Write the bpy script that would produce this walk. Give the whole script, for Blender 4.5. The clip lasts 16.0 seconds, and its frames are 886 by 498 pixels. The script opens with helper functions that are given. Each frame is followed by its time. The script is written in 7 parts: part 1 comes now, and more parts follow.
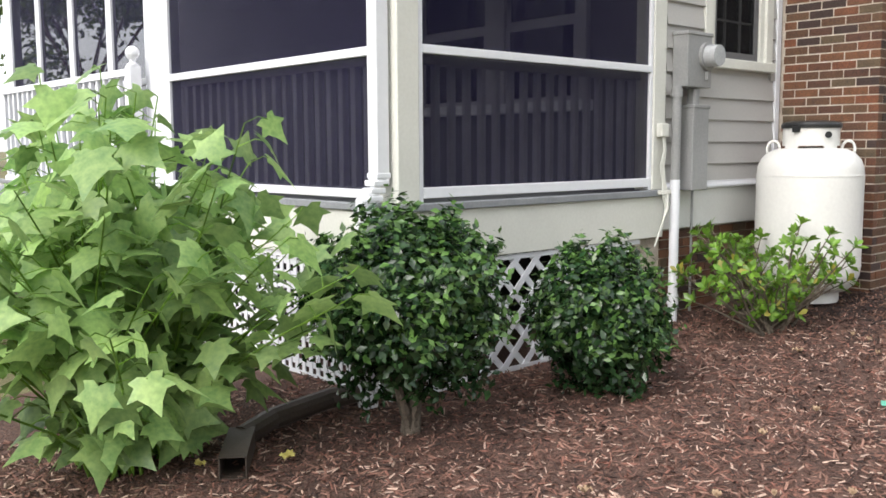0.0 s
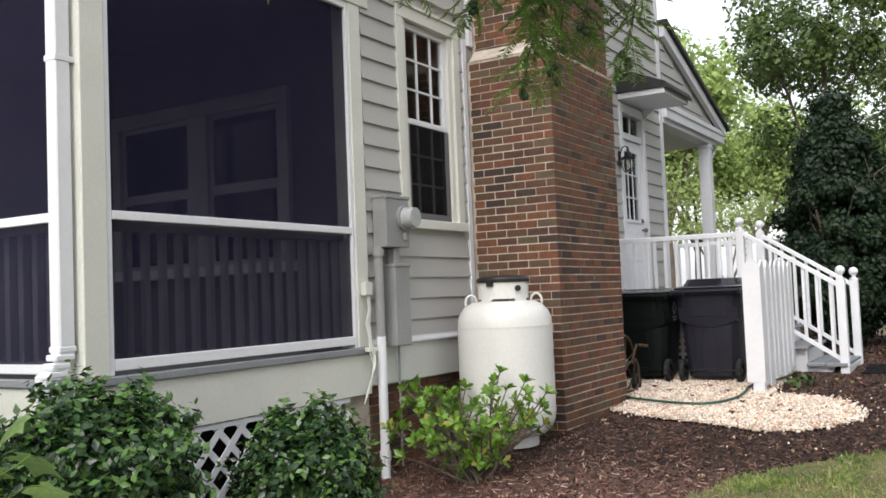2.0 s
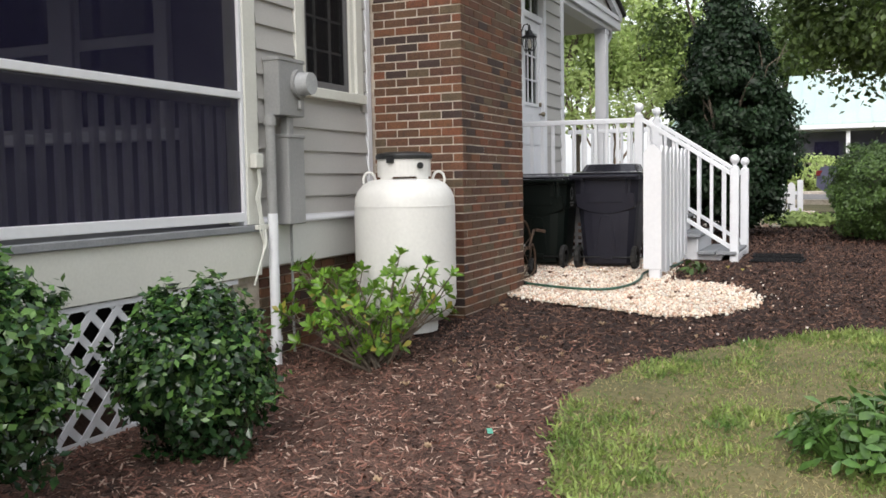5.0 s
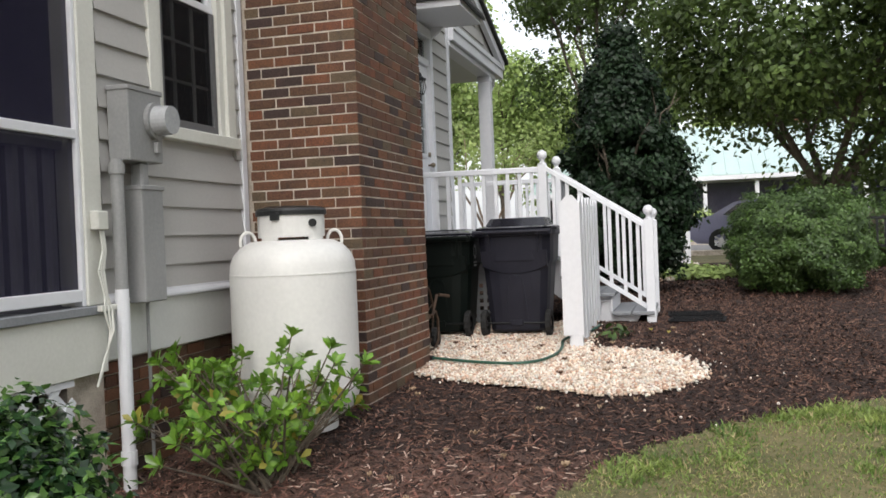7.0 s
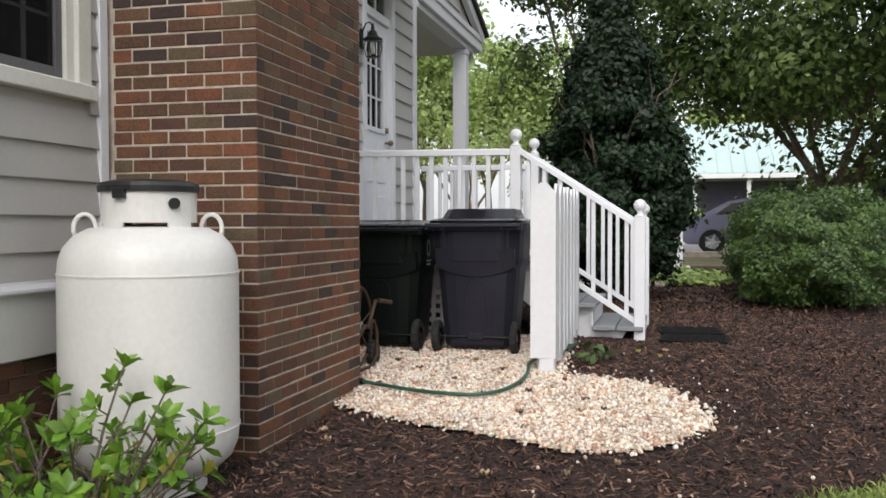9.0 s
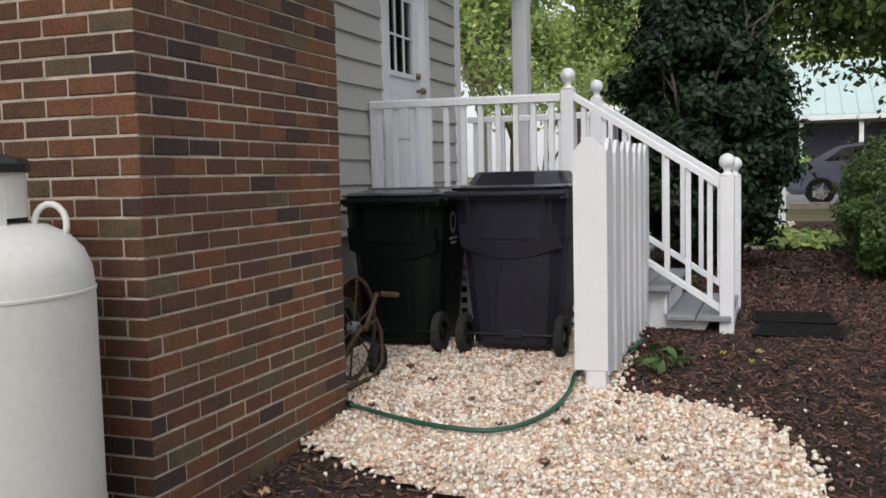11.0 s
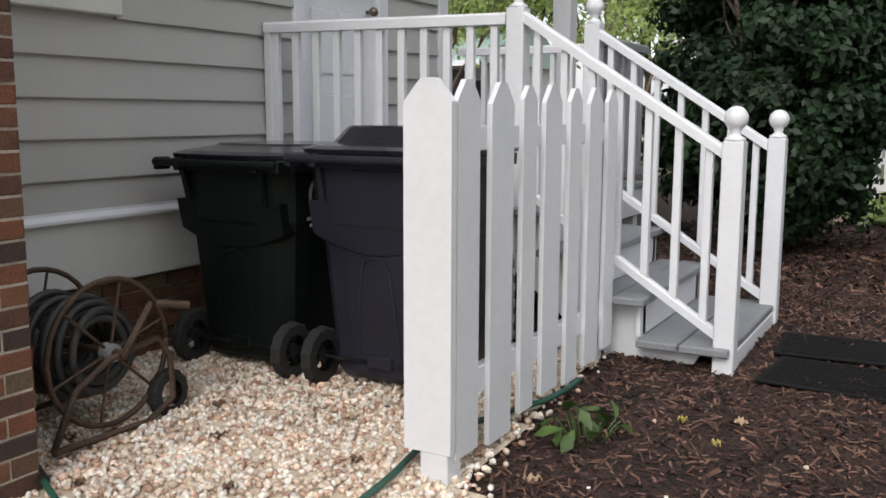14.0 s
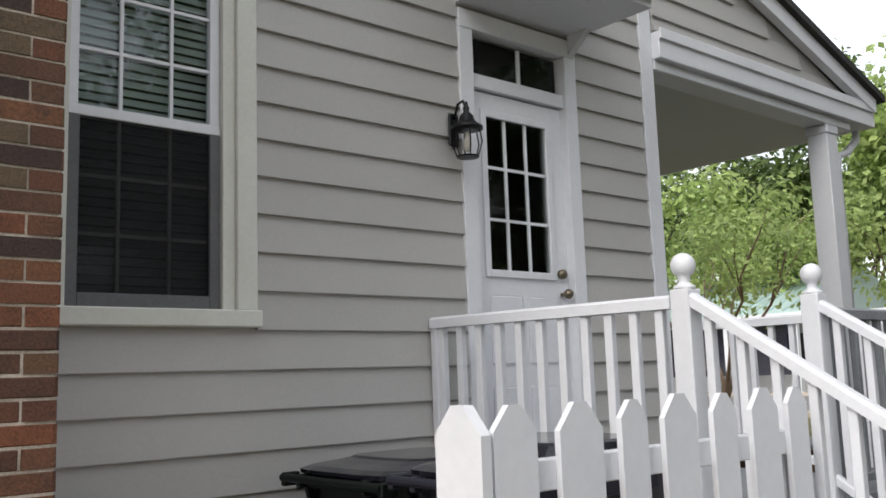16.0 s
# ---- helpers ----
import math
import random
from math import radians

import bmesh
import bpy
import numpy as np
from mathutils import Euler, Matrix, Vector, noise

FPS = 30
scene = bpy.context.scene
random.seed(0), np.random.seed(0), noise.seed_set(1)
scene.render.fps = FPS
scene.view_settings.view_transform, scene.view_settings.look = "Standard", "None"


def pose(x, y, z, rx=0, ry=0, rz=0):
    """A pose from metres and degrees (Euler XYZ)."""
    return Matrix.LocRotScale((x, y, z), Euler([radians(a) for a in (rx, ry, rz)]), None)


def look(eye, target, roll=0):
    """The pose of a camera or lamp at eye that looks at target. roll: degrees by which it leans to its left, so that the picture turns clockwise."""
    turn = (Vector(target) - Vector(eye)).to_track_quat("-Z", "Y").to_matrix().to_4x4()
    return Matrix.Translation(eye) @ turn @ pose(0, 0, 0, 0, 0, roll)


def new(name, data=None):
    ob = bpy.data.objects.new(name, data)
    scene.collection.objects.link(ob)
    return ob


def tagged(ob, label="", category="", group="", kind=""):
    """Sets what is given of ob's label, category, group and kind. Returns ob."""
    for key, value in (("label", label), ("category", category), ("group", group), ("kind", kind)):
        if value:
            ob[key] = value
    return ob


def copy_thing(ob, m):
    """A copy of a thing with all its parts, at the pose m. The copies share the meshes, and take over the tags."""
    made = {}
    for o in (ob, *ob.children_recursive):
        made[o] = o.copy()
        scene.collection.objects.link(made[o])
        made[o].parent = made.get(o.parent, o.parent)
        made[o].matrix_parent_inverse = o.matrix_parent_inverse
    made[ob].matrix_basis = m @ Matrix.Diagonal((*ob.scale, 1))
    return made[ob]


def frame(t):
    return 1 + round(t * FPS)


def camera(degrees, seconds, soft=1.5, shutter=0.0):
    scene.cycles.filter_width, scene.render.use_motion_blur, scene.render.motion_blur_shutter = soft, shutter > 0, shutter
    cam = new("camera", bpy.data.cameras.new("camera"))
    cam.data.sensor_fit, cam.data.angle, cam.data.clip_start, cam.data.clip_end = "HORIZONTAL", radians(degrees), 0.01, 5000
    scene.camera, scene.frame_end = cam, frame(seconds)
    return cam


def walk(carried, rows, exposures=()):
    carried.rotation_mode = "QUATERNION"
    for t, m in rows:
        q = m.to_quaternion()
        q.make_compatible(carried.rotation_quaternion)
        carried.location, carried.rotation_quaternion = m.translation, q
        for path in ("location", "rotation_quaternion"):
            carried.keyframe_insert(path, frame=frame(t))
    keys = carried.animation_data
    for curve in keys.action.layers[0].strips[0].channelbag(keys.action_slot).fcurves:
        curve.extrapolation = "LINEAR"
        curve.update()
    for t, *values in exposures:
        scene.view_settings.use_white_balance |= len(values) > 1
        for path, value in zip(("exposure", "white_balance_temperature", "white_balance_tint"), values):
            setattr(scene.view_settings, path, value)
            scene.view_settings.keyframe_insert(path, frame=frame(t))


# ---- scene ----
cam = camera(51.7, 16.0, soft=1.6)
PATH = [
    (0, (0.127, -0.165, 0.997), (1.45, 1.319, 0.779), -0.3),
    (0.5, (0.164, -0.199, 0.978), (1.67, 1.102, 0.784), -0.3),
    (1, (0.206, -0.233, 0.968), (1.82, 0.941, 0.832), -0.7),
    (1.5, (0.226, -0.235, 1.016), (1.91, 0.842, 0.963), -1.2),
    (2, (0.227, -0.265, 1.044), (1.936, 0.769, 1.147), -2.3),
    (2.5, (0.229, -0.221, 1.07), (1.933, 0.788, 1.349), -3.2),
    (3, (0.225, -0.282, 1.05), (1.933, 0.74, 1.247), -2.8),
    (3.3, (0.247, -0.255, 1.01), (1.965, 0.768, 1.038), -2.3),
    (3.5, (0.261, -0.227, 0.986), (1.981, 0.792, 0.925), -1.8),
    (4, (0.232, -0.197, 0.968), (1.966, 0.795, 0.868), -2.1),
    (4.5, (0.357, -0.057, 0.937), (2.098, 0.921, 0.817), -1.8),
    (5, (0.566, 0.097, 0.956), (2.391, 0.902, 0.811), -1.0),
    (5.2, (0.677, 0.209, 0.957), (2.544, 0.921, 0.859), -1.3),
    (7.5, (2.002, 0.876, 0.973), (3.936, 1.384, 0.934), -2.3),
    (8, (2.42, 0.925, 0.975), (4.358, 1.414, 0.903), -1.7),
    (8.5, (2.824, 0.951, 0.954), (4.778, 1.368, 0.884), 0.5),
    (9, (3.211, 0.919, 0.989), (5.149, 1.411, 0.938), -0.1),
    (11.3, (4.974, 0.869, 1.095), (6.826, 1.6, 0.913), -1.7),
    (11.5, (5.123, 0.857, 1.095), (6.963, 1.615, 0.897), -2.0),
    (12, (5.493, 0.849, 1.091), (7.322, 1.621, 0.851), -1.7),
    (12.5, (5.833, 0.76, 1.105), (7.602, 1.642, 0.798), 0.1),
    (13, (6.183, 0.664, 1.121), (7.944, 1.589, 0.913), 1.1),
    (13.5, (6.54, 0.538, 1.131), (8.299, 1.461, 0.901), 0.3),
    (14, (6.882, 0.37, 1.166), (8.609, 1.335, 0.874), 0.2),
    (14.5, (7.228, 0.282, 1.168), (8.912, 1.338, 0.945), 0.1),
    (15, (7.48, 0.112, 1.202), (8.966, 1.446, 1.098), -0.7),
    (15.5, (7.693, 0.064, 1.26), (9.1, 1.485, 1.265), -0.7),
    (16, (7.795, 0.059, 1.347), (9.085, 1.562, 1.623), -1.9),
]
EXPOSURES = [(0, 0.42), (0.5, 0.38), (1, 0.2), (1.5, 0.18), (2, 0.05), (2.5, -0.3), (3, -0.46), (3.5, -0.38), (4, -0.08), (5, 0.05), (7.5, -0.14), (9, -0.16), (11.5, -0.42), (12.5, -0.36), (13.5, -0.22), (14.5, -0.24), (15.5, -0.06), (16, -0.06)]
walk(cam, [(t, look(eye, target, roll)) for t, eye, target, roll in PATH], EXPOSURES)

# ---- world, sun and exposure ----
world = bpy.data.worlds.new("overcast_sky")
scene.world = world
world.use_nodes = True
_n, _l = world.node_tree.nodes, world.node_tree.links
sky = _n.new("ShaderNodeTexSky")
sky.sky_type, sky.sun_disc = "NISHITA", False
sky.sun_elevation, sky.sun_rotation = radians(40), radians(263)
sky.air_density, sky.dust_density = 1.0, 4.0
cloud = _n.new("ShaderNodeHueSaturation")
cloud.inputs["Saturation"].default_value = 0.45
cloud.inputs["Value"].default_value = 2.3
veil = _n.new("ShaderNodeMix")      # thin even cloud over the whole dome
veil.data_type = "RGBA"
veil.inputs["Factor"].default_value = 0.6
veil.inputs["B"].default_value = (3.75, 3.85, 4.1, 1)
_l.new(sky.outputs[0], veil.inputs["A"])
_l.new(veil.outputs["Result"], cloud.inputs["Color"])
_l.new(cloud.outputs[0], _n["Background"].inputs[0])
_n["Background"].inputs[1].default_value = 0.15

sun = new("sun", bpy.data.lights.new("sun", "SUN"))
sun.data.energy, sun.data.angle, sun.data.color = 1.35, radians(40), (1.0, 0.98, 0.96)
sun.matrix_world = look((-13, -1.5, 11), (0, 0, 0))


# ---- materials ----
def material(name, dark, light, rough=0.7, scale=6.0, fine=60.0, bump=0.15, vary=0.0, metal=0.0, through_light=0.0, mottle=0.5, coat=0.0, depth=0.01, island=False):
    """A two-scale noise material in real-world size. vary: brightness change from piece to piece."""
    m = bpy.data.materials.new(name)
    m.use_nodes = True
    n, l = m.node_tree.nodes, m.node_tree.links
    bsdf = n["Principled BSDF"]
    geo = n.new("ShaderNodeNewGeometry")
    big, small = n.new("ShaderNodeTexNoise"), n.new("ShaderNodeTexNoise")
    for tex, s in ((big, scale), (small, fine)):
        tex.inputs["Scale"].default_value = s
        tex.inputs["Detail"].default_value = 4
        l.new(geo.outputs["Position"], tex.inputs["Vector"])
    both = n.new("ShaderNodeMath")
    both.operation = "MULTIPLY_ADD"
    l.new(small.outputs["Fac"], both.inputs[0])
    both.inputs[1].default_value = 1 - mottle
    lin = n.new("ShaderNodeMath")
    lin.operation = "MULTIPLY"
    l.new(big.outputs["Fac"], lin.inputs[0])
    lin.inputs[1].default_value = mottle
    l.new(lin.outputs[0], both.inputs[2])
    ramp = n.new("ShaderNodeValToRGB")
    ramp.color_ramp.elements[0].position, ramp.color_ramp.elements[1].position = 0.34, 0.66
    ramp.color_ramp.elements[0].color, ramp.color_ramp.elements[1].color = (*dark, 1), (*light, 1)
    l.new(both.outputs[0], ramp.inputs[0])
    out = ramp.outputs[0]
    if vary:
        rnd = n.new("ShaderNodeObjectInfo").outputs["Random"] if not island else geo.outputs["Random Per Island"]
        rng = n.new("ShaderNodeMapRange")
        rng.inputs["To Min"].default_value, rng.inputs["To Max"].default_value = 1 - vary, 1 + vary
        l.new(rnd, rng.inputs["Value"])
        hsv = n.new("ShaderNodeHueSaturation")
        l.new(rng.outputs[0], hsv.inputs["Value"])
        l.new(out, hsv.inputs["Color"])
        out = hsv.outputs[0]
    l.new(out, bsdf.inputs["Base Color"])
    rr = n.new("ShaderNodeMapRange")
    rr.inputs["To Min"].default_value, rr.inputs["To Max"].default_value = max(0.03, rough - 0.12), min(1, rough + 0.12)
    l.new(big.outputs["Fac"], rr.inputs["Value"])
    l.new(rr.outputs[0], bsdf.inputs["Roughness"])
    bsdf.inputs["Metallic"].default_value = metal
    bsdf.inputs["Coat Weight"].default_value = coat
    if bump:
        b = n.new("ShaderNodeBump")
        b.inputs["Strength"].default_value, b.inputs["Distance"].default_value = bump, depth
        l.new(small.outputs["Fac"], b.inputs["Height"])
        l.new(b.outputs[0], bsdf.inputs["Normal"])
    if through_light:
        tr, mix = n.new("ShaderNodeBsdfTranslucent"), n.new("ShaderNodeMixShader")
        l.new(out, tr.inputs["Color"])
        mix.inputs[0].default_value = through_light
        l.new(bsdf.outputs[0], mix.inputs[1])
        l.new(tr.outputs[0], mix.inputs[2])
        l.new(mix.outputs[0], n["Material Output"].inputs["Surface"])
    return m


def palette(name, colours, rough=0.85, fine=90.0, bump=0.4, island=False, mottle=0.35, depth=0.006, big=7.0, stain=0.0):
    """A material whose pieces each take one of several colours, with grain over it."""
    m = material(name, (0.48, 0.48, 0.48), (1.22, 1.22, 1.22), rough, big, fine, bump, mottle=mottle, depth=depth)
    n, l = m.node_tree.nodes, m.node_tree.links
    bsdf = n["Principled BSDF"]
    rnd = n.new("ShaderNodeNewGeometry").outputs["Random Per Island"] if island else n.new("ShaderNodeObjectInfo").outputs["Random"]
    ramp = n.new("ShaderNodeValToRGB")
    ramp.color_ramp.interpolation = "CONSTANT"
    for i, c in enumerate(colours):
        e = ramp.color_ramp.elements[i] if i < 2 else ramp.color_ramp.elements.new(i / len(colours))
        e.position, e.color = i / len(colours), (*c, 1)
    l.new(rnd, ramp.inputs[0])
    mul = n.new("ShaderNodeMix")
    mul.data_type, mul.blend_type = "RGBA", "MULTIPLY"
    mul.inputs["Factor"].default_value = 1
    l.new(ramp.outputs[0], mul.inputs["A"])
    l.new(bsdf.inputs["Base Color"].links[0].from_socket, mul.inputs["B"])
    out = mul.outputs["Result"]
    if stain:
        spot, cut, burn = n.new("ShaderNodeTexNoise"), n.new("ShaderNodeMapRange"), n.new("ShaderNodeMix")
        spot.inputs["Scale"].default_value, spot.inputs["Detail"].default_value = 13, 3
        l.new(n.new("ShaderNodeNewGeometry").outputs["Position"], spot.inputs["Vector"])
        cut.inputs["From Min"].default_value, cut.inputs["From Max"].default_value, cut.inputs["To Max"].default_value = 0.56, 0.70, stain
        l.new(spot.outputs["Fac"], cut.inputs["Value"])
        burn.data_type = "RGBA"
        burn.inputs["B"].default_value = (0.032, 0.024, 0.022, 1)
        l.new(cut.outputs[0], burn.inputs["Factor"])
        l.new(out, burn.inputs["A"])
        out = burn.outputs["Result"]
    l.new(out, bsdf.inputs["Base Color"])
    return m


def glass_material(name, tint=(0.9, 0.95, 0.95), rough=0.02):
    m = bpy.data.materials.new(name)
    m.use_nodes = True
    n, l = m.node_tree.nodes, m.node_tree.links
    n.remove(n["Principled BSDF"])
    fres, tr, gl, mix = n.new("ShaderNodeFresnel"), n.new("ShaderNodeBsdfTransparent"), n.new("ShaderNodeBsdfGlossy"), n.new("ShaderNodeMixShader")
    fres.inputs[0].default_value = 1.5
    tr.inputs[0].default_value = (*tint, 1)
    gl.inputs["Roughness"].default_value = rough
    for a, b in ((fres.outputs[0], mix.inputs[0]), (tr.outputs[0], mix.inputs[1]), (gl.outputs[0], mix.inputs[2]), (mix.outputs[0], n["Material Output"].inputs[0])):
        l.new(a, b)
    return m


def mesh_screen_material(name, open_share, colour):
    """Fine insect mesh: part of the light goes straight through, the rest meets dark fibre."""
    m = bpy.data.materials.new(name)
    m.use_nodes = True
    n, l = m.node_tree.nodes, m.node_tree.links
    bsdf = n["Principled BSDF"]
    bsdf.inputs["Base Color"].default_value = (*colour, 1)
    bsdf.inputs["Roughness"].default_value = 0.6
    bsdf.inputs["Specular IOR Level"].default_value = 0.12
    geo, tex = n.new("ShaderNodeNewGeometry"), n.new("ShaderNodeTexNoise")
    tex.inputs["Scale"].default_value = 2.5
    l.new(geo.outputs["Position"], tex.inputs["Vector"])
    rng = n.new("ShaderNodeMapRange")
    rng.inputs["To Min"].default_value, rng.inputs["To Max"].default_value = open_share - 0.05, open_share + 0.05
    l.new(tex.outputs["Fac"], rng.inputs["Value"])
    tr, mix = n.new("ShaderNodeBsdfTransparent"), n.new("ShaderNodeMixShader")
    l.new(rng.outputs[0], mix.inputs[0])
    l.new(bsdf.outputs[0], mix.inputs[1])
    l.new(tr.outputs[0], mix.inputs[2])
    l.new(mix.outputs[0], n["Material Output"].inputs[0])
    return m


WHITE = material("white_paint", (0.69, 0.70, 0.735), (0.745, 0.755, 0.79), 0.42, 3, 30, 0.05, depth=0.002)
CREAM = material("cream_trim_paint", (0.60, 0.60, 0.55), (0.68, 0.68, 0.63), 0.5, 3, 50, 0.08, depth=0.002)
SIDING = material("grey_siding_paint", (0.395, 0.385, 0.37), (0.44, 0.43, 0.415), 0.55, 1.5, 70, 0.10, vary=0.03, depth=0.002)
SKIRT = material("pale_grey_board", (0.58, 0.585, 0.56), (0.64, 0.645, 0.62), 0.55, 2, 60, 0.1, depth=0.002)
DECKGREY = material("grey_deck_paint", (0.19, 0.20, 0.215), (0.27, 0.28, 0.295), 0.6, 5, 60, 0.2, depth=0.003)
BOXGREY = material("grey_metal_enamel", (0.24, 0.245, 0.245), (0.30, 0.30, 0.30), 0.45, 4, 60, 0.05)
MORTAR = material("mortar", (0.32, 0.27, 0.22), (0.64, 0.57, 0.49), 0.95, 12, 150, 0.5)
BRICKTONES = [(0.157, 0.063, 0.033), (0.123, 0.052, 0.030), (0.172, 0.075, 0.037), (0.107, 0.053, 0.032), (0.134, 0.073, 0.041), (0.099, 0.046, 0.030), (0.180, 0.067, 0.034), (0.055, 0.033, 0.028), (0.121, 0.084, 0.050), (0.141, 0.063, 0.035), (0.114, 0.058, 0.033)]
BRICK = palette("fired_brick", BRICKTONES, fine=120, bump=0.6, stain=0.35)
BRICKS = palette("fired_brick_joined", BRICKTONES, fine=120, bump=0.6, island=True, stain=0.35)
GROUNDSOIL = material("lawn_soil", (0.07, 0.075, 0.028), (0.20, 0.17, 0.08), 0.95, 1.2, 30, 0.6, depth=0.02)
MULCHBED = material("mulch", (0.013, 0.007, 0.006), (0.066, 0.033, 0.024), 0.95, 2.2, 75, 1.0, mottle=0.35, depth=0.03)
DARKCHIP = palette("dark_bark_chips", [(0.062, 0.029, 0.020), (0.024, 0.012, 0.009), (0.092, 0.046, 0.032), (0.014, 0.008, 0.007), (0.044, 0.021, 0.015), (0.230, 0.130, 0.092), (0.034, 0.017, 0.012), (0.150, 0.074, 0.050)], island=True, fine=200)
CHIP = palette("bark_chips", [(0.260, 0.118, 0.086), (0.100, 0.050, 0.038), (0.340, 0.190, 0.145), (0.044, 0.025, 0.020), (0.180, 0.090, 0.066), (0.560, 0.400, 0.320), (0.230, 0.120, 0.088), (0.070, 0.036, 0.028), (0.130, 0.064, 0.048)], island=True, fine=200)
STONE = palette("white_marble_pebbles", [(0.843, 0.717, 0.603), (0.902, 0.861, 0.762), (0.734, 0.599, 0.473), (0.902, 0.756, 0.603), (0.900, 0.850, 0.760), (0.612, 0.470, 0.367), (0.898, 0.809, 0.736), (0.789, 0.548, 0.407), (0.520, 0.330, 0.240)], island=True, rough=0.7, fine=70, bump=0.3)
STONE1 = palette("white_marble_pebble", [(0.843, 0.717, 0.603), (0.902, 0.861, 0.762), (0.734, 0.599, 0.473), (0.902, 0.756, 0.603), (0.900, 0.850, 0.760), (0.612, 0.470, 0.367), (0.898, 0.809, 0.736)], rough=0.7, fine=70, bump=0.3)
MULCHDRY = material("dry_mulch", (0.040, 0.022, 0.017), (0.205, 0.112, 0.084), 0.95, 2.2, 75, 1.0, mottle=0.35, depth=0.03)
LIDPLASTIC = material("glossy_lid_plastic", (0.010, 0.010, 0.015), (0.018, 0.018, 0.026), 0.15, 4, 150, 0.1, depth=0.002)
GRAVELBED = material("gravel_bed", (0.52, 0.42, 0.32), (0.74, 0.63, 0.50), 0.9, 20, 80, 0.8)
GRASS = material("grass_blades", (0.10, 0.19, 0.04), (0.34, 0.41, 0.12), 0.6, 3.4, 14, 0, vary=0.4, through_light=0.3, island=True, mottle=0.6)
STRAW = material("dry_grass_blades", (0.30, 0.25, 0.12), (0.54, 0.46, 0.25), 0.7, 3.4, 14, 0, vary=0.3, through_light=0.3, island=True)
BOXLEAF = material("boxwood_leaves", (0.009, 0.030, 0.012), (0.034, 0.078, 0.024), 0.22, 5, 30, 0, vary=0.45, through_light=0.12, island=True)
# Young growth, with leaf highlights also put into the lighter colour.
BOXTIP = material("boxwood_young_and_lit_leaves", (0.052, 0.12, 0.028), (0.125, 0.235, 0.055), 0.27, 5, 30, 0, vary=0.35, through_light=0.2, island=True)
SHRUBLEAF = material("shrub_leaves", (0.065, 0.165, 0.020), (0.23, 0.40, 0.050), 0.3, 5, 30, 0, vary=0.35, through_light=0.3, island=True)
SHRUBYELLOW = material("yellowing_shrub_leaves", (0.28, 0.26, 0.04), (0.42, 0.38, 0.08), 0.45, 5, 30, 0, vary=0.2, through_light=0.3, island=True)
MAPLELEAF = material("lobed_leaves", (0.165, 0.31, 0.105), (0.41, 0.57, 0.20), 0.42, 4, 40, 0.1, vary=0.35, through_light=0.42, island=True)
HOLLYLEAF = material("holly_leaves", (0.006, 0.017, 0.008), (0.019, 0.042, 0.015), 0.5, 3, 20, 0, vary=0.4, through_light=0.06, island=True)
HEDGELEAF = material("hedge_leaves", (0.028, 0.06, 0.014), (0.095, 0.165, 0.035), 0.5, 2, 20, 0, vary=0.35, through_light=0.15, island=True)
TREELEAF = material("tree_leaves", (0.05, 0.09, 0.025), (0.15, 0.215, 0.055), 0.5, 0.5, 6, 0, vary=0.4, through_light=0.3, island=True)
DARKTREELEAF = material("dark_tree_leaves", (0.035, 0.06, 0.02), (0.10, 0.15, 0.04), 0.5, 0.5, 6, 0, vary=0.4, through_light=0.25, island=True)
WOODSLEAF = material("bright_tree_leaves", (0.25, 0.36, 0.11), (0.48, 0.58, 0.21), 0.55, 0.3, 3, 0, vary=0.3, through_light=0.35, island=True)
CYPRESS = material("cypress_needles", (0.11, 0.23, 0.05), (0.25, 0.42, 0.09), 0.5, 4, 20, 0, vary=0.3, through_light=0.3, island=True)
BARK = material("bark", (0.07, 0.055, 0.042), (0.19, 0.155, 0.12), 0.95, 6, 60, 0.8, depth=0.02)
REDBARK = material("smooth_reddish_bark", (0.19, 0.125, 0.085), (0.33, 0.235, 0.17), 0.7, 5, 40, 0.3)
CONE = material("green_cones", (0.02, 0.042, 0.022), (0.05, 0.085, 0.045), 0.7, 40, 150, 0.5)
TANKWHITE = material("tank_enamel", (0.66, 0.655, 0.635), (0.73, 0.725, 0.70), 0.38, 2.5, 40, 0.03, depth=0.002)
BLACKPLASTIC = material("black_plastic", (0.010, 0.011, 0.012), (0.020, 0.021, 0.022), 0.42, 6, 120, 0.15, depth=0.002)
BINGREEN = material("dark_green_plastic", (0.002, 0.005, 0.004), (0.005, 0.008, 0.007), 0.5, 4, 150, 0.2, depth=0.002)
BINGREY = material("charcoal_plastic", (0.015, 0.0152, 0.023), (0.025, 0.0255, 0.037), 0.42, 4, 150, 0.2, depth=0.002)
RUST = material("rusty_brown_steel", (0.035, 0.024, 0.018), (0.12, 0.072, 0.045), 0.65, 14, 90, 0.3, metal=0.3)
HOSE = material("green_hose_rubber", (0.012, 0.06, 0.04), (0.03, 0.11, 0.075), 0.45, 10, 90, 0.1)
DARKHOSE = material("dark_hose_rubber", (0.02, 0.021, 0.02), (0.05, 0.05, 0.048), 0.5, 10, 90, 0.1)
BROWNPIPE = material("brown_drain_plastic", (0.030, 0.022, 0.017), (0.060, 0.045, 0.035), 0.55, 8, 90, 0.2)
IRON = material("black_iron", (0.010, 0.011, 0.012), (0.024, 0.025, 0.026), 0.4, 20, 120, 0.2, metal=0.6)
METERGLASS = material("meter_glass", (0.36, 0.37, 0.38), (0.46, 0.47, 0.48), 0.15, 20, 60, 0, coat=0.5)
BRASS = material("aged_brass", (0.16, 0.13, 0.09), (0.26, 0.22, 0.16), 0.3, 20, 80, 0.1, metal=0.9)
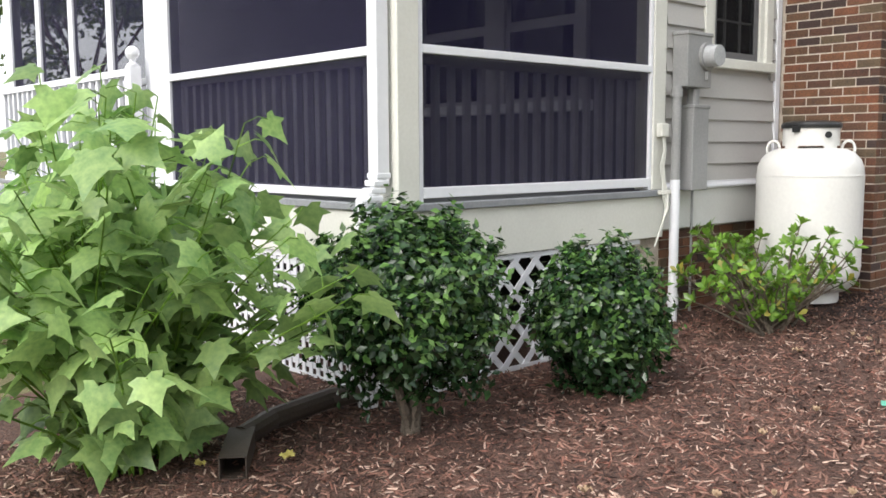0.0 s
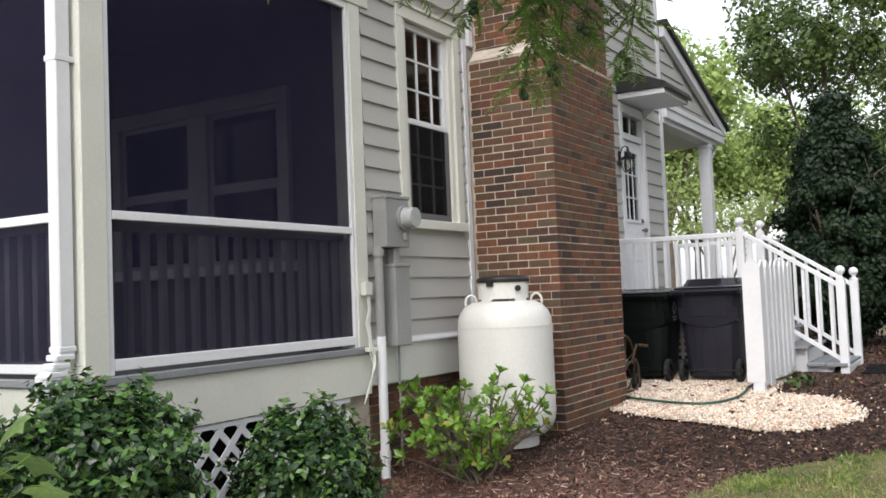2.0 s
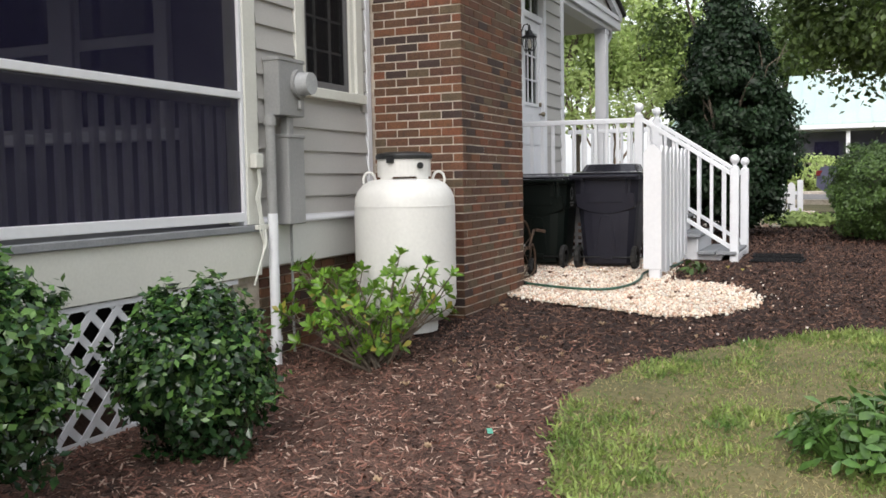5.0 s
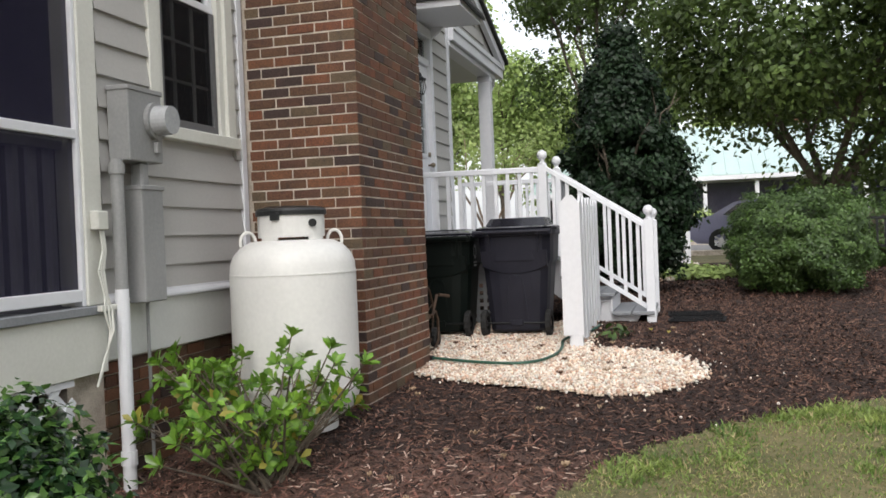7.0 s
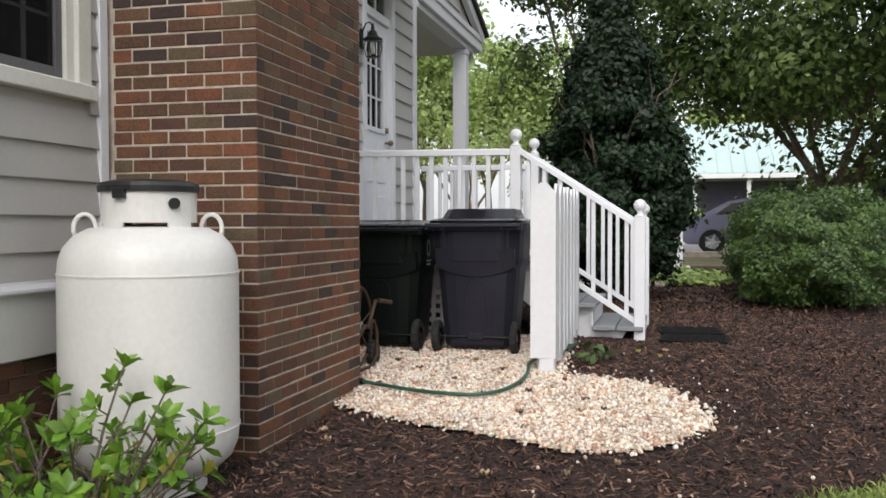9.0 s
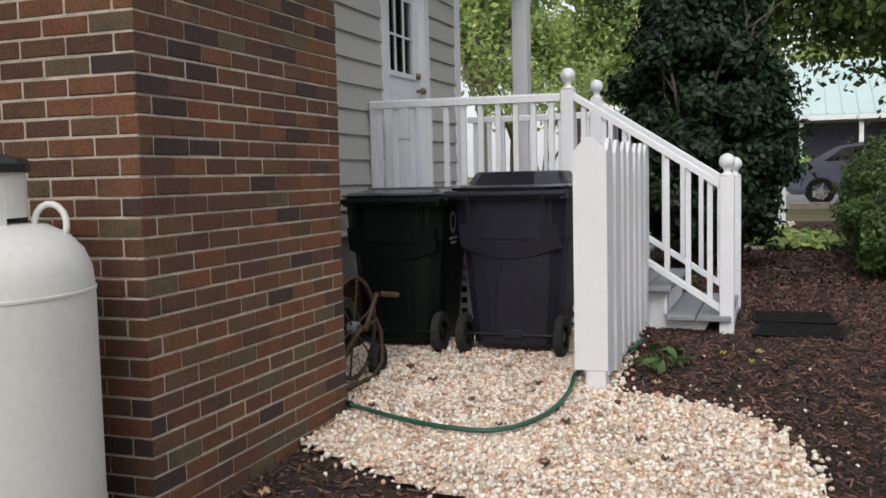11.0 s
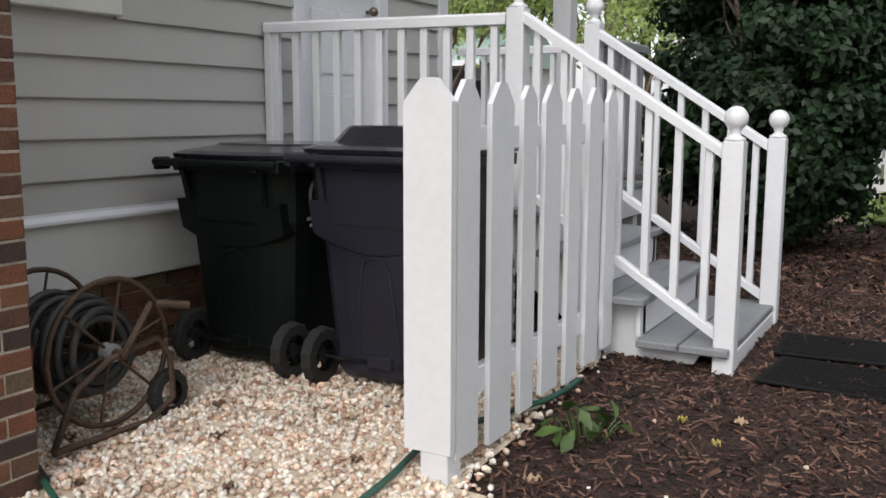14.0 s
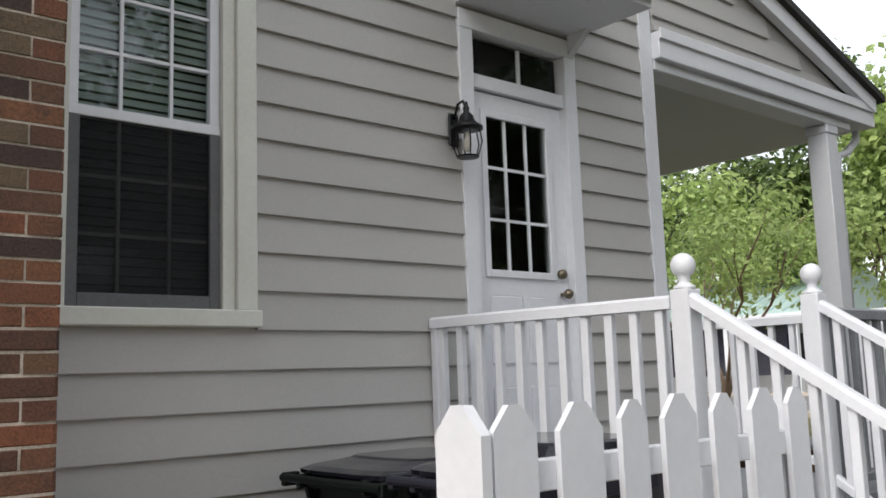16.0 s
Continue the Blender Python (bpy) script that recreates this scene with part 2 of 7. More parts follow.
SHINGLE = material("dark_shingles", (0.018, 0.018, 0.019), (0.05, 0.05, 0.05), 0.9, 10, 120, 0.6)
# Porch wall and ceiling: the dimness behind the screens is in this colour.
INTERIOR = material("dimmed_porch_interior", (0.10, 0.10, 0.125), (0.13, 0.13, 0.16), 0.6, 2, 40, 0.05)
# White trim inside the porch, darkened in the colour for the shade there.
PORCHTRIM = material("dimmed_porch_trim", (0.40, 0.40, 0.44), (0.48, 0.48, 0.52), 0.5, 3, 40, 0.05)
BLIND = material("window_blind_slats", (0.46, 0.46, 0.45), (0.54, 0.54, 0.53), 0.5, 3, 40, 0)
SASHGREY = material("dark_window_sash", (0.09, 0.09, 0.095), (0.13, 0.13, 0.135), 0.5, 5, 60, 0.05)
# Near-black colour standing in for unlit space behind openings.
SHADEDARK = material("unlit_space_dark", (0.012, 0.012, 0.013), (0.02, 0.02, 0.021), 0.9, 2, 10, 0)
ASPHALT = material("asphalt", (0.15, 0.145, 0.145), (0.22, 0.21, 0.21), 0.9, 1, 60, 0.4)
TEALROOF = material("teal_metal_roof", (0.46, 0.60, 0.58), (0.56, 0.69, 0.67), 0.35, 0.5, 8, 0.02, metal=0.25)
CARPAINT = material("violet_grey_car_paint", (0.20, 0.20, 0.32), (0.24, 0.24, 0.37), 0.25, 1, 30, 0, coat=0.8)
TYRE = material("tyre_rubber", (0.012, 0.012, 0.012), (0.022, 0.022, 0.022), 0.85, 10, 80, 0.2)
RIM = material("alloy_rim", (0.45, 0.45, 0.46), (0.6, 0.6, 0.61), 0.3, 10, 80, 0, metal=0.8)
YELLOWLEAF = material("fallen_yellow_leaf", (0.42, 0.36, 0.08), (0.58, 0.50, 0.16), 0.6, 20, 90, 0.1)
DRYLEAF = material("dry_leaf", (0.30, 0.20, 0.12), (0.48, 0.36, 0.24), 0.8, 20, 90, 0.1)
BROWNLEAF = material("brown_leaf", (0.10, 0.055, 0.038), (0.20, 0.12, 0.085), 0.85, 20, 90, 0.1)
MINT = material("mint_green_plastic", (0.10, 0.42, 0.30), (0.16, 0.52, 0.40), 0.5, 20, 90, 0)
MATRUBBER = material("black_rubber_mat", (0.006, 0.006, 0.007), (0.013, 0.013, 0.014), 0.85, 8, 120, 0.5)
MATRUBBER.node_tree.nodes["Principled BSDF"].inputs["Specular IOR Level"].default_value = 0.2
TAILRED = material("tail_light_red", (0.25, 0.02, 0.02), (0.35, 0.03, 0.03), 0.2, 10, 50, 0)
LIDBROWN = material("bulb_glass", (0.5, 0.48, 0.42), (0.6, 0.58, 0.52), 0.2, 10, 50, 0)
LOGO = material("pale_print", (0.30, 0.31, 0.32), (0.36, 0.37, 0.38), 0.6, 10, 50, 0)
for _m, _s in ((BINGREEN, 0.2), (BINGREY, 0.25), (HOLLYLEAF, 0.3)):
    _m.node_tree.nodes["Principled BSDF"].inputs["Specular IOR Level"].default_value = _s
GLASS = glass_material("window_glass")
DARKGLASS = glass_material("tinted_glass", (0.25, 0.27, 0.28))
SCREEN = mesh_screen_material("insect_screen", 0.50, (0.0105, 0.009, 0.031))
WINSCREEN = mesh_screen_material("window_insect_screen", 0.50, (0.012, 0.012, 0.014))


# ---- building helpers ----
def part(name, bm, mat, parent=None, label="", smooth=False):
    """Links a bmesh as one mesh object under a thing or a part."""
    me = bpy.data.meshes.new(name)
    bm.normal_update()
    bm.to_mesh(me)
    bm.free()
    if smooth:
        me.polygons.foreach_set("use_smooth", [True] * len(me.polygons))
    me.materials.append(mat)
    ob = new(name, me)
    if parent is not None:
        ob.parent = parent
    if label:
        ob["label"] = label
    return ob


def thing(name, at, label, category, group="", rz=0.0, kind=""):
    ob = new(name)
    ob.empty_display_size = 0.1
    ob.matrix_basis = pose(*at, 0, 0, rz)
    return tagged(ob, label, category, group, kind)


def box(bm, x0, x1, y0, y1, z0, z1, bev=0.0):
    m = Matrix.Translation(((x0 + x1) / 2, (y0 + y1) / 2, (z0 + z1) / 2)) @ Matrix.Diagonal((abs(x1 - x0), abs(y1 - y0), abs(z1 - z0), 1))
    vs = bmesh.ops.create_cube(bm, size=1, matrix=m)["verts"]
    if bev:
        es = list({e for v in vs for e in v.link_edges})
        bmesh.ops.bevel(bm, geom=es, offset=bev, segments=1, affect="EDGES")
    return bm


def boxes(*specs, bev=0.0):
    bm = bmesh.new()
    for s in specs:
        box(bm, *s, bev=bev)
    return bm


def tube(bm, points, r, seg=8, r_end=None, cap=True):
    """A round bar along points."""
    pts = [Vector(p) for p in points]
    rings = []
    for i, p in enumerate(pts):
        d = (pts[min(i + 1, len(pts) - 1)] - pts[max(i - 1, 0)]).normalized()
        a = d.orthogonal().normalized() if i == 0 else (a - d * a.dot(d)).normalized()
        b = d.cross(a)
        rr = r if r_end is None else r + (r_end - r) * i / (len(pts) - 1)
        rings.append([bm.verts.new(p + (a * math.cos(2 * math.pi * k / seg) + b * math.sin(2 * math.pi * k / seg)) * rr) for k in range(seg)])
    for i in range(len(rings) - 1):
        for k in range(seg):
            bm.faces.new((rings[i][k], rings[i][(k + 1) % seg], rings[i + 1][(k + 1) % seg], rings[i + 1][k]))
    if cap:
        bm.faces.new(rings[0][::-1])
        bm.faces.new(rings[-1])
    return bm


def lathe(bm, profile, at=(0, 0, 0), seg=24):
    """Turns (radius, height) pairs round a vertical axis."""
    rings = []
    for r, z in profile:
        rings.append([bm.verts.new((at[0] + r * math.cos(2 * math.pi * k / seg), at[1] + r * math.sin(2 * math.pi * k / seg), at[2] + z)) for k in range(seg)])
    for i in range(len(rings) - 1):
        for k in range(seg):
            bm.faces.new((rings[i][k], rings[i][(k + 1) % seg], rings[i + 1][(k + 1) % seg], rings[i + 1][k]))
    bm.faces.new(rings[0][::-1])
    bm.faces.new(rings[-1])
    return bm


def prism(bm, outline, axis, a, b):
    """Extrudes an outline of pairs along x, y or z from a to b."""
    def place(p, h):
        return {"x": (h, p[0], p[1]), "y": (p[0], h, p[1]), "z": (p[0], p[1], h)}[axis]
    lo, hi = [bm.verts.new(place(p, a)) for p in outline], [bm.verts.new(place(p, b)) for p in outline]
    n = len(outline)
    bm.faces.new(lo)
    bm.faces.new(hi[::-1])
    for i in range(n):
        bm.faces.new((lo[i], hi[i], hi[(i + 1) % n], lo[(i + 1) % n]))
    bmesh.ops.recalc_face_normals(bm, faces=bm.faces)
    return bm


def scatter(name, verts, faces, mats, places, material_, smooth=False):
    """One mesh of many copies of a small template. mats: (N, 3, 3), places: (N, 3)."""
    verts = np.asarray(verts, dtype=np.float32)
    n, k = len(places), len(verts)
    co = (np.einsum("nij,kj->nki", mats, verts) + np.asarray(places)[:, None, :]).reshape(-1, 3)
    sizes = np.array([len(f) for f in faces])
    loops = np.concatenate([np.asarray(f) for f in faces])
    idx = (np.arange(n)[:, None] * k + loops[None, :]).reshape(-1)
    starts = np.concatenate([[0], np.cumsum(np.tile(sizes, n))[:-1]])
    me = bpy.data.meshes.new(name)
    me.vertices.add(n * k)
    me.vertices.foreach_set("co", co.astype(np.float32).reshape(-1))
    me.loops.add(len(idx))
    me.loops.foreach_set("vertex_index", idx.astype(np.int32))
    me.polygons.add(n * len(faces))
    me.polygons.foreach_set("loop_start", starts.astype(np.int32))
    if smooth:
        me.polygons.foreach_set("use_smooth", np.ones(n * len(faces), dtype=bool))
    me.update(calc_edges=True)
    me.materials.append(material_)
    return me


def turns(rng, n, up=None, tilt=math.pi):
    """Random rotation matrices (N, 3, 3); with up, the local z axis keeps near it."""
    yaw = rng.uniform(0, 2 * np.pi, n)
    cz, sz = np.cos(yaw), np.sin(yaw)
    spin = np.zeros((n, 3, 3))
    spin[:, 0, 0], spin[:, 0, 1], spin[:, 1, 0], spin[:, 1, 1], spin[:, 2, 2] = cz, -sz, sz, cz, 1
    if up is None:
        up = rng.normal(size=(n, 3))
    else:
        up = np.asarray(up) + rng.normal(size=(n, 3)) * tilt
    z = up / np.linalg.norm(up, axis=1, keepdims=True)
    ref = np.where(np.abs(z[:, 2:3]) < 0.9, np.array([[0, 0, 1.0]]), np.array([[1.0, 0, 0]]))
    x = np.cross(ref, z)
    x /= np.linalg.norm(x, axis=1, keepdims=True)
    y = np.cross(z, x)
    return np.einsum("nij,njk->nik", np.stack([x, y, z], axis=2), spin)


def gz(x):
    """Height of the ground, which rises gently along the house."""
    return float(np.interp(x, [-50, 0, 4.5, 7, 9.3, 10.5, 14, 20, 28, 70], [-0.52, -0.5, -0.35, -0.14, -0.02, 0.03, 0.10, 0.20, 0.22, 0.45]))


LEAF = ([(0, 0, 0), (0.28, 0.45, 0.05), (0, 1, -0.02), (-0.28, 0.45, 0.05)], [(0, 1, 2), (0, 2, 3)])


CX0, CX1, CY = 7.23, 8.69, 2.852

# ---- ground ----
LAWN = [(3.2, -9), (3.3, -0.8), (3.6, 0.3), (3.95, 0.95), (4.22, 1.2), (4.6, 1.33), (5.15, 1.48), (5.66, 1.48), (6.1, 1.3), (6.5, 1.05), (6.75, 0.8), (7.1, 0.42), (7.4, 0), (7.7, -0.5), (8.2, -1.5), (8.8, -9)]
GRAVEL = [(8.25, 2.9), (8.0, 2.41), (7.8, 1.83), (7.58, 1.4), (7.66, 1.08), (7.86, 0.9), (8.18, 0.72), (8.78, 0.84), (9.06, 1.05), (9.16, 1.25), (9.3, 1.68), (10.46, 1.74), (10.85, 1.78), (10.85, 3.72), (8.6, 3.72), (8.6, 2.9)]


def inside(poly, x, y):
    x, y = np.asarray(x, dtype=float), np.asarray(y, dtype=float)
    hit = np.zeros(x.shape, dtype=bool)
    for (x0, y0), (x1, y1) in zip(poly, poly[1:] + poly[:1]):
        if y0 != y1:
            hit ^= ((y0 > y) != (y1 > y)) & (x < (x1 - x0) * (y - y0) / (y1 - y0) + x0)
    return hit


def sheet(name, xs, ys, mat, lift=0.0, rough=0.0, poly=None, label="", parent=None):
    """A ground sheet over a grid, following the slope."""
    bm = bmesh.new()
    cells = {}
    vs = {}
    def vert(i, j):
        if (i, j) not in vs:
            x, y = xs[i], ys[j]
            h = noise.noise((x * 2.2, y * 2.2, 0)) * rough + noise.noise((x * 9, y * 9, 3)) * rough * 0.4
            vs[i, j] = bm.verts.new((x, y, gz(x) + lift + h))
        return vs[i, j]
    for i in range(len(xs) - 1):
        cx = (xs[i] + xs[i + 1]) / 2
        for j in range(len(ys) - 1):
            if poly is None or inside(poly, cx, (ys[j] + ys[j + 1]) / 2):
                bm.faces.new((vert(i, j), vert(i + 1, j), vert(i + 1, j + 1), vert(i, j + 1)))
    ob = part(name, bm, mat, parent, smooth=True)
    return tagged(ob, label, "", "", "structure")


far = [-900, -300, -120, -60, -30]
ground = sheet("ground", far + [-15, -5, 0, 2, 4.5, 7, 9.3, 10.5, 14, 20, 28, 70, 120, 300, 900], far + [-12, 0, 12, 30, 60, 120, 300, 900], GROUNDSOIL, -0.03, label="grassy soil ground rising gently past the house")
tagged(ground, category="ground")
for x0, x1, mm, words in ((-2.0, 6.4, MULCHDRY, "dry reddish-brown bark mulch bed along the porch"), (6.4, 12.5201, MULCHBED, "damp dark brown bark mulch bed along the house")):
    bed = sheet("mulch_bed", list(np.arange(x0, x1 + 0.06, 0.12)), list(np.arange(-1.6, 5.5, 0.12)) if x0 < 6 else list(np.arange(-2.96, 5.5, 0.12)), mm, 0.0, 0.022, label=words)
    tagged(bed, category="mulch")
bed2 = sheet("mulch_bed", [12.5, 13.2, 14, 15, 16, 17, 18, 19, 20, 21.5], [-7, -5, -3, -1.6, 0, 1.5, 3, 4.9], MULCHBED, 0.0, 0.02, label="reddish-brown bark mulch bed under hedge and holly")
tagged(bed2, category="mulch")
lawn = sheet("lawn", list(np.arange(3.2, 9.0, 0.06)), list(np.arange(-3, 1.6, 0.06)), GROUNDSOIL, 0.012, 0.012, LAWN, label="patchy green lawn with yellowed spots beside the mulch")
tagged(lawn, category="lawn")
gravel_bed = sheet("gravel_bed", list(np.arange(7.5, 10.9, 0.06)), list(np.arange(0.6, 3.74, 0.06)), GRAVELBED, 0.018, 0.012, GRAVEL, label="bed of white and tan marble pebbles")
tagged(gravel_bed, category="gravel")
road = sheet("road", [27.3, 31, 35, 38.0], [-80, -40, -20, 0, 20, 40, 80], ASPHALT, 0.0, label="grey asphalt street with pale kerbs")
tagged(road, category="road")
for x0 in (27.05, 38.0):
    kerb = part("kerb", boxes((x0, x0 + 0.25, -80, 80, gz(x0) - 0.1, gz(x0) + 0.11), bev=0.02), MORTAR)
    tagged(kerb, "pale concrete kerb along the street", "kerb", "street kerbs", "structure")

# ---- house walls ----
WY, TOP = 3.67, 6.45
EXPO, ZB = 0.167, 0.738


def siding(parent, spans, z0, z1, y=WY, axis="x", out=-1.0, expo=EXPO, base=ZB):
    """Lapped boards, each an object. spans(z) gives the stretches to cover at a height."""
    cache = {}
    k0, k1 = math.floor((z0 - base) / expo), math.ceil((z1 - base) / expo)
    for k in range(k0, k1):
        lo, hi = max(z0, base + k * expo), min(z1, base + (k + 1) * expo + 0.012)
        if hi - lo < 0.02:
            continue
        for a, b in spans(lo, hi):
            key = (round(b - a, 3), round(hi - lo, 3))
            if key not in cache:
                bm = bmesh.new()
                h = hi - lo
                prism(bm, [(0.0, 0.0), (-0.0275, 0.0), (-0.0285, 0.004), (-0.006, h), (0.0, h)], "x", 0, b - a)
                cache[key] = part("siding_board", bm, SIDING, parent)
                ob = cache[key]
            else:
                ob = new("siding_board", cache[key].data)
                ob.parent = parent
            ob.matrix_basis = pose(a, y, lo) if axis == "x" else pose(y, a, lo, 0, 0, 90 if out > 0 else -90)


def wall_with_holes(name, x0, x1, z0, z1, holes, label, y0=WY + 0.002, y1=WY + 0.18):
    """A thick wall facing the walk, cut up round its openings."""
    xs = sorted({x0, x1, *[h[0] for h in holes], *[h[1] for h in holes]})
    zs = sorted({z0, z1, *[h[2] for h in holes], *[h[3] for h in holes]})
    bm = bmesh.new()
    for xa, xb in zip(xs, xs[1:]):
        for za, zb in zip(zs, zs[1:]):
            if not any(h[0] <= (xa + xb) / 2 <= h[1] and h[2] <= (za + zb) / 2 <= h[3] for h in holes):
                box(bm, xa, xb, y0, y1, za, zb)
    bmesh.ops.remove_doubles(bm, verts=bm.verts, dist=0.0005)
    return tagged(part(name, bm, SIDING), label, "wall", "", "structure")


W1 = (6.20, 6.97, 1.66, 3.26)      # window openings: x0, x1, z0, z1
W2 = (8.905, 9.685, 1.66, 3.26)
W3 = (11.18, 12.0, 4.80, 6.10)
DOOR = (11.13, 11.89, 0.76, 3.26)
HX0, HX1 = 5.63, 12.77
wall_south = wall_with_holes("wall_south", HX0, HX1, 0.41, TOP, [W1, W2, W3, DOOR], "grey lapped-board house wall with white trim")


def wall_spans(lo, hi):
    cuts = []
    for w, m in ((W1, 0.10), (W2, 0.10), (W3, 0.10), (DOOR, 0.10)):
        if hi > w[2] and lo < w[3] + 0.10:
            cuts.append((w[0] - m, w[1] + m))
    if lo < 4.6:
        cuts.append((7.16, 8.73))
    cuts.append((12.66, 12.8))
    spans, a = [], 5.635
    for c, d in sorted(cuts):
        if c - a > 0.03:
            spans.append((a, c))
        a = max(a, d)
    return spans


siding(wall_south, lambda lo, hi: [p for p in wall_spans(lo, hi) if p[0] < 7.5], 0.74, TOP, expo=0.1635, base=0.711)
siding(wall_south, lambda lo, hi: [p for p in wall_spans(lo, hi) if p[0] >= 7.5], 0.74, TOP, expo=0.1735, base=0.7075)
# front wall of the house, round the corner
wall_front = tagged(part("wall_east", boxes((HX1 - 0.18, HX1, WY + 0.18, 12, 0.41, TOP)), SIDING), "grey lapped-board front wall of the house", "wall", "", "structure")
siding(wall_front, lambda lo, hi: [(WY + 0.16, 8.0)], ZB, 4.4, HX1, "y", 1)
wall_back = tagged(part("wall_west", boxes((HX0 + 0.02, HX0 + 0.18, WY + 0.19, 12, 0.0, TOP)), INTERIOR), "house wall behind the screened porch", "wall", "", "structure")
wall_north = tagged(part("wall_north", boxes((HX0 + 0.02, HX1, 12, 12.15, 0.0, TOP)), SIDING), "far wall of the house", "wall", "", "structure")
house_roof = bmesh.new()
prism(house_roof, [(WY - 0.35, TOP + 0.02), (WY - 0.35, TOP + 0.2), (7.9, TOP + 2.8), (12.5, TOP + 0.2), (12.5, TOP + 0.02)], "x", HX0 - 0.2, HX1 + 0.35)
tagged(part("roof", house_roof, SHINGLE), "dark shingled main roof of the house", "roof", "", "structure")
soffit = part("trim", boxes((HX0 - 0.2, HX1 + 0.36, WY - 0.36, WY - 0.33, TOP - 0.04, TOP + 0.2), (HX0 - 0.2, HX1 + 0.36, WY - 0.33, WY, TOP - 0.035, TOP + 0.015), bev=0.004), WHITE)
tagged(soffit, "white eaves board under the main roof", "trim", "", "structure")
corner_board = part("trim", boxes((12.665, 12.80, WY - 0.03, WY, 0.41, TOP - 0.04), (12.772, 12.80, WY, WY + 0.11, 0.41, TOP - 0.04), bev=0.004), WHITE)
tagged(corner_board, "white corner board of the grey house", "trim", "", "structure")
for xa, xb in ((5.63, 7.2), (CX1 + 0.05, 10.82), (13.0, 13.01)):
    if xb - xa < 0.1:
        continue
    skirt = part("trim", boxes((xa, xb, WY - 0.012, WY, 0.412, 0.70), bev=0.003), SKIRT)
    tagged(skirt, "pale grey skirt board below the siding", "trim", "skirt boards", "structure")
    cap = bmesh.new()
    prism(cap, [(WY, 0.695), (WY - 0.036, 0.695), (WY - 0.046, 0.704), (WY - 0.046, 0.716), (WY - 0.030, 0.738), (WY - 0.029, 0.75), (WY, 0.754)], "x", xa, xb)
    tagged(part("trim", cap, WHITE), "white moulded strip above the skirt board", "trim", "skirt caps", "structure")
j_trim = part("trim", boxes((7.135, 7.20, WY - 0.035, WY, 0.41, 3.30), (7.26, 7.33, WY - 0.035, WY, 3.26, TOP - 0.05), (CX1 + 0.003, CX1 + 0.048, WY - 0.035, WY, 0.41, TOP - 0.05), bev=0.003), WHITE)
tagged(j_trim, "white strips where the siding meets the chimney", "trim", "", "structure")


foundation = tagged(part("wall_foundation", boxes((5.38, CX0, WY + 0.035, WY + 0.2, -0.5, 0.412), (CX1, HX1, WY + 0.035, WY + 0.2, -0.5, 0.412)), MORTAR), "dark brick foundation under the siding", "wall", "", "structure")


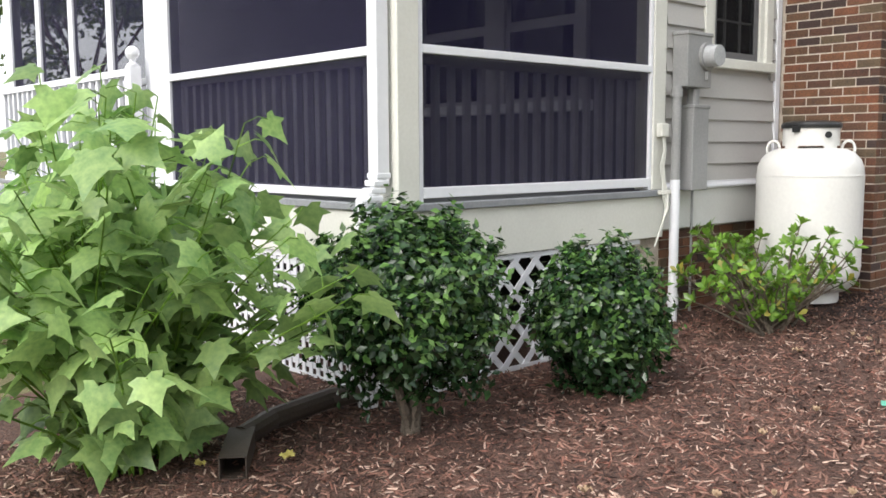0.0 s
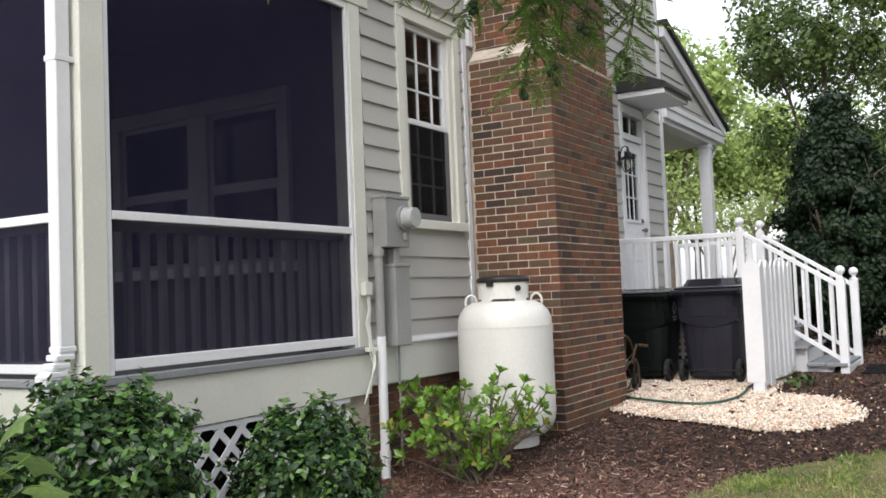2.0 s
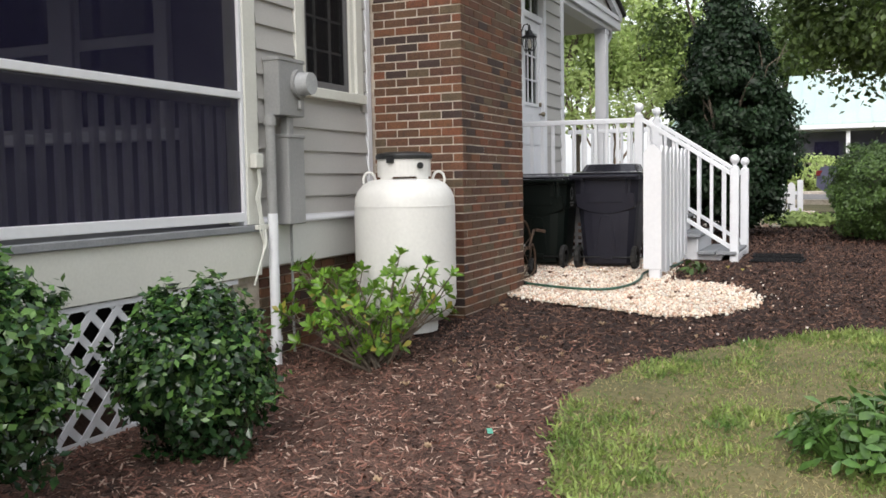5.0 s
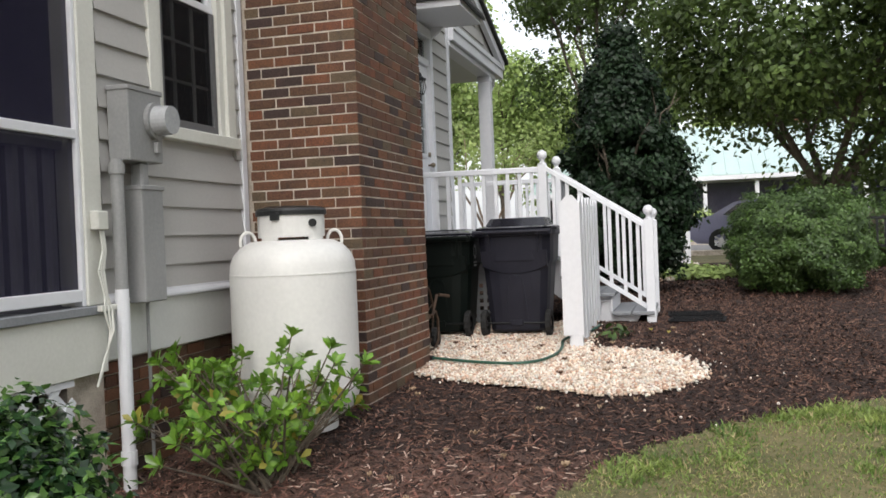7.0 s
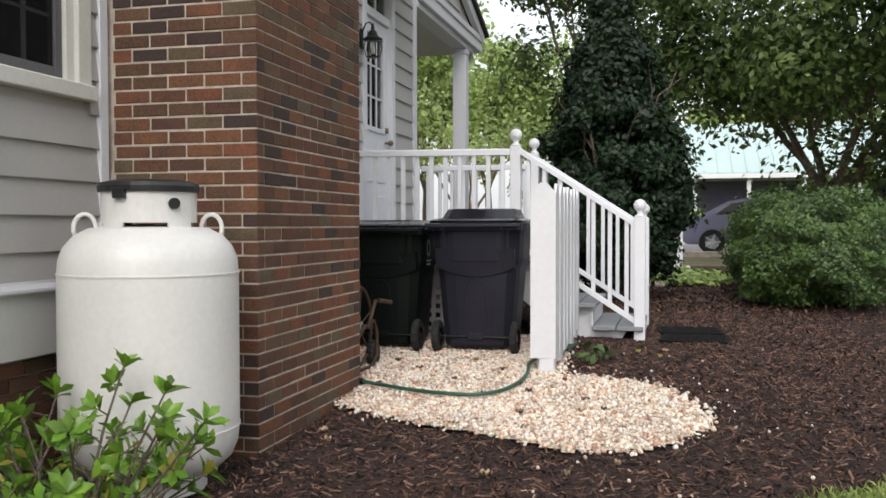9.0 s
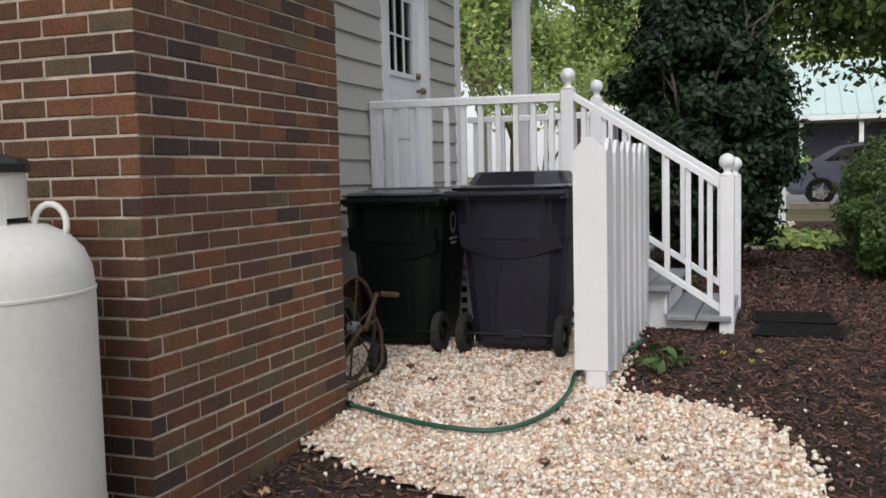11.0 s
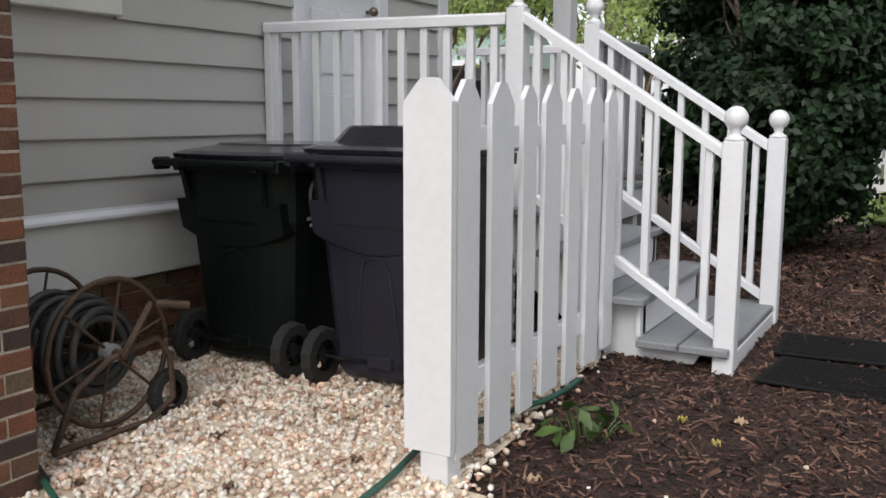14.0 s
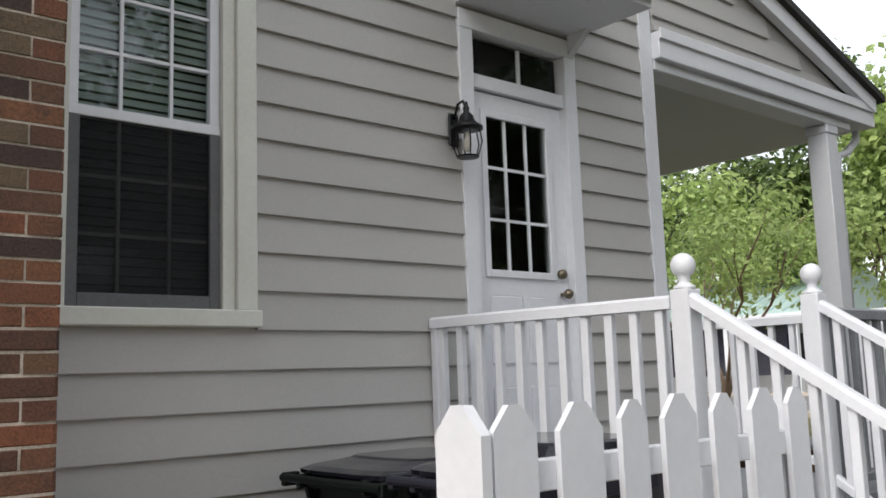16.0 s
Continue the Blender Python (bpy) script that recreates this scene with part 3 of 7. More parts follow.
# ---- windows ----
def sash_window(name, w, label, screened=True):
    x0, x1, z0, z1 = w
    win = thing(name, (0, 0, 0), label, "window", kind="structure")
    zm = (z0 + z1) / 2 + 0.02
    part("jamb", boxes((x0, x0 + 0.059, WY - 0.012, WY + 0.062, z0, z1), bev=0.003), CREAM, win)
    part("jamb", boxes((x1 - 0.059, x1, WY - 0.012, WY + 0.062, z0, z1), bev=0.003), CREAM, win)
    x0_, x1_ = x0, x1
    x0, x1 = x0 + 0.06, x1 - 0.06
    part("casing", boxes((x0_ - 0.10, x0_, WY - 0.035, WY + 0.05, z0, z1), (x1_, x1_ + 0.10, WY - 0.035, WY + 0.05, z0, z1), (x0_ - 0.10, x1_ + 0.10, WY - 0.037, WY + 0.05, z1, z1 + 0.10), (x0_ - 0.12, x1_ + 0.12, WY - 0.055, WY + 0.05, z1 + 0.10, z1 + 0.125), bev=0.004), CREAM, win)
    part("sill", boxes((x0_ - 0.11, x1_ + 0.11, WY - 0.06, WY + 0.06, z0 - 0.075, z0), bev=0.006), CREAM, win, "cream painted window sill")
    part("sash", boxes((x0, x0 + 0.045, WY + 0.02, WY + 0.06, zm, z1), (x1 - 0.045, x1, WY + 0.02, WY + 0.06, zm, z1), (x0 + 0.045, x1 - 0.045, WY + 0.02, WY + 0.06, z1 - 0.05, z1), (x0, x1, WY + 0.015, WY + 0.06, zm - 0.045, zm), bev=0.003), WHITE, win, "white upper sash")
    part("sash", boxes((x0, x0 + 0.05, WY + 0.008, WY + 0.05, z0, zm - 0.045), (x1 - 0.05, x1, WY + 0.008, WY + 0.05, z0, zm - 0.045), (x0 + 0.05, x1 - 0.05, WY + 0.008, WY + 0.05, z0, z0 + 0.06), bev=0.003), SASHGREY, win, "dark grey screen frame of the lower sash")
    for za, zb, yy in ((zm, z1 - 0.05, WY + 0.045), (z0 + 0.06, zm - 0.045, WY + 0.055)):
        part("pane", boxes((x0 + 0.04, x1 - 0.04, yy, yy + 0.004, za, zb)), GLASS, win).visible_shadow = False
        # lower bars take a greyer colour, to look dim behind the screen
        for i in (1, 2):
            xx = x0 + (x1 - x0) * i / 3
            part("glazing_bar", boxes((xx - 0.007, xx + 0.007, yy - 0.018, yy - 0.002, za, zb)), WHITE if yy < WY + 0.05 else BLIND, win)
        for i in (1, 2):
            zz = za + (zb - za) * i / 3
            part("glazing_bar", boxes((x0 + 0.04, x1 - 0.04, yy - 0.016, yy - 0.003, zz - 0.007, zz + 0.007)), WHITE if yy < WY + 0.05 else BLIND, win)
    if screened:
        part("screen", boxes((x0 + 0.05, x1 - 0.05, WY + 0.022, WY + 0.024, z0 + 0.06, zm - 0.045)), WINSCREEN, win)
    slat = None
    z = z0 + 0.04
    while z < z1 - 0.03:
        if slat is None:
            bm = bmesh.new()
            prism(bm, [(-0.009, -0.018), (0.009, 0.013), (0.008, 0.016), (-0.010, -0.015)], "x", x0 + 0.02, x1 - 0.02)
            slat = part("blind_slat", bm, BLIND, win)
            ob = slat
        else:
            ob = new("blind_slat", slat.data)
            ob.parent = win
        ob.location = (0, WY + 0.085, z)
        z += 0.04
    # dark sheet in place of the unlit room
    part("room_dark_sheet", boxes((x0 - 0.05, x1 + 0.05, WY + 0.19, WY + 0.20, z0 - 0.05, z1 + 0.05)), SHADEDARK, win)
    return win


sash_window("window_1", W1, "white-framed sash window with closed blinds and dark screen")
sash_window("window_2", W2, "white-framed sash window with closed blinds and dark screen")
sash_window("window_3", W3, "upstairs sash window with white frame")

# ---- side door, hood and lantern ----
door = thing("door_1", (0, 0, 0), "white half-glazed panelled side door with transom window", "door", kind="structure")
dx0, dx1, dz0, dz1 = DOOR
part("casing", boxes((dx0 - 0.10, dx0 + 0.003, WY - 0.035, WY + 0.08, dz0, dz1), (dx1 - 0.003, dx1 + 0.10, WY - 0.035, WY + 0.08, dz0, dz1), (dx0 - 0.10, dx1 + 0.10, WY - 0.037, WY + 0.08, dz1, dz1 + 0.11), (dx0, dx1, WY - 0.01, WY + 0.08, 2.94, 3.02), bev=0.004), WHITE, door)
lx0, lx1, lz0, lz1 = dx0 + 0.11, dx1 - 0.145, 1.91, 2.80
part("leaf", boxes((dx0 + 0.004, lx0, WY + 0.02, WY + 0.06, dz0 + 0.02, 2.93), (lx1, dx1 - 0.004, WY + 0.02, WY + 0.06, dz0 + 0.02, 2.93), (lx0, lx1, WY + 0.02, WY + 0.06, lz1, 2.93), (lx0, lx1, WY + 0.02, WY + 0.06, dz0 + 0.02, lz0)), WHITE, door)
part("lite_frame", boxes((lx0 - 0.03, lx0 + 0.012, WY + 0.006, WY + 0.019, lz0 - 0.03, lz1 + 0.03), (lx1 - 0.012, lx1 + 0.03, WY + 0.006, WY + 0.019, lz0 - 0.03, lz1 + 0.03), (lx0, lx1, WY + 0.004, WY + 0.019, lz0 - 0.03, lz0 + 0.012), (lx0, lx1, WY + 0.004, WY + 0.019, lz1 - 0.012, lz1 + 0.03), bev=0.003), WHITE, door)
part("pane", boxes((lx0, lx1, WY + 0.035, WY + 0.04, lz0, lz1)), GLASS, door).visible_shadow = False
for i in (1, 2):
    xx = lx0 + (lx1 - lx0) * i / 3
    part("glazing_bar", boxes((xx - 0.008, xx + 0.008, WY + 0.022, WY + 0.034, lz0, lz1)), WHITE, door)
    zz = lz0 + (lz1 - lz0) * i / 3
    part("glazing_bar", boxes((lx0, lx1, WY + 0.024, WY + 0.032, zz - 0.008, zz + 0.008)), WHITE, door)
part("pane", boxes((dx0 + 0.02, dx1 - 0.02, WY + 0.035, WY + 0.04, 3.02, 3.24), bev=0), GLASS, door).visible_shadow = False
part("glazing_bar", boxes((11.535, 11.553, WY + 0.018, WY + 0.034, 3.02, 3.24)), WHITE, door)
part("blind", boxes((lx0 + 0.002, lx1 - 0.002, WY + 0.044, WY + 0.048, 2.56, lz1)), CREAM, door, "half-drawn pale blind behind the glass")
for x0, x1 in ((dx0 + 0.11, dx0 + 0.36), (dx1 - 0.36, dx1 - 0.11)):
    for z0, z1 in ((0.95, 1.28), (1.40, 1.78)):
        part("door_panel", boxes((x0, x1, WY + 0.010, WY + 0.021, z0, z1), bev=0.008), WHITE, door)
# dark sheet in place of the unlit room behind the door
part("room_dark_sheet", boxes((dx0 - 0.05, dx1 + 0.05, WY + 0.19, WY + 0.2, dz0, dz1)), SHADEDARK, door)
knob = bmesh.new()
tube(knob, [(dx1 - 0.07, WY + 0.02, 1.80), (dx1 - 0.07, WY - 0.02, 1.80)], 0.012)
bmesh.ops.create_uvsphere(knob, u_segments=12, v_segments=8, radius=0.03, matrix=Matrix.Translation((dx1 - 0.07, WY - 0.035, 1.80)))
tube(knob, [(dx1 - 0.07, WY + 0.02, 1.92), (dx1 - 0.07, WY - 0.01, 1.92)], 0.028, 12)
part("door_knob", knob, BRASS, door, "aged brass knob and deadbolt", smooth=True)

hood = thing("door_hood", (0, 0, 0), "small white hood with dark shingles over the side door", "canopy", kind="structure")
hb = bmesh.new()
prism(hb, [(11.03, 3.40), (12.0, 3.40), (12.0, 3.47), (11.03, 3.47)], "y", WY - 0.62, WY - 0.001)
part("soffit", hb, WHITE, hood)
hs = bmesh.new()
prism(hs, [(WY - 0.62, 3.47), (WY - 0.66, 3.44), (WY - 0.67, 3.47), (WY - 0.64, 3.535), (WY - 0.001, 3.80), (WY - 0.001, 3.475)], "x", 11.0, 12.03)
part("shingle_roof", hs, SHINGLE, hood)
for xx in (11.92,):
    bk = bmesh.new()
    prism(bk, [(WY - 0.04, 3.40), (WY - 0.20, 3.40), (WY - 0.04, 3.27)], "x", xx, xx + 0.05)
    part("bracket", bk, WHITE, hood)

lantern = thing("wall_lantern", (10.965, WY - 0.029, 2.645), "black iron carriage lantern with wire cage and clear bulb", "lamp")
lantern.scale = (0.82, 0.82, 0.84)
lb = bmesh.new()
box(lb, -0.045, 0.045, -0.02, 0.0, -0.10, 0.12, bev=0.01)
part("wall_plate", lb, IRON, lantern)
lb = bmesh.new()
tube(lb, [(0, -0.02, 0.08), (0, -0.06, 0.17), (0, -0.11, 0.18), (0, -0.14, 0.13)], 0.009, 8)
part("arm", lb, IRON, lantern, smooth=True)
lb = bmesh.new()
lathe(lb, [(0.0005, 0.17), (0.010, 0.165), (0.014, 0.14), (0.022, 0.125), (0.018, 0.10), (0.045, 0.075), (0.052, 0.045), (0.075, 0.02), (0.105, 0.004), (0.105, -0.014), (0.0005, -0.010)], (0, -0.14, 0), 16)
part("cap", lb, IRON, lantern, smooth=True)
for k in range(6):
    a = k * math.pi / 3
    lb = bmesh.new()
    tube(lb, [(0.085 * math.cos(a), -0.14 + 0.085 * math.sin(a), -0.02), (0.10 * math.cos(a), -0.14 + 0.10 * math.sin(a), -0.10), (0.07 * math.cos(a), -0.14 + 0.07 * math.sin(a), -0.19)], 0.005, 6)
    part("cage_wire", lb, IRON, lantern)
lb = bmesh.new()
lathe(lb, [(0.0005, -0.20), (0.07, -0.195), (0.075, -0.185), (0.0005, -0.18)], (0, -0.14, 0), 16)
part("base_ring", lb, IRON, lantern)
lb = bmesh.new()
lathe(lb, [(0.0005, -0.16), (0.02, -0.15), (0.028, -0.11), (0.018, -0.06), (0.014, -0.03)], (0, -0.14, 0), 12)
part("bulb", lb, LIDBROWN, lantern, smooth=True)

# ---- chimney ----
chimney = tagged(part("chimney", boxes((CX0 + 0.0045, CX1 - 0.0045, CY + 0.0045, WY, -0.3, 3.10), (CX0 + 0.1245, CX1 - 0.1245, CY + 0.0045, WY, 3.10, 7.6)), MORTAR), "tall red-brown brick chimney with sloped shoulders and pale mortar", "chimney", "", "structure")
for s in (0, 1):
    sb = bmesh.new()
    xa, xb = (CX0 - 0.004, CX0 + 0.14) if s == 0 else (CX1 + 0.004, CX1 - 0.14)
    prism(sb, [(xa, 3.10), (xb, 3.10), (xb, 3.24)], "y", CY - 0.002, WY - 0.04)
    part("shoulder_cap", sb, MORTAR, chimney)

# ---- screened porch ----
PX0, PX1 = 3.19, 5.62
porch_floor = tagged(part("floor", boxes((PX0 + 0.01, PX1, WY + 0.01, 11.0, 0.60, 0.66)), DECKGREY), "grey painted porch floor", "floor", "", "structure")
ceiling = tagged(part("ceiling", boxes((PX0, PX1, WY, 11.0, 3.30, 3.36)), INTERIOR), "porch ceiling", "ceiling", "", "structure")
proof = bmesh.new()
prism(proof, [(PX0 - 0.25, 3.50), (PX0 - 0.25, 3.62), (PX1, 4.15), (PX1, 3.50)], "y", WY - 0.15, 11.2)
tagged(part("roof", proof, SHINGLE), "low shingled roof of the screened porch", "roof", "", "structure")
porch_band = part("trim", boxes((PX0 - 0.03, PX1, WY - 0.03, WY, 0.365, 0.655), (PX0 - 0.03, PX0, WY, 11, 0.365, 0.655), bev=0.004), CREAM)
tagged(porch_band, "pale painted rim board of the porch floor", "trim", "", "structure")
porch_edge = part("trim", boxes((PX0 - 0.05, PX1, WY - 0.055, WY + 0.01, 0.656, 0.70), (PX0 - 0.05, PX0 + 0.01, WY + 0.01, 11, 0.656, 0.70), bev=0.005), DECKGREY)
tagged(porch_edge, "grey deck-board edge of the porch", "trim", "", "structure")
frieze = part("trim", boxes((PX0 - 0.02, 5.72, WY - 0.04, WY + 0.10, 3.20, 3.49), (PX0 - 0.04, 5.72, WY - 0.10, WY - 0.04, 3.40, 3.49), (PX0 - 0.02, PX0 + 0.12, WY + 0.10, 11, 3.20, 3.49), bev=0.005), CREAM)
tagged(frieze, "cream board above the porch screens", "trim", "", "structure")
post = part("trim", boxes((3.20, 3.355, WY - 0.03, WY + 0.13, 0.701, 3.20), (5.485, 5.625, WY - 0.03, WY + 0.13, 0.701, 3.20), bev=0.006), CREAM)
tagged(post, "cream corner posts of the screened porch", "post", "", "structure")
south_screen = thing("porch_screen", (0, 0, 0), "dark insect screen in a white frame on the porch", "screen", "porch screens", kind="structure")
part("frame", boxes((3.356, 3.39, WY - 0.02, WY + 0.03, 0.701, 3.20), (5.455, 5.484, WY - 0.02, WY + 0.03, 0.701, 3.20), (3.39, 5.455, WY - 0.022, WY + 0.03, 0.725, 0.785), (3.39, 5.455, WY - 0.022, WY + 0.03, 1.512, 1.56), (3.39, 5.455, WY - 0.022, WY + 0.03, 3.15, 3.20), bev=0.004), WHITE, south_screen)
part("mesh", boxes((3.39, 5.455, WY + 0.002, WY + 0.004, 0.785, 3.15)), SCREEN, south_screen)
west_posts = [3.80, 6.32, 6.62, 7.35, 8.2, 9.05, 9.9]
for i, (ya, yb) in enumerate(zip(west_posts, west_posts[1:])):
    if i == 1:
        continue
    ws = thing("porch_screen", (0, 0, 0), "dark insect screen in a white frame on the porch", "screen", "porch screens", kind="structure")
    part("frame", boxes((PX0 - 0.02, PX0 + 0.03, ya, ya + 0.05, 0.701, 3.20), (PX0 - 0.02, PX0 + 0.03, yb - 0.05, yb, 0.701, 3.20), (PX0 - 0.022, PX0 + 0.03, ya + 0.05, yb - 0.05, 0.725, 0.775), (PX0 - 0.022, PX0 + 0.03, ya + 0.05, yb - 0.05, 1.50, 1.55), (PX0 - 0.022, PX0 + 0.03, ya + 0.05, yb - 0.05, 3.15, 3.20), bev=0.004), WHITE, ws)
    part("mesh", boxes((PX0 + 0.002, PX0 + 0.004, ya + 0.05, yb - 0.05, 0.775, 3.15)), SCREEN, ws)
post2 = part("trim", boxes((PX0 - 0.025, PX0 + 0.1, 6.32, 6.62, 0.701, 3.20), (PX0 - 0.025, PX0 + 0.1, 9.9, 10.05, 0.701, 3.20), bev=0.006), WHITE)
tagged(post2, "white posts between porch screens", "post", "", "structure")

# balusters behind the screens
def balustrade(name, a, b, z0, z1, label, step=0.11, size=0.032, mat=None):
    """A straight level or sloping rail with upright balusters between a and b (x, y, base z)."""
    mat = mat or WHITE
    rail = thing(name, a, label, "railing", "", math.degrees(math.atan2(b[1] - a[1], b[0] - a[0])))
    length, rise = math.hypot(b[0] - a[0], b[1] - a[1]), b[2] - a[2]
    for zc, h, w in ((z1, 0.055, 0.07), (z0, 0.05, 0.045)):
        bm = bmesh.new()
        prof = [(-w / 2, -h), (w / 2, -h), (w / 2, -0.012), (w * 0.3, 0), (-w * 0.3, 0), (-w / 2, -0.012)]
        lo = [bm.verts.new((0, p, zc + q)) for p, q in prof]
        hi = [bm.verts.new((length, p, zc + q + rise)) for p, q in prof]
        bm.faces.new(lo[::-1])
        bm.faces.new(hi)
        for i in range(6):
            bm.faces.new((lo[i], lo[(i + 1) % 6], hi[(i + 1) % 6], hi[i]))
        part("top_rail" if zc == z1 else "bottom_rail", bm, mat, rail)
    n = max(1, round(length / step))
    shared = None
    for i in range(n):
        s = (i + 0.5) / n
        if shared is None:
            bm = boxes((-size / 2, size / 2, -size / 2, size / 2, z0 - 0.03, z1 - 0.045), bev=0.003)
            ob = shared = part("baluster", bm, mat, rail)
        else:
            ob = new("baluster", shared.data)
            ob.parent = rail
        ob.location = (s * length, 0, s * rise)
    return rail


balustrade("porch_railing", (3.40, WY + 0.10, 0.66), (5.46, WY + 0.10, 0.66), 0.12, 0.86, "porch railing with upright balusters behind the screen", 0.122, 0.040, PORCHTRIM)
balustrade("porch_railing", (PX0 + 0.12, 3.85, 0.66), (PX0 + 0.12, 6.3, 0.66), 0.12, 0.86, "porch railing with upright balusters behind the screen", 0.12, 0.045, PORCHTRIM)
# double window of the house wall inside the porch
pw = thing("window_4", (0, 0, 0), "pale-framed double window on the wall inside the dim porch", "window", kind="structure")
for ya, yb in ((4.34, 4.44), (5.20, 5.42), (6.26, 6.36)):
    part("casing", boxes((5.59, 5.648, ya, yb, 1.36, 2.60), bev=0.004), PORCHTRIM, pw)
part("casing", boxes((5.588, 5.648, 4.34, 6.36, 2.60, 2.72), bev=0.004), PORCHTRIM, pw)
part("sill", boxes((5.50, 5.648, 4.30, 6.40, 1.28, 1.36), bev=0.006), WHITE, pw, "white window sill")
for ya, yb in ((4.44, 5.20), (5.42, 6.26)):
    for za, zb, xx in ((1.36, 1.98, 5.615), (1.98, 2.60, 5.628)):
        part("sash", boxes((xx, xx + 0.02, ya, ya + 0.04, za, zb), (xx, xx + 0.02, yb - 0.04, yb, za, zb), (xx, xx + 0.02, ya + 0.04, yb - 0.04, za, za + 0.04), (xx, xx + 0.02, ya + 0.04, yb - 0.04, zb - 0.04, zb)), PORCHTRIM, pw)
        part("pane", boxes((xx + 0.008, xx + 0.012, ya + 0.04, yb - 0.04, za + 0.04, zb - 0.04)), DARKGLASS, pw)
# pale panels added for the bright reflected patches in the panes
part("reflection_panel", boxes((5.644, 5.648, 4.97, 5.18, 2.36, 2.58)), PORCHTRIM, pw, "small pale panel standing for a reflection in the glass")
part("reflection_panel", boxes((5.644, 5.648, 4.46, 4.74, 1.42, 2.22)), PORCHTRIM, pw, "tall pale panel standing for a reflection in the glass")

# downspout at the porch corner and its drain on the ground
spout = thing("downspout", (3.135, WY + 0.05, 0), "white rectangular downspout at the porch corner", "downspout")
db = bmesh.new()
box(db, -0.045, 0.045, -0.04, 0.04, 0.80, 3.30, bev=0.008)
for z in (0.86, 0.82, 0.78, 0.74):
    box(db, -0.05 - (0.86 - z) * 0.45, 0.05 - (0.86 - z) * 0.45, -0.044, 0.044, z - 0.02, z + 0.012, bev=0.006)
box(db, -0.14, -0.05, -0.04, 0.04, 0.60, 0.745, bev=0.015)
part("pipe", db, WHITE, spout)
part("strap", boxes((-0.048, 0.075, -0.045, 0.045, 2.3, 2.33), bev=0.002), WHITE, spout)
part("lower_pipe", boxes((-0.14, -0.05, -0.04, 0.04, gz(3.1), 0.60), bev=0.008), WHITE, spout)

# ---- lattice ----
def lattice(name, label, y0, z0, z1, length, diagonal, m):
    lat = thing(name, (0, 0, 0), label, "lattice", "porch lattice", kind="structure")
    lat.matrix_basis = m
    shared = {}
    def bar(a, b, w, off):
        d = Vector(b) - Vector(a)
        key = (round(d.length, 2), off)
        if key not in shared:
            shared[key] = part("slat", boxes((0, round(d.length, 2), off, off + 0.007, -w / 2, w / 2)), WHITE, lat)
            ob = shared[key]
        else:
            ob = new("slat", shared[key].data)
            ob.parent = lat
        ob.matrix_basis = Matrix.Translation((a[0], 0, a[1])) @ pose(0, 0, 0, 0, -math.degrees(math.atan2(d.y, d.x)), 0)
    h = z1 - z0
    if diagonal:
        s = -h
        while s < length:
            for flip in (0, 1):
                xa, xb, za, zb = s, s + h, z0, z1
                if xa < 0:
                    za, xa = za - xa, 0
                if xb > length:
                    zb, xb = zb - (xb - length), length
                if xb - xa > 0.05:
                    if flip:
                        bar((length - xa, za), (length - xb, zb), 0.042, 0.008)
                    else:
                        bar((xa, za), (xb, zb), 0.042, 0.0)
            s += 0.185
    else:
        s = 0.0
        while s < length:
            bar((s, z0), (s, z1), 0.036, 0.0)
            s += 0.078
        s = z0
        while s < z1:
            bar((0, s), (length, s), 0.036, 0.008)
            s += 0.078
    part("frame", boxes((0, length, -0.006, 0, z0 - 0.02, z0 + 0.03), (0, length, -0.006, 0, z1 - 0.03, z1)), WHITE, lat)
    return lat


lattice("lattice_screen", "white diagonal lattice under the porch", 0, -0.36, 0.36, 2.12, True, pose(3.25, WY - 0.01, 0))
lattice("lattice_screen", "white square lattice under the porch", 0, -0.40, 0.36, 2.9, False, pose(PX0 - 0.005, 6.6, 0, 0, 0, -90))
# added dark sheets that stand for the shade under the porch
tagged(part("crawlspace_shade_sheet", boxes((3.6, 5.66, WY + 0.9, WY + 0.95, -0.6, 0.6), (3.9, 3.95, WY + 0.9, 11, -0.6, 0.6)), SHADEDARK), "dark sheets standing for the shade behind the lattice", "wall", "", "structure")

# ---- side deck railing at the far end of the porch ----
deck2 = tagged(part("floor", boxes((1.6, PX0 - 0.06, 6.5, 9.8, 0.60, 0.655)), DECKGREY), "grey deck beside the porch", "floor", "", "structure")
tagged(part("trim", boxes((1.58, PX0 - 0.06, 6.47, 6.5, 0.36, 0.655), (1.57, 1.6, 6.5, 9.8, 0.36, 0.655), bev=0.004), WHITE), "white rim board of the side deck", "trim", "", "structure")


def newel(at, top, label, size=0.09, ball=0.052):
    """A square newel post with a turned ball; at is its foot, top the height of the ball's top."""
    np_ = thing("newel_post", at, label, "post", "stair newel posts")
    h = top - at[2] - ball * 2 - 0.045
    part("shaft", boxes((-size / 2, size / 2, -size / 2, size / 2, 0, h), bev=0.005), WHITE, np_)
    bm = bmesh.new()
    s = ball / 0.052
    lathe(bm, [(0.001, 0), (0.045 * s, 0), (0.045 * s, 0.012), (0.030 * s, 0.02), (0.020 * s, 0.032), (0.026 * s, 0.042)] + [(ball * math.sin(a), 0.045 + ball - ball * math.cos(a)) for a in np.linspace(0.5, math.pi - 0.02, 9)], (0, 0, h), 16)
    part("ball_finial", bm, WHITE, np_, smooth=True)
    return np_


newel((3.05, 6.62, 0.655), 1.78, "white square newel post with ball finial on the side deck")
balustrade("deck_railing", (3.05, 6.66, 0.655), (3.05, 9.8, 0.655), 0.10, 0.96, "white deck railing with square balusters", 0.14, 0.035)

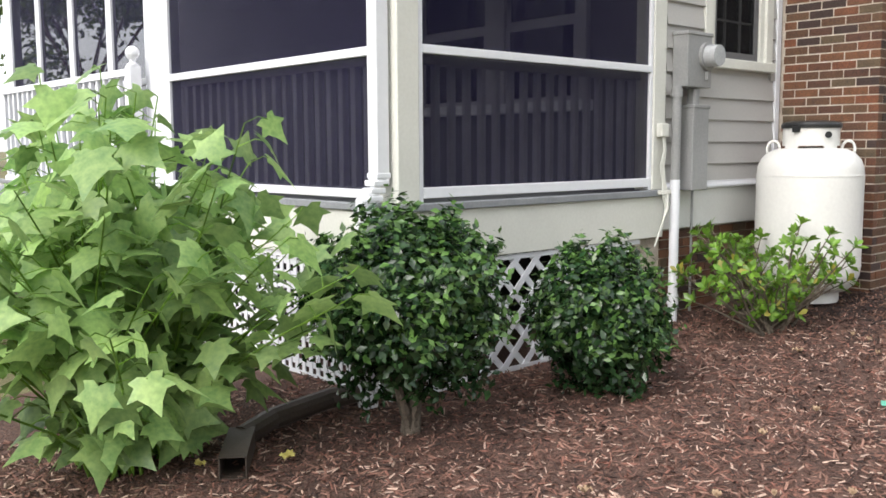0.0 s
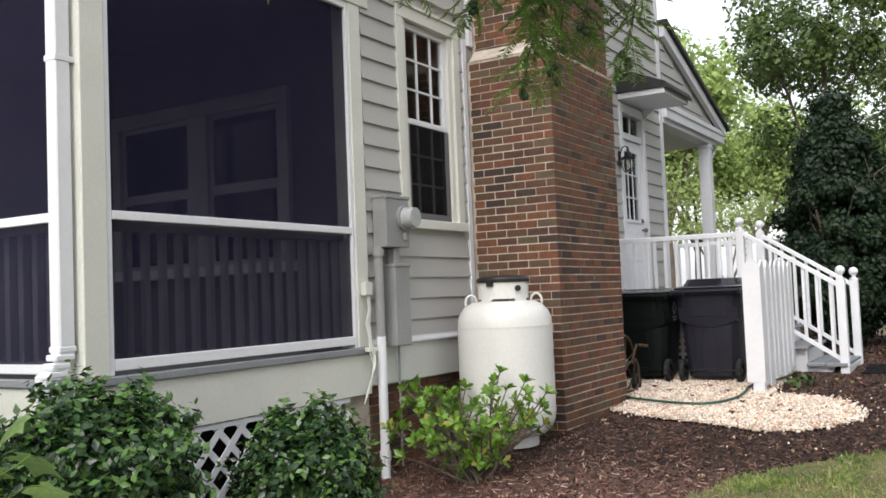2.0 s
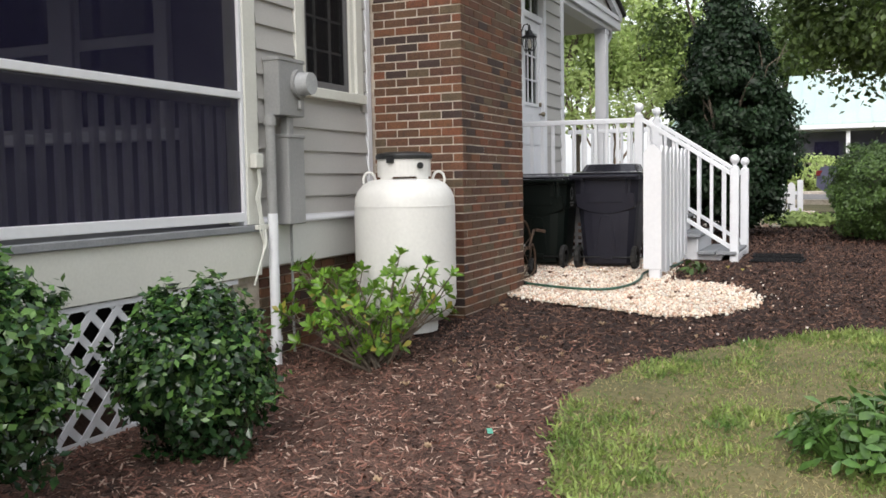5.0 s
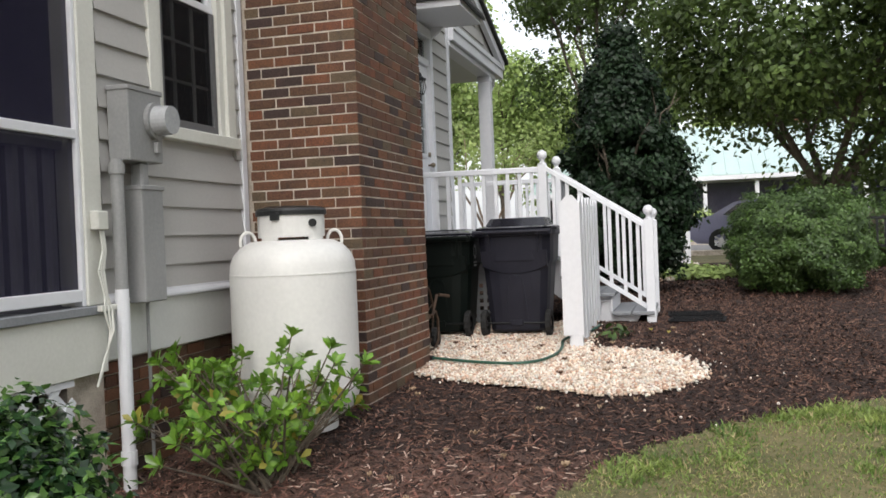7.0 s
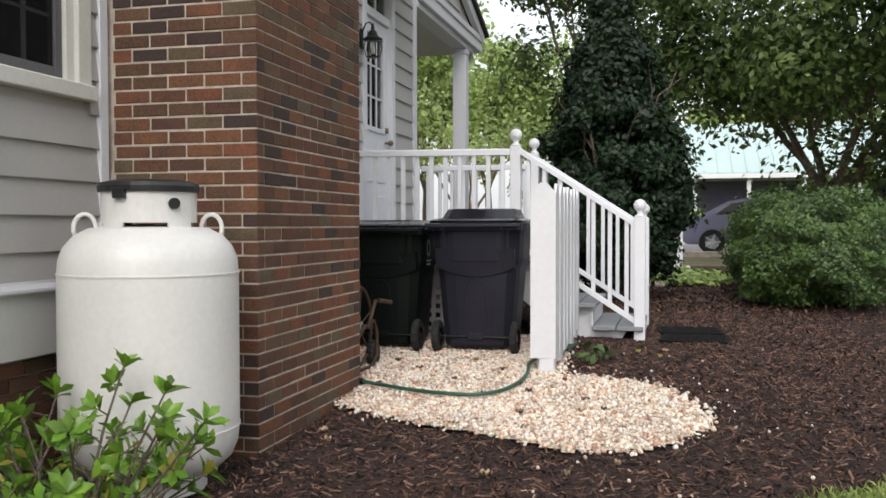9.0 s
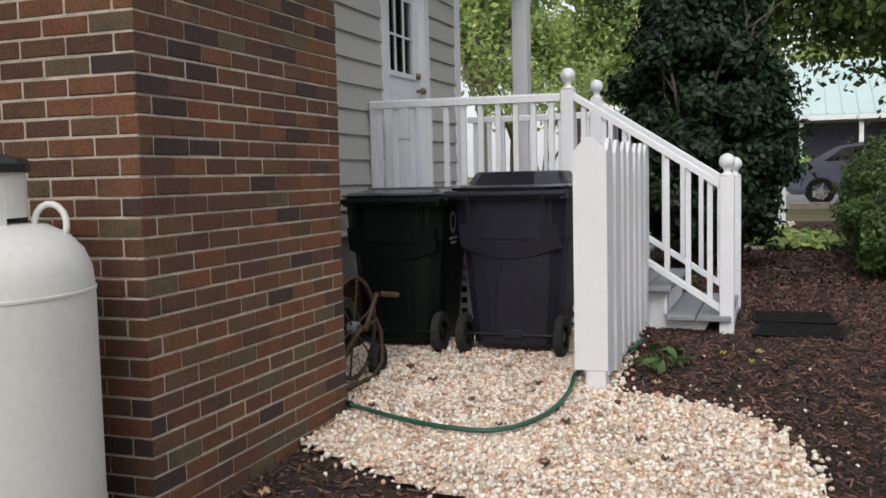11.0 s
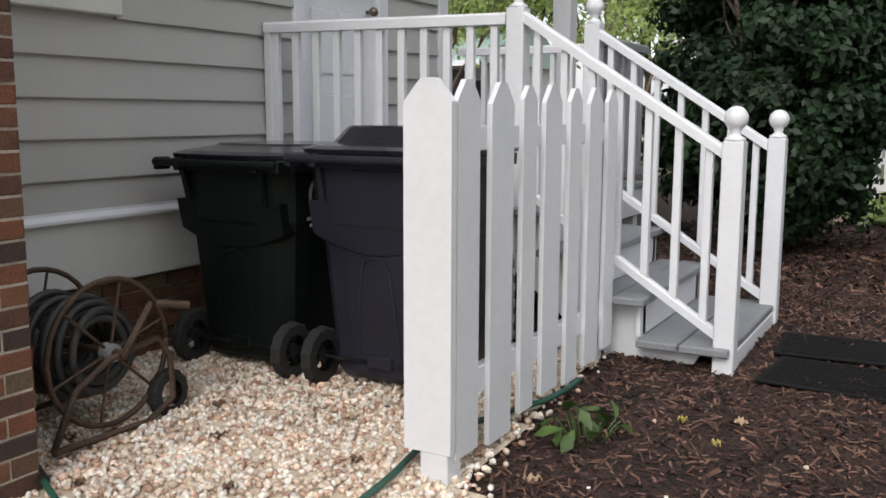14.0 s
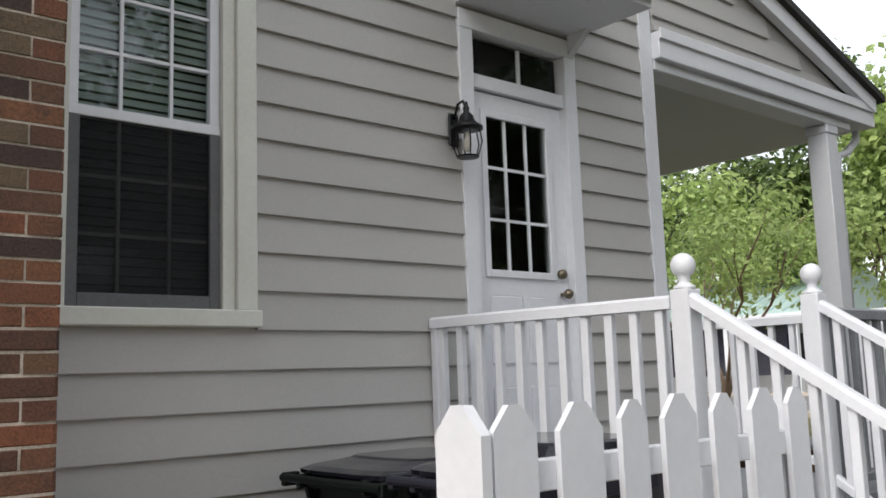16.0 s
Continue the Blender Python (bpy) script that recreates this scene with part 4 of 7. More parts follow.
# ---- landing, stairs and railings ----
LZ, LX0, LX1, LY0 = 0.72, 10.86, 13.0, 2.20
landing = tagged(part("floor", boxes((10.75, LX1, LY0, WY - 0.001, LZ - 0.035, LZ), bev=0.004), DECKGREY), "grey painted landing at the side door", "floor", "", "structure")
tagged(part("trim", boxes((LX0, LX1, LY0 + 0.02, LY0 + 0.045, LZ - 0.22, LZ - 0.036), (LX0, LX0 + 0.025, LY0 + 0.045, WY - 0.015, LZ - 0.22, LZ - 0.036), (LX1 - 0.025, LX1, LY0 + 0.045, WY - 0.015, LZ - 0.22, LZ - 0.036), bev=0.003), WHITE), "white rim boards of the landing", "trim", "", "structure")
lattice("lattice_screen", "white square lattice under the landing", 0, 0.02, LZ - 0.22, 1.45, False, pose(LX0 + 0.006, WY - 0.02, 0, 0, 0, -90))
for xx, yy in ((LX0 + 0.03, LY0 + 0.05), (LX1 - 0.12, LY0 + 0.05)):
    tagged(part("post", boxes((xx, xx + 0.09, yy, yy + 0.09, -0.05, LZ - 0.22)), WHITE), "white support post under the landing", "post", "landing support posts", "structure")
stairs = thing("porch_steps", (0, 0, 0), "wooden steps with grey treads and white risers", "stairs", kind="structure")
TR = [(1.20, 1.58, 0.155), (1.58, 1.83, 0.343), (1.83, 2.08, 0.531)]
for i, (ya, yb, z) in enumerate(TR):
    part("tread", boxes((LX0 - 0.02, 12.06, ya - 0.03, (ya + yb) / 2 - 0.004, z - 0.036, z), ((LX0 - 0.02), 12.06, (ya + yb) / 2 + 0.004, yb, z - 0.036, z), bev=0.006), DECKGREY, stairs, "worn grey painted tread")
    part("riser", boxes((LX0 + 0.045, 11.99, ya, ya + 0.02, (TR[i - 1][2] if i else gz(11) + 0.01), z - 0.037)), WHITE, stairs)
part("riser", boxes((LX0 + 0.045, 11.99, 2.08, 2.10, TR[2][2], LZ - 0.036)), WHITE, stairs)
part("tread", boxes((LX0 - 0.02, 12.06, 2.05, LY0 - 0.002, LZ - 0.036, LZ), bev=0.006), DECKGREY, stairs)
for xx in (LX0 + 0.09, 11.93):
    bm = bmesh.new()
    prism(bm, [(1.36, gz(11) - 0.02), (1.30, 0.118), (1.58, 0.118), (1.58, 0.306), (1.83, 0.306), (1.83, 0.494), (2.10, 0.494), (2.10, LZ - 0.037), (2.24, LZ - 0.037), (2.24, 0.40), (1.75, gz(11) - 0.02)], "x", xx, xx + 0.04)
    part("stringer", bm, WHITE, stairs)
part("front_trim", boxes((LX0 + 0.11, 12.04, 1.166, 1.198, gz(11) - 0.02, 0.118), bev=0.004), WHITE, stairs)
newel((10.955, 2.24, LZ), 1.815, "white square newel post with ball finial at the stair top")
newel((12.0, 2.24, LZ), 1.83, "white square newel post with ball finial at the stair top")
newel((10.925, 1.20, gz(11) - 0.01), 1.205, "white square newel post with ball finial at the stair foot")
newel((12.0, 1.20, gz(12) - 0.01), 1.195, "white square newel post with ball finial at the stair foot")
for xx in (10.95, 12.0):
    balustrade("stair_railing", (xx, 2.20, LZ), (xx, 1.24, 0.10), 0.12, 0.93, "white sloping stair railing with square balusters", 0.135, 0.035)
balustrade("landing_railing", (10.79, WY - 0.03, LZ), (10.94, 2.29, LZ), 0.10, 0.925, "white landing railing with square balusters", 0.125, 0.038)
# this stretch is grey, darker than the white rails beside it
balustrade("landing_railing", (12.05, 2.24, LZ), (12.97, 2.24, LZ), 0.10, 0.90, "grey landing railing with square balusters", 0.135, 0.035, DECKGREY)
balustrade("landing_railing", (12.96, 2.28, LZ), (12.96, WY - 0.04, LZ), 0.10, 0.925, "white landing railing with square balusters", 0.135, 0.035)
tagged(part("post", boxes((10.765, 10.815, WY - 0.075, WY - 0.03, LZ, 1.62), bev=0.003), WHITE), "white half post of the railing against the wall", "post", "", "structure")

# ---- front porch ----
FPX = 15.62
fp_floor = tagged(part("floor", boxes((13.03, FPX, WY + 0.1, 12, LZ - 0.04, LZ), bev=0.004), DECKGREY), "grey front porch floor", "floor", "", "structure")
tagged(part("wall_porch_base", boxes((13.05, FPX - 0.05, WY + 0.15, 12, -0.2, LZ - 0.041)), BRICKS), "brick base under the front porch", "wall", "", "structure")
fascia = part("trim", boxes((12.80, 15.98, WY - 0.09, WY + 0.14, 3.43, 3.62), (12.80, 15.98, WY - 0.11, WY - 0.09, 3.56, 3.64), (12.80, 15.6, WY - 0.04, WY + 0.16, 3.36, 3.43), (15.60, 15.98, WY + 0.14, 12, 3.43, 3.62), bev=0.006), WHITE)
tagged(fascia, "white entablature boards of the front porch", "trim", "", "structure")
tagged(part("ceiling", boxes((12.78, 15.9, WY + 0.14, 12, 3.42, 3.45)), SKIRT), "front porch ceiling", "ceiling", "", "structure")
ped = bmesh.new()
prism(ped, [(12.78, 3.62), (15.75, 3.62), (12.78, 4.68)], "y", WY - 0.02, WY + 0.1)
pediment = tagged(part("wall_pediment", ped, SIDING), "grey boarded gable of the front porch", "wall", "", "structure")
siding(pediment, lambda lo, hi: [(12.81, max(12.85, 15.6 - (hi - 3.64) * 2.83))], 3.64, 4.56, WY - 0.021)
rake = bmesh.new()
prism(rake, [(12.78, 4.58), (15.96, 3.56), (15.98, 3.68), (12.78, 4.74)], "y", WY - 0.12, WY - 0.045)
tagged(part("trim", rake, WHITE), "white sloping rake board of the front porch", "trim", "", "structure")
pr = bmesh.new()
prism(pr, [(12.78, 4.745), (16.06, 3.66), (16.06, 3.72), (12.78, 4.82)], "y", WY - 0.17, 12)
tagged(part("roof", pr, SHINGLE), "dark shingled sloping front porch roof", "roof", "", "structure")
column = thing("porch_column", (15.27, WY + 0.06, LZ), "white square column carrying the front porch roof", "column", kind="structure")
part("shaft", boxes((-0.09, 0.09, -0.09, 0.09, 0.08, 2.56), bev=0.006), WHITE, column)
part("base", boxes((-0.12, 0.12, -0.12, 0.12, 0, 0.08), bev=0.006), WHITE, column)
part("capital", boxes((-0.10, 0.10, -0.10, 0.10, 2.56, 2.64), bev=0.01), WHITE, column)
gutter = thing("gutter_downspout", (15.9, WY + 0.1, 3.3), "short white downspout elbow at the porch eave", "downspout")
gb = bmesh.new()
tube(gb, [(0.05, -0.02, 0.13), (0.05, -0.02, 0.05), (-0.10, 0.0, -0.08), (-0.28, 0.0, -0.14), (-0.32, 0, -0.25), (-0.32, 0, -2.5)], 0.035, 8)
part("pipe", gb, WHITE, gutter, smooth=True)
clight = thing("ceiling_light", (14.2, 5.2, 3.42), "dark round porch ceiling light", "lamp")
cb = bmesh.new()
lathe(cb, [(0.001, 0), (0.13, 0), (0.14, -0.02), (0.10, -0.06), (0.001, -0.07)], seg=18)
part("shade", cb, IRON, clight, smooth=True)


# ---- picket fence by the bins ----
fence = thing("picket_fence", (0, 0, 0), "white wooden picket fence panel with pointed boards", "fence")
FY = 1.70


def picket(bm, a, b, z0, z1, axis, c0, c1):
    w = b - a
    prism(bm, [(a, z0), (b, z0), (b, z1 - w * 0.42), (b - w * 0.36, z1), (a + w * 0.36, z1), (a, z1 - w * 0.42)], axis, c0, c1)
    return bm


part("post", picket(bmesh.new(), FY - 0.012, FY + 0.158, 0.10, 1.275, "x", 9.292, 9.325), WHITE, fence, "wide white end board with pointed top")
part("post", boxes((9.33, 9.41, FY + 0.03, FY + 0.115, gz(9.3) - 0.06, 1.10), bev=0.003), WHITE, fence)
part("post", boxes((9.295, 9.385, FY + 0.0, FY + 0.10, gz(9.3) - 0.06, 0.099), bev=0.003), WHITE, fence)
part("post", boxes((10.72, 10.81, FY + 0.03, FY + 0.115, gz(10.7) - 0.06, 1.10), bev=0.003), WHITE, fence)
for a, b, z in ((9.335, 9.485, 1.272), (9.57, 9.74, 1.27), (9.82, 9.935, 1.266), (10.015, 10.175, 1.275), (10.262, 10.388, 1.268), (10.478, 10.637, 1.276), (10.703, 10.828, 1.272)):
    part("picket", picket(bmesh.new(), a, b, gz(a) + 0.075 + 0.02 * math.sin(a * 9), z, "y", FY - 0.010, FY + 0.009), WHITE, fence)
part("rail", boxes((9.42, 10.83, FY + 0.0095, FY + 0.05, 1.05, 1.13), bev=0.004), WHITE, fence)
part("rail", boxes((9.42, 10.83, FY + 0.0095, FY + 0.05, 0.24, 0.33), bev=0.004), WHITE, fence)


# ---- wheeled bins ----
def ring(bm, cx, cy, hx, hy, z, n=28, p=5.0):
    vs = []
    for k in range(n):
        a = 2 * math.pi * k / n
        c, s = math.cos(a), math.sin(a)
        r = (abs(c) ** p + abs(s) ** p) ** (-1 / p)
        vs.append(bm.verts.new((cx + hx * c * r, cy + hy * s * r, z)))
    return vs


def loft(bm, rings, close=True):
    for a, b in zip(rings, rings[1:]):
        n = len(a)
        for k in range(n):
            bm.faces.new((a[k], a[(k + 1) % n], b[(k + 1) % n], b[k]))
    if close:
        bm.faces.new(rings[0][::-1])
        bm.faces.new(rings[-1])
    return bm


def wheel(bm, x, y, z, r, w):
    """A ribbed tyre about an axis along y."""
    n = 26
    rings_ = []
    for yy, rr in ((-w / 2, r * 0.55), (-w / 2, r * 0.92), (-w * 0.3, r), (w * 0.3, r), (w / 2, r * 0.92), (w / 2, r * 0.55)):
        rings_.append([bm.verts.new((x + (rr - (0.006 if k % 2 and rr > r * 0.9 else 0)) * math.cos(2 * math.pi * k / n), y + yy, z + (rr - (0.006 if k % 2 and rr > r * 0.9 else 0)) * math.sin(2 * math.pi * k / n))) for k in range(n)])
    for a, b in zip(rings_, rings_[1:]):
        for k in range(n):
            bm.faces.new((a[k], b[k], b[(k + 1) % n], a[(k + 1) % n]))
    return bm


def hub(bm, x, y, z, r, w):
    tube(bm, [(x, y - w * 0.35, z), (x, y + w * 0.35, z)], r * 0.24, 12)
    for k in range(5):
        a = 2 * math.pi * k / 5
        tube(bm, [(x, y, z), (x + r * 0.58 * math.cos(a), y, z + r * 0.58 * math.sin(a))], r * 0.085, 6)
    return bm


def wheeled_bin(at, h, w, mat, label, logo, dome=0.065):
    """The hinged back with the wheels faces -x."""
    b = thing("wheeled_bin", at, label, "trash bin", "wheeled bins")
    bm = bmesh.new()
    s = w / 2
    loft(bm, [ring(bm, 0.36, 0, 0.235, s * 0.70, 0.045), ring(bm, 0.36, 0, 0.255, s * 0.74, 0.07), ring(bm, 0.36, 0, 0.282, s * 0.82, h * 0.40), ring(bm, 0.36, 0, 0.300, s * 0.88, h * 0.66), ring(bm, 0.36, 0, 0.325, s * 0.94, h * 0.71), ring(bm, 0.36, 0, 0.345, s * 0.975, h - 0.06)])
    part("body", bm, mat, b, smooth=False)
    bm = bmesh.new()
    loft(bm, [ring(bm, 0.36, 0, 0.335, s * 0.97, h - 0.065), ring(bm, 0.36, 0, 0.375, s * 1.02, h - 0.06), ring(bm, 0.36, 0, 0.378, s * 1.025, h - 0.012), ring(bm, 0.36, 0, 0.35, s * 0.99, h - 0.008)])
    part("rim", bm, mat, b)
    bm = bmesh.new()
    loft(bm, [ring(bm, 0.365, 0, 0.385, s * 1.03, h - 0.006), ring(bm, 0.365, 0, 0.39, s * 1.04, h + 0.012), ring(bm, 0.37, 0, 0.35, s * 0.95, h + 0.024), ring(bm, 0.40, 0, 0.29, s * 0.82, h + 0.034), ring(bm, 0.43, 0, 0.25, s * 0.74, h + dome), ring(bm, 0.43, 0, 0.235, s * 0.71, h + dome + 0.008)])
    part("lid", bm, LIDPLASTIC, b, "slightly domed plastic lid")
    bm = bmesh.new()
    tube(bm, [(-0.045, -s * 0.98, h - 0.025), (-0.045, s * 0.98, h - 0.025)], 0.017, 10)
    for yy in (-s * 0.96, -s * 0.62, s * 0.62, s * 0.96):
        box(bm, -0.05, 0.03, yy - 0.015, yy + 0.015, h - 0.06, h - 0.005, bev=0.006)
    part("handle", bm, mat, b)
    for yy in (-s * 0.62, s * 0.62):
        bm = bmesh.new()
        prism(bm, [(-0.012, h - 0.06), (0.03, h - 0.06), (0.03, h - 0.22)], "y", yy - 0.012, yy + 0.012)
        part("bracket", bm, mat, b)
    # swollen upper back whose lower edge sags in an arc
    bm = bmesh.new()
    arc = [(s * 0.83 * q, h * (0.655 - 0.075 * (1 - q * q))) for q in np.linspace(-1, 1, 15)]
    low_ = [bm.verts.new((0.084, y_ * 0.98, z_ - 0.012)) for y_, z_ in arc]
    lip = [bm.verts.new((0.057, y_, z_ + 0.008)) for y_, z_ in arc]
    high = [bm.verts.new((0.028, y_, h * 0.80)) for y_, z_ in arc]
    for k in range(14):
        bm.faces.new((low_[k], lip[k], lip[k + 1], low_[k + 1]))
        bm.faces.new((lip[k], high[k], high[k + 1], lip[k + 1]))
    for k in (0, 14):
        y_, z_ = arc[k]
        bm.faces.new([low_[k], lip[k], high[k], bm.verts.new((0.17, y_, h * 0.80)), bm.verts.new((0.17, y_, z_))])
    bmesh.ops.recalc_face_normals(bm, faces=bm.faces)
    part("back_bulge", bm, mat, b)
    # two shallow ridges that meet under the bulge, and a notch at the foot
    bm = bmesh.new()
    for sg in (-1, 1):
        tube(bm, [(0.100, sg * 0.10, 0.16), (0.082, sg * 0.085, h * 0.35), (0.072, sg * 0.07, h * 0.50), (0.066, sg * 0.05, h * 0.56), (0.066, 0.0, h * 0.575)], 0.007, 6)
    box(bm, 0.085, 0.125, -0.06, 0.06, 0.10, 0.155, bev=0.006)
    part("rib", bm, mat, b)
    for yy in (-s * 0.82, s * 0.82):
        t = part("wheel", wheel(bmesh.new(), 0.095, yy, 0.125, 0.125, 0.05), TYRE, b)
        part("hub", hub(bmesh.new(), 0.095, yy, 0.125, 0.125, 0.05), BLACKPLASTIC, t)
    bm = bmesh.new()
    tube(bm, [(0.095, -s * 0.82, 0.125), (0.095, s * 0.82, 0.125)], 0.008, 8)
    part("axle", bm, IRON, b, "dark steel axle")
    if logo:
        bm = bmesh.new()
        yy = -s * 0.965 - 0.004
        n = 18
        inner = [bm.verts.new((0.22 + 0.034 * math.cos(2 * math.pi * k / n), yy, h * 0.83 + 0.045 * math.sin(2 * math.pi * k / n))) for k in range(n)]
        outer = [bm.verts.new((0.22 + 0.055 * math.cos(2 * math.pi * k / n), yy, h * 0.83 + 0.07 * math.sin(2 * math.pi * k / n))) for k in range(n)]
        for k in range(n):
            bm.faces.new((inner[k], inner[(k + 1) % n], outer[(k + 1) % n], outer[k]))
        for z, ww in ((0.72, 0.07), (0.69, 0.05)):
            box(bm, 0.22 - ww, 0.22 + ww, yy - 0.002, yy, h * z, h * z + 0.014)
        part("printed_mark", bm, LOGO, b, "pale printed ring above two bars")
    return b


wheeled_bin((9.84, 3.115, gz(9.9) + 0.02), 0.955, 0.70, BINGREEN, "dark green wheeled trash bin on the pebbles", True, 0.045)
wheeled_bin((9.84, 2.37, gz(9.9) + 0.02), 0.99, 0.725, BINGREY, "charcoal wheeled trash bin with domed lid on the pebbles", False, 0.095)

# ---- propane tank ----
tank = thing("propane_tank", (6.745, 3.13, gz(6.75) + 0.01), "white upright propane tank with black collar lid", "gas tank")
bm = bmesh.new()
R = 0.378
prof = [(0.02, 0.06), (0.20, 0.065), (0.29, 0.09), (0.345, 0.14), (0.370, 0.20), (R, 0.27), (R, 0.40), (R, 0.60), (R, 0.80), (R, 0.93), (0.372, 1.0), (0.350, 1.055), (0.31, 1.10), (0.25, 1.132), (0.02, 1.15)]
lathe(bm, prof, seg=48)
part("body", bm, TANKWHITE, tank, smooth=True)
bm = bmesh.new()
lathe(bm, [(0.19, 0.0), (0.235, 0.0), (0.235, 0.12), (0.19, 0.12)], seg=32)
part("foot_ring", bm, TANKWHITE, tank)
bm = bmesh.new()
n = 40
for k in range(n):
    a0, a1 = 2 * math.pi * k / n, 2 * math.pi * (k + 1) / n
    low = 1.155 if (k % 10) in (0, 1, 2, 3, 4, 5) else 1.125
    q = [bm.verts.new((r * math.cos(a), r * math.sin(a), z)) for r, a, z in ((0.20, a0, low), (0.20, a1, low), (0.20, a1, 1.285), (0.20, a0, 1.285), (0.19, a0, low), (0.19, a1, low), (0.19, a1, 1.285), (0.19, a0, 1.285))]
    for f in ((0, 1, 2, 3), (5, 4, 7, 6), (4, 5, 1, 0), (3, 2, 6, 7)):
        bm.faces.new([q[i] for i in f])
bmesh.ops.remove_doubles(bm, verts=bm.verts, dist=0.0005)
part("collar", bm, TANKWHITE, tank)
for zz in (0.272, 0.938):
    bm = bmesh.new()
    lathe(bm, [(R - 0.01, zz - 0.006), (R + 0.003, zz - 0.004), (R + 0.003, zz + 0.004), (R - 0.01, zz + 0.006)], seg=48)
    part("weld_seam", bm, TANKWHITE, tank)
bm = bmesh.new()
lathe(bm, [(0.19, 1.286), (0.212, 1.286), (0.214, 1.31), (0.205, 1.325), (0.15, 1.338), (0.001, 1.342)], seg=32)
box(bm, -0.225, -0.200, -0.02, 0.035, 1.255, 1.30, bev=0.004)
part("lid", bm, BLACKPLASTIC, tank, "black plastic collar lid with latch")
bm = bmesh.new()
tube(bm, [(-0.10, -0.178, 1.235), (-0.108, -0.187, 1.235)], 0.024, 16)
part("port", bm, BLACKPLASTIC, tank, "round black opening in the collar")
for a in (-0.98, 2.16):
    bm = bmesh.new()
    c, s = math.cos(a), math.sin(a)
    tube(bm, [((0.262 + 0.045 * math.cos(q)) * c, (0.262 + 0.045 * math.cos(q)) * s, 1.13 + 0.062 * math.sin(q)) for q in np.linspace(-0.5, math.pi + 0.5, 12)], 0.010, 8)
    part("lifting_lug", bm, TANKWHITE, tank, smooth=True)

# ---- electric service on the wall ----
meter = thing("electric_meter", (5.71, WY - 0.022, 1.42), "grey electric meter box with round glass meter", "meter")
part("box", boxes((-0.005, 0.30, -0.125, 0, 0, 0.37), bev=0.006), BOXGREY, meter)
part("cover", boxes((-0.012, 0.307, -0.132, 0, 0.36, 0.385), bev=0.004), BOXGREY, meter)
bm = bmesh.new()
tube(bm, [(0.225, -0.125, 0.22), (0.225, -0.150, 0.22)], 0.098, 24)
part("ring", bm, BOXGREY, meter)
bm = bmesh.new()
tube(bm, [(0.225, -0.150, 0.22), (0.225, -0.215, 0.22), (0.225, -0.235, 0.22)], 0.08, 24, 0.074)
part("glass_dome", bm, METERGLASS, meter, "clouded round meter glass", smooth=False)
part("latch", boxes((0.21, 0.24, -0.15, -0.126, 0.05, 0.11), bev=0.004), BOXGREY, meter)
part("nipple", boxes((0.13, 0.20, -0.10, -0.03, -0.13, 0), bev=0.01), BOXGREY, meter)
conduit = thing("conduit", (5.67, WY - 0.09, gz(5.7)), "grey conduit with white lower pipe into the mulch", "pipe")
bm = bmesh.new()
tube(bm, [(0, 0, 1.02), (0, 0, 1.66 + 0.015)], 0.032, 14)
tube(bm, [(0, 0, 1.60), (0, 0, 1.655)], 0.040, 14)
part("upper_pipe", bm, BOXGREY, conduit, smooth=False)
bm = bmesh.new()
tube(bm, [(0, 0, 0), (0, 0, 1.02)], 0.034, 14)
tube(bm, [(0, 0, 0.13), (0, 0, 0.20)], 0.041, 14)
part("lower_pipe", bm, WHITE, conduit, "white plastic lower pipe")
disc = thing("disconnect_box", (5.80, WY - 0.022, 0.69), "tall grey electrical disconnect box on the wall", "electrical box")
part("box", boxes((0, 0.20, -0.12, 0, 0, 0.60), bev=0.006), BOXGREY, disc)
part("hood", boxes((-0.006, 0.206, -0.128, 0, 0.585, 0.61), bev=0.004), BOXGREY, disc)
part("side_box", boxes((0.205, 0.29, -0.05, 0, 0.18, 0.40), bev=0.004), BOXGREY, disc)
bm = bmesh.new()
tube(bm, [(0.24, -0.02, 0.18), (0.24, -0.02, 0.10), (0.215, -0.02, 0.06), (0.16, -0.02, -0.02), (0.16, -0.02, -0.9)], 0.010, 8)
part("cable", bm, BOXGREY, disc)
jbox = thing("junction_box", (5.515, WY - 0.031, 1.07), "small cream junction box with dangling cables", "electrical box")
part("box", boxes((0, 0.085, -0.05, 0, 0, 0.095), bev=0.006), CREAM, jbox)
for j in range(3):
    bm = bmesh.new()
    pts = [(0.04 + j * 0.012, -0.03, 0.0), (0.05 + j * 0.01, -0.035, -0.10), (0.015 + j * 0.02, -0.03, -0.2), (0.04 + j * 0.01, -0.04, -0.32), (0.02 + j * 0.03, -0.05, -0.40), (0.05, -0.055 - j * 0.01, -0.5), (0.03 - j * 0.01, -0.05, -0.62), (-0.03 - j * 0.012, -0.045, -0.72 - 0.02 * j)]
    tube(bm, [Vector(pts[0])] + [Vector(p) for p in pts[1:]], 0.006, 6)
    part("cable", bm, CREAM, jbox)
part("clip", boxes((0.0, 0.14, -0.05, -0.02, -0.40, -0.37), bev=0.004), CREAM, jbox)

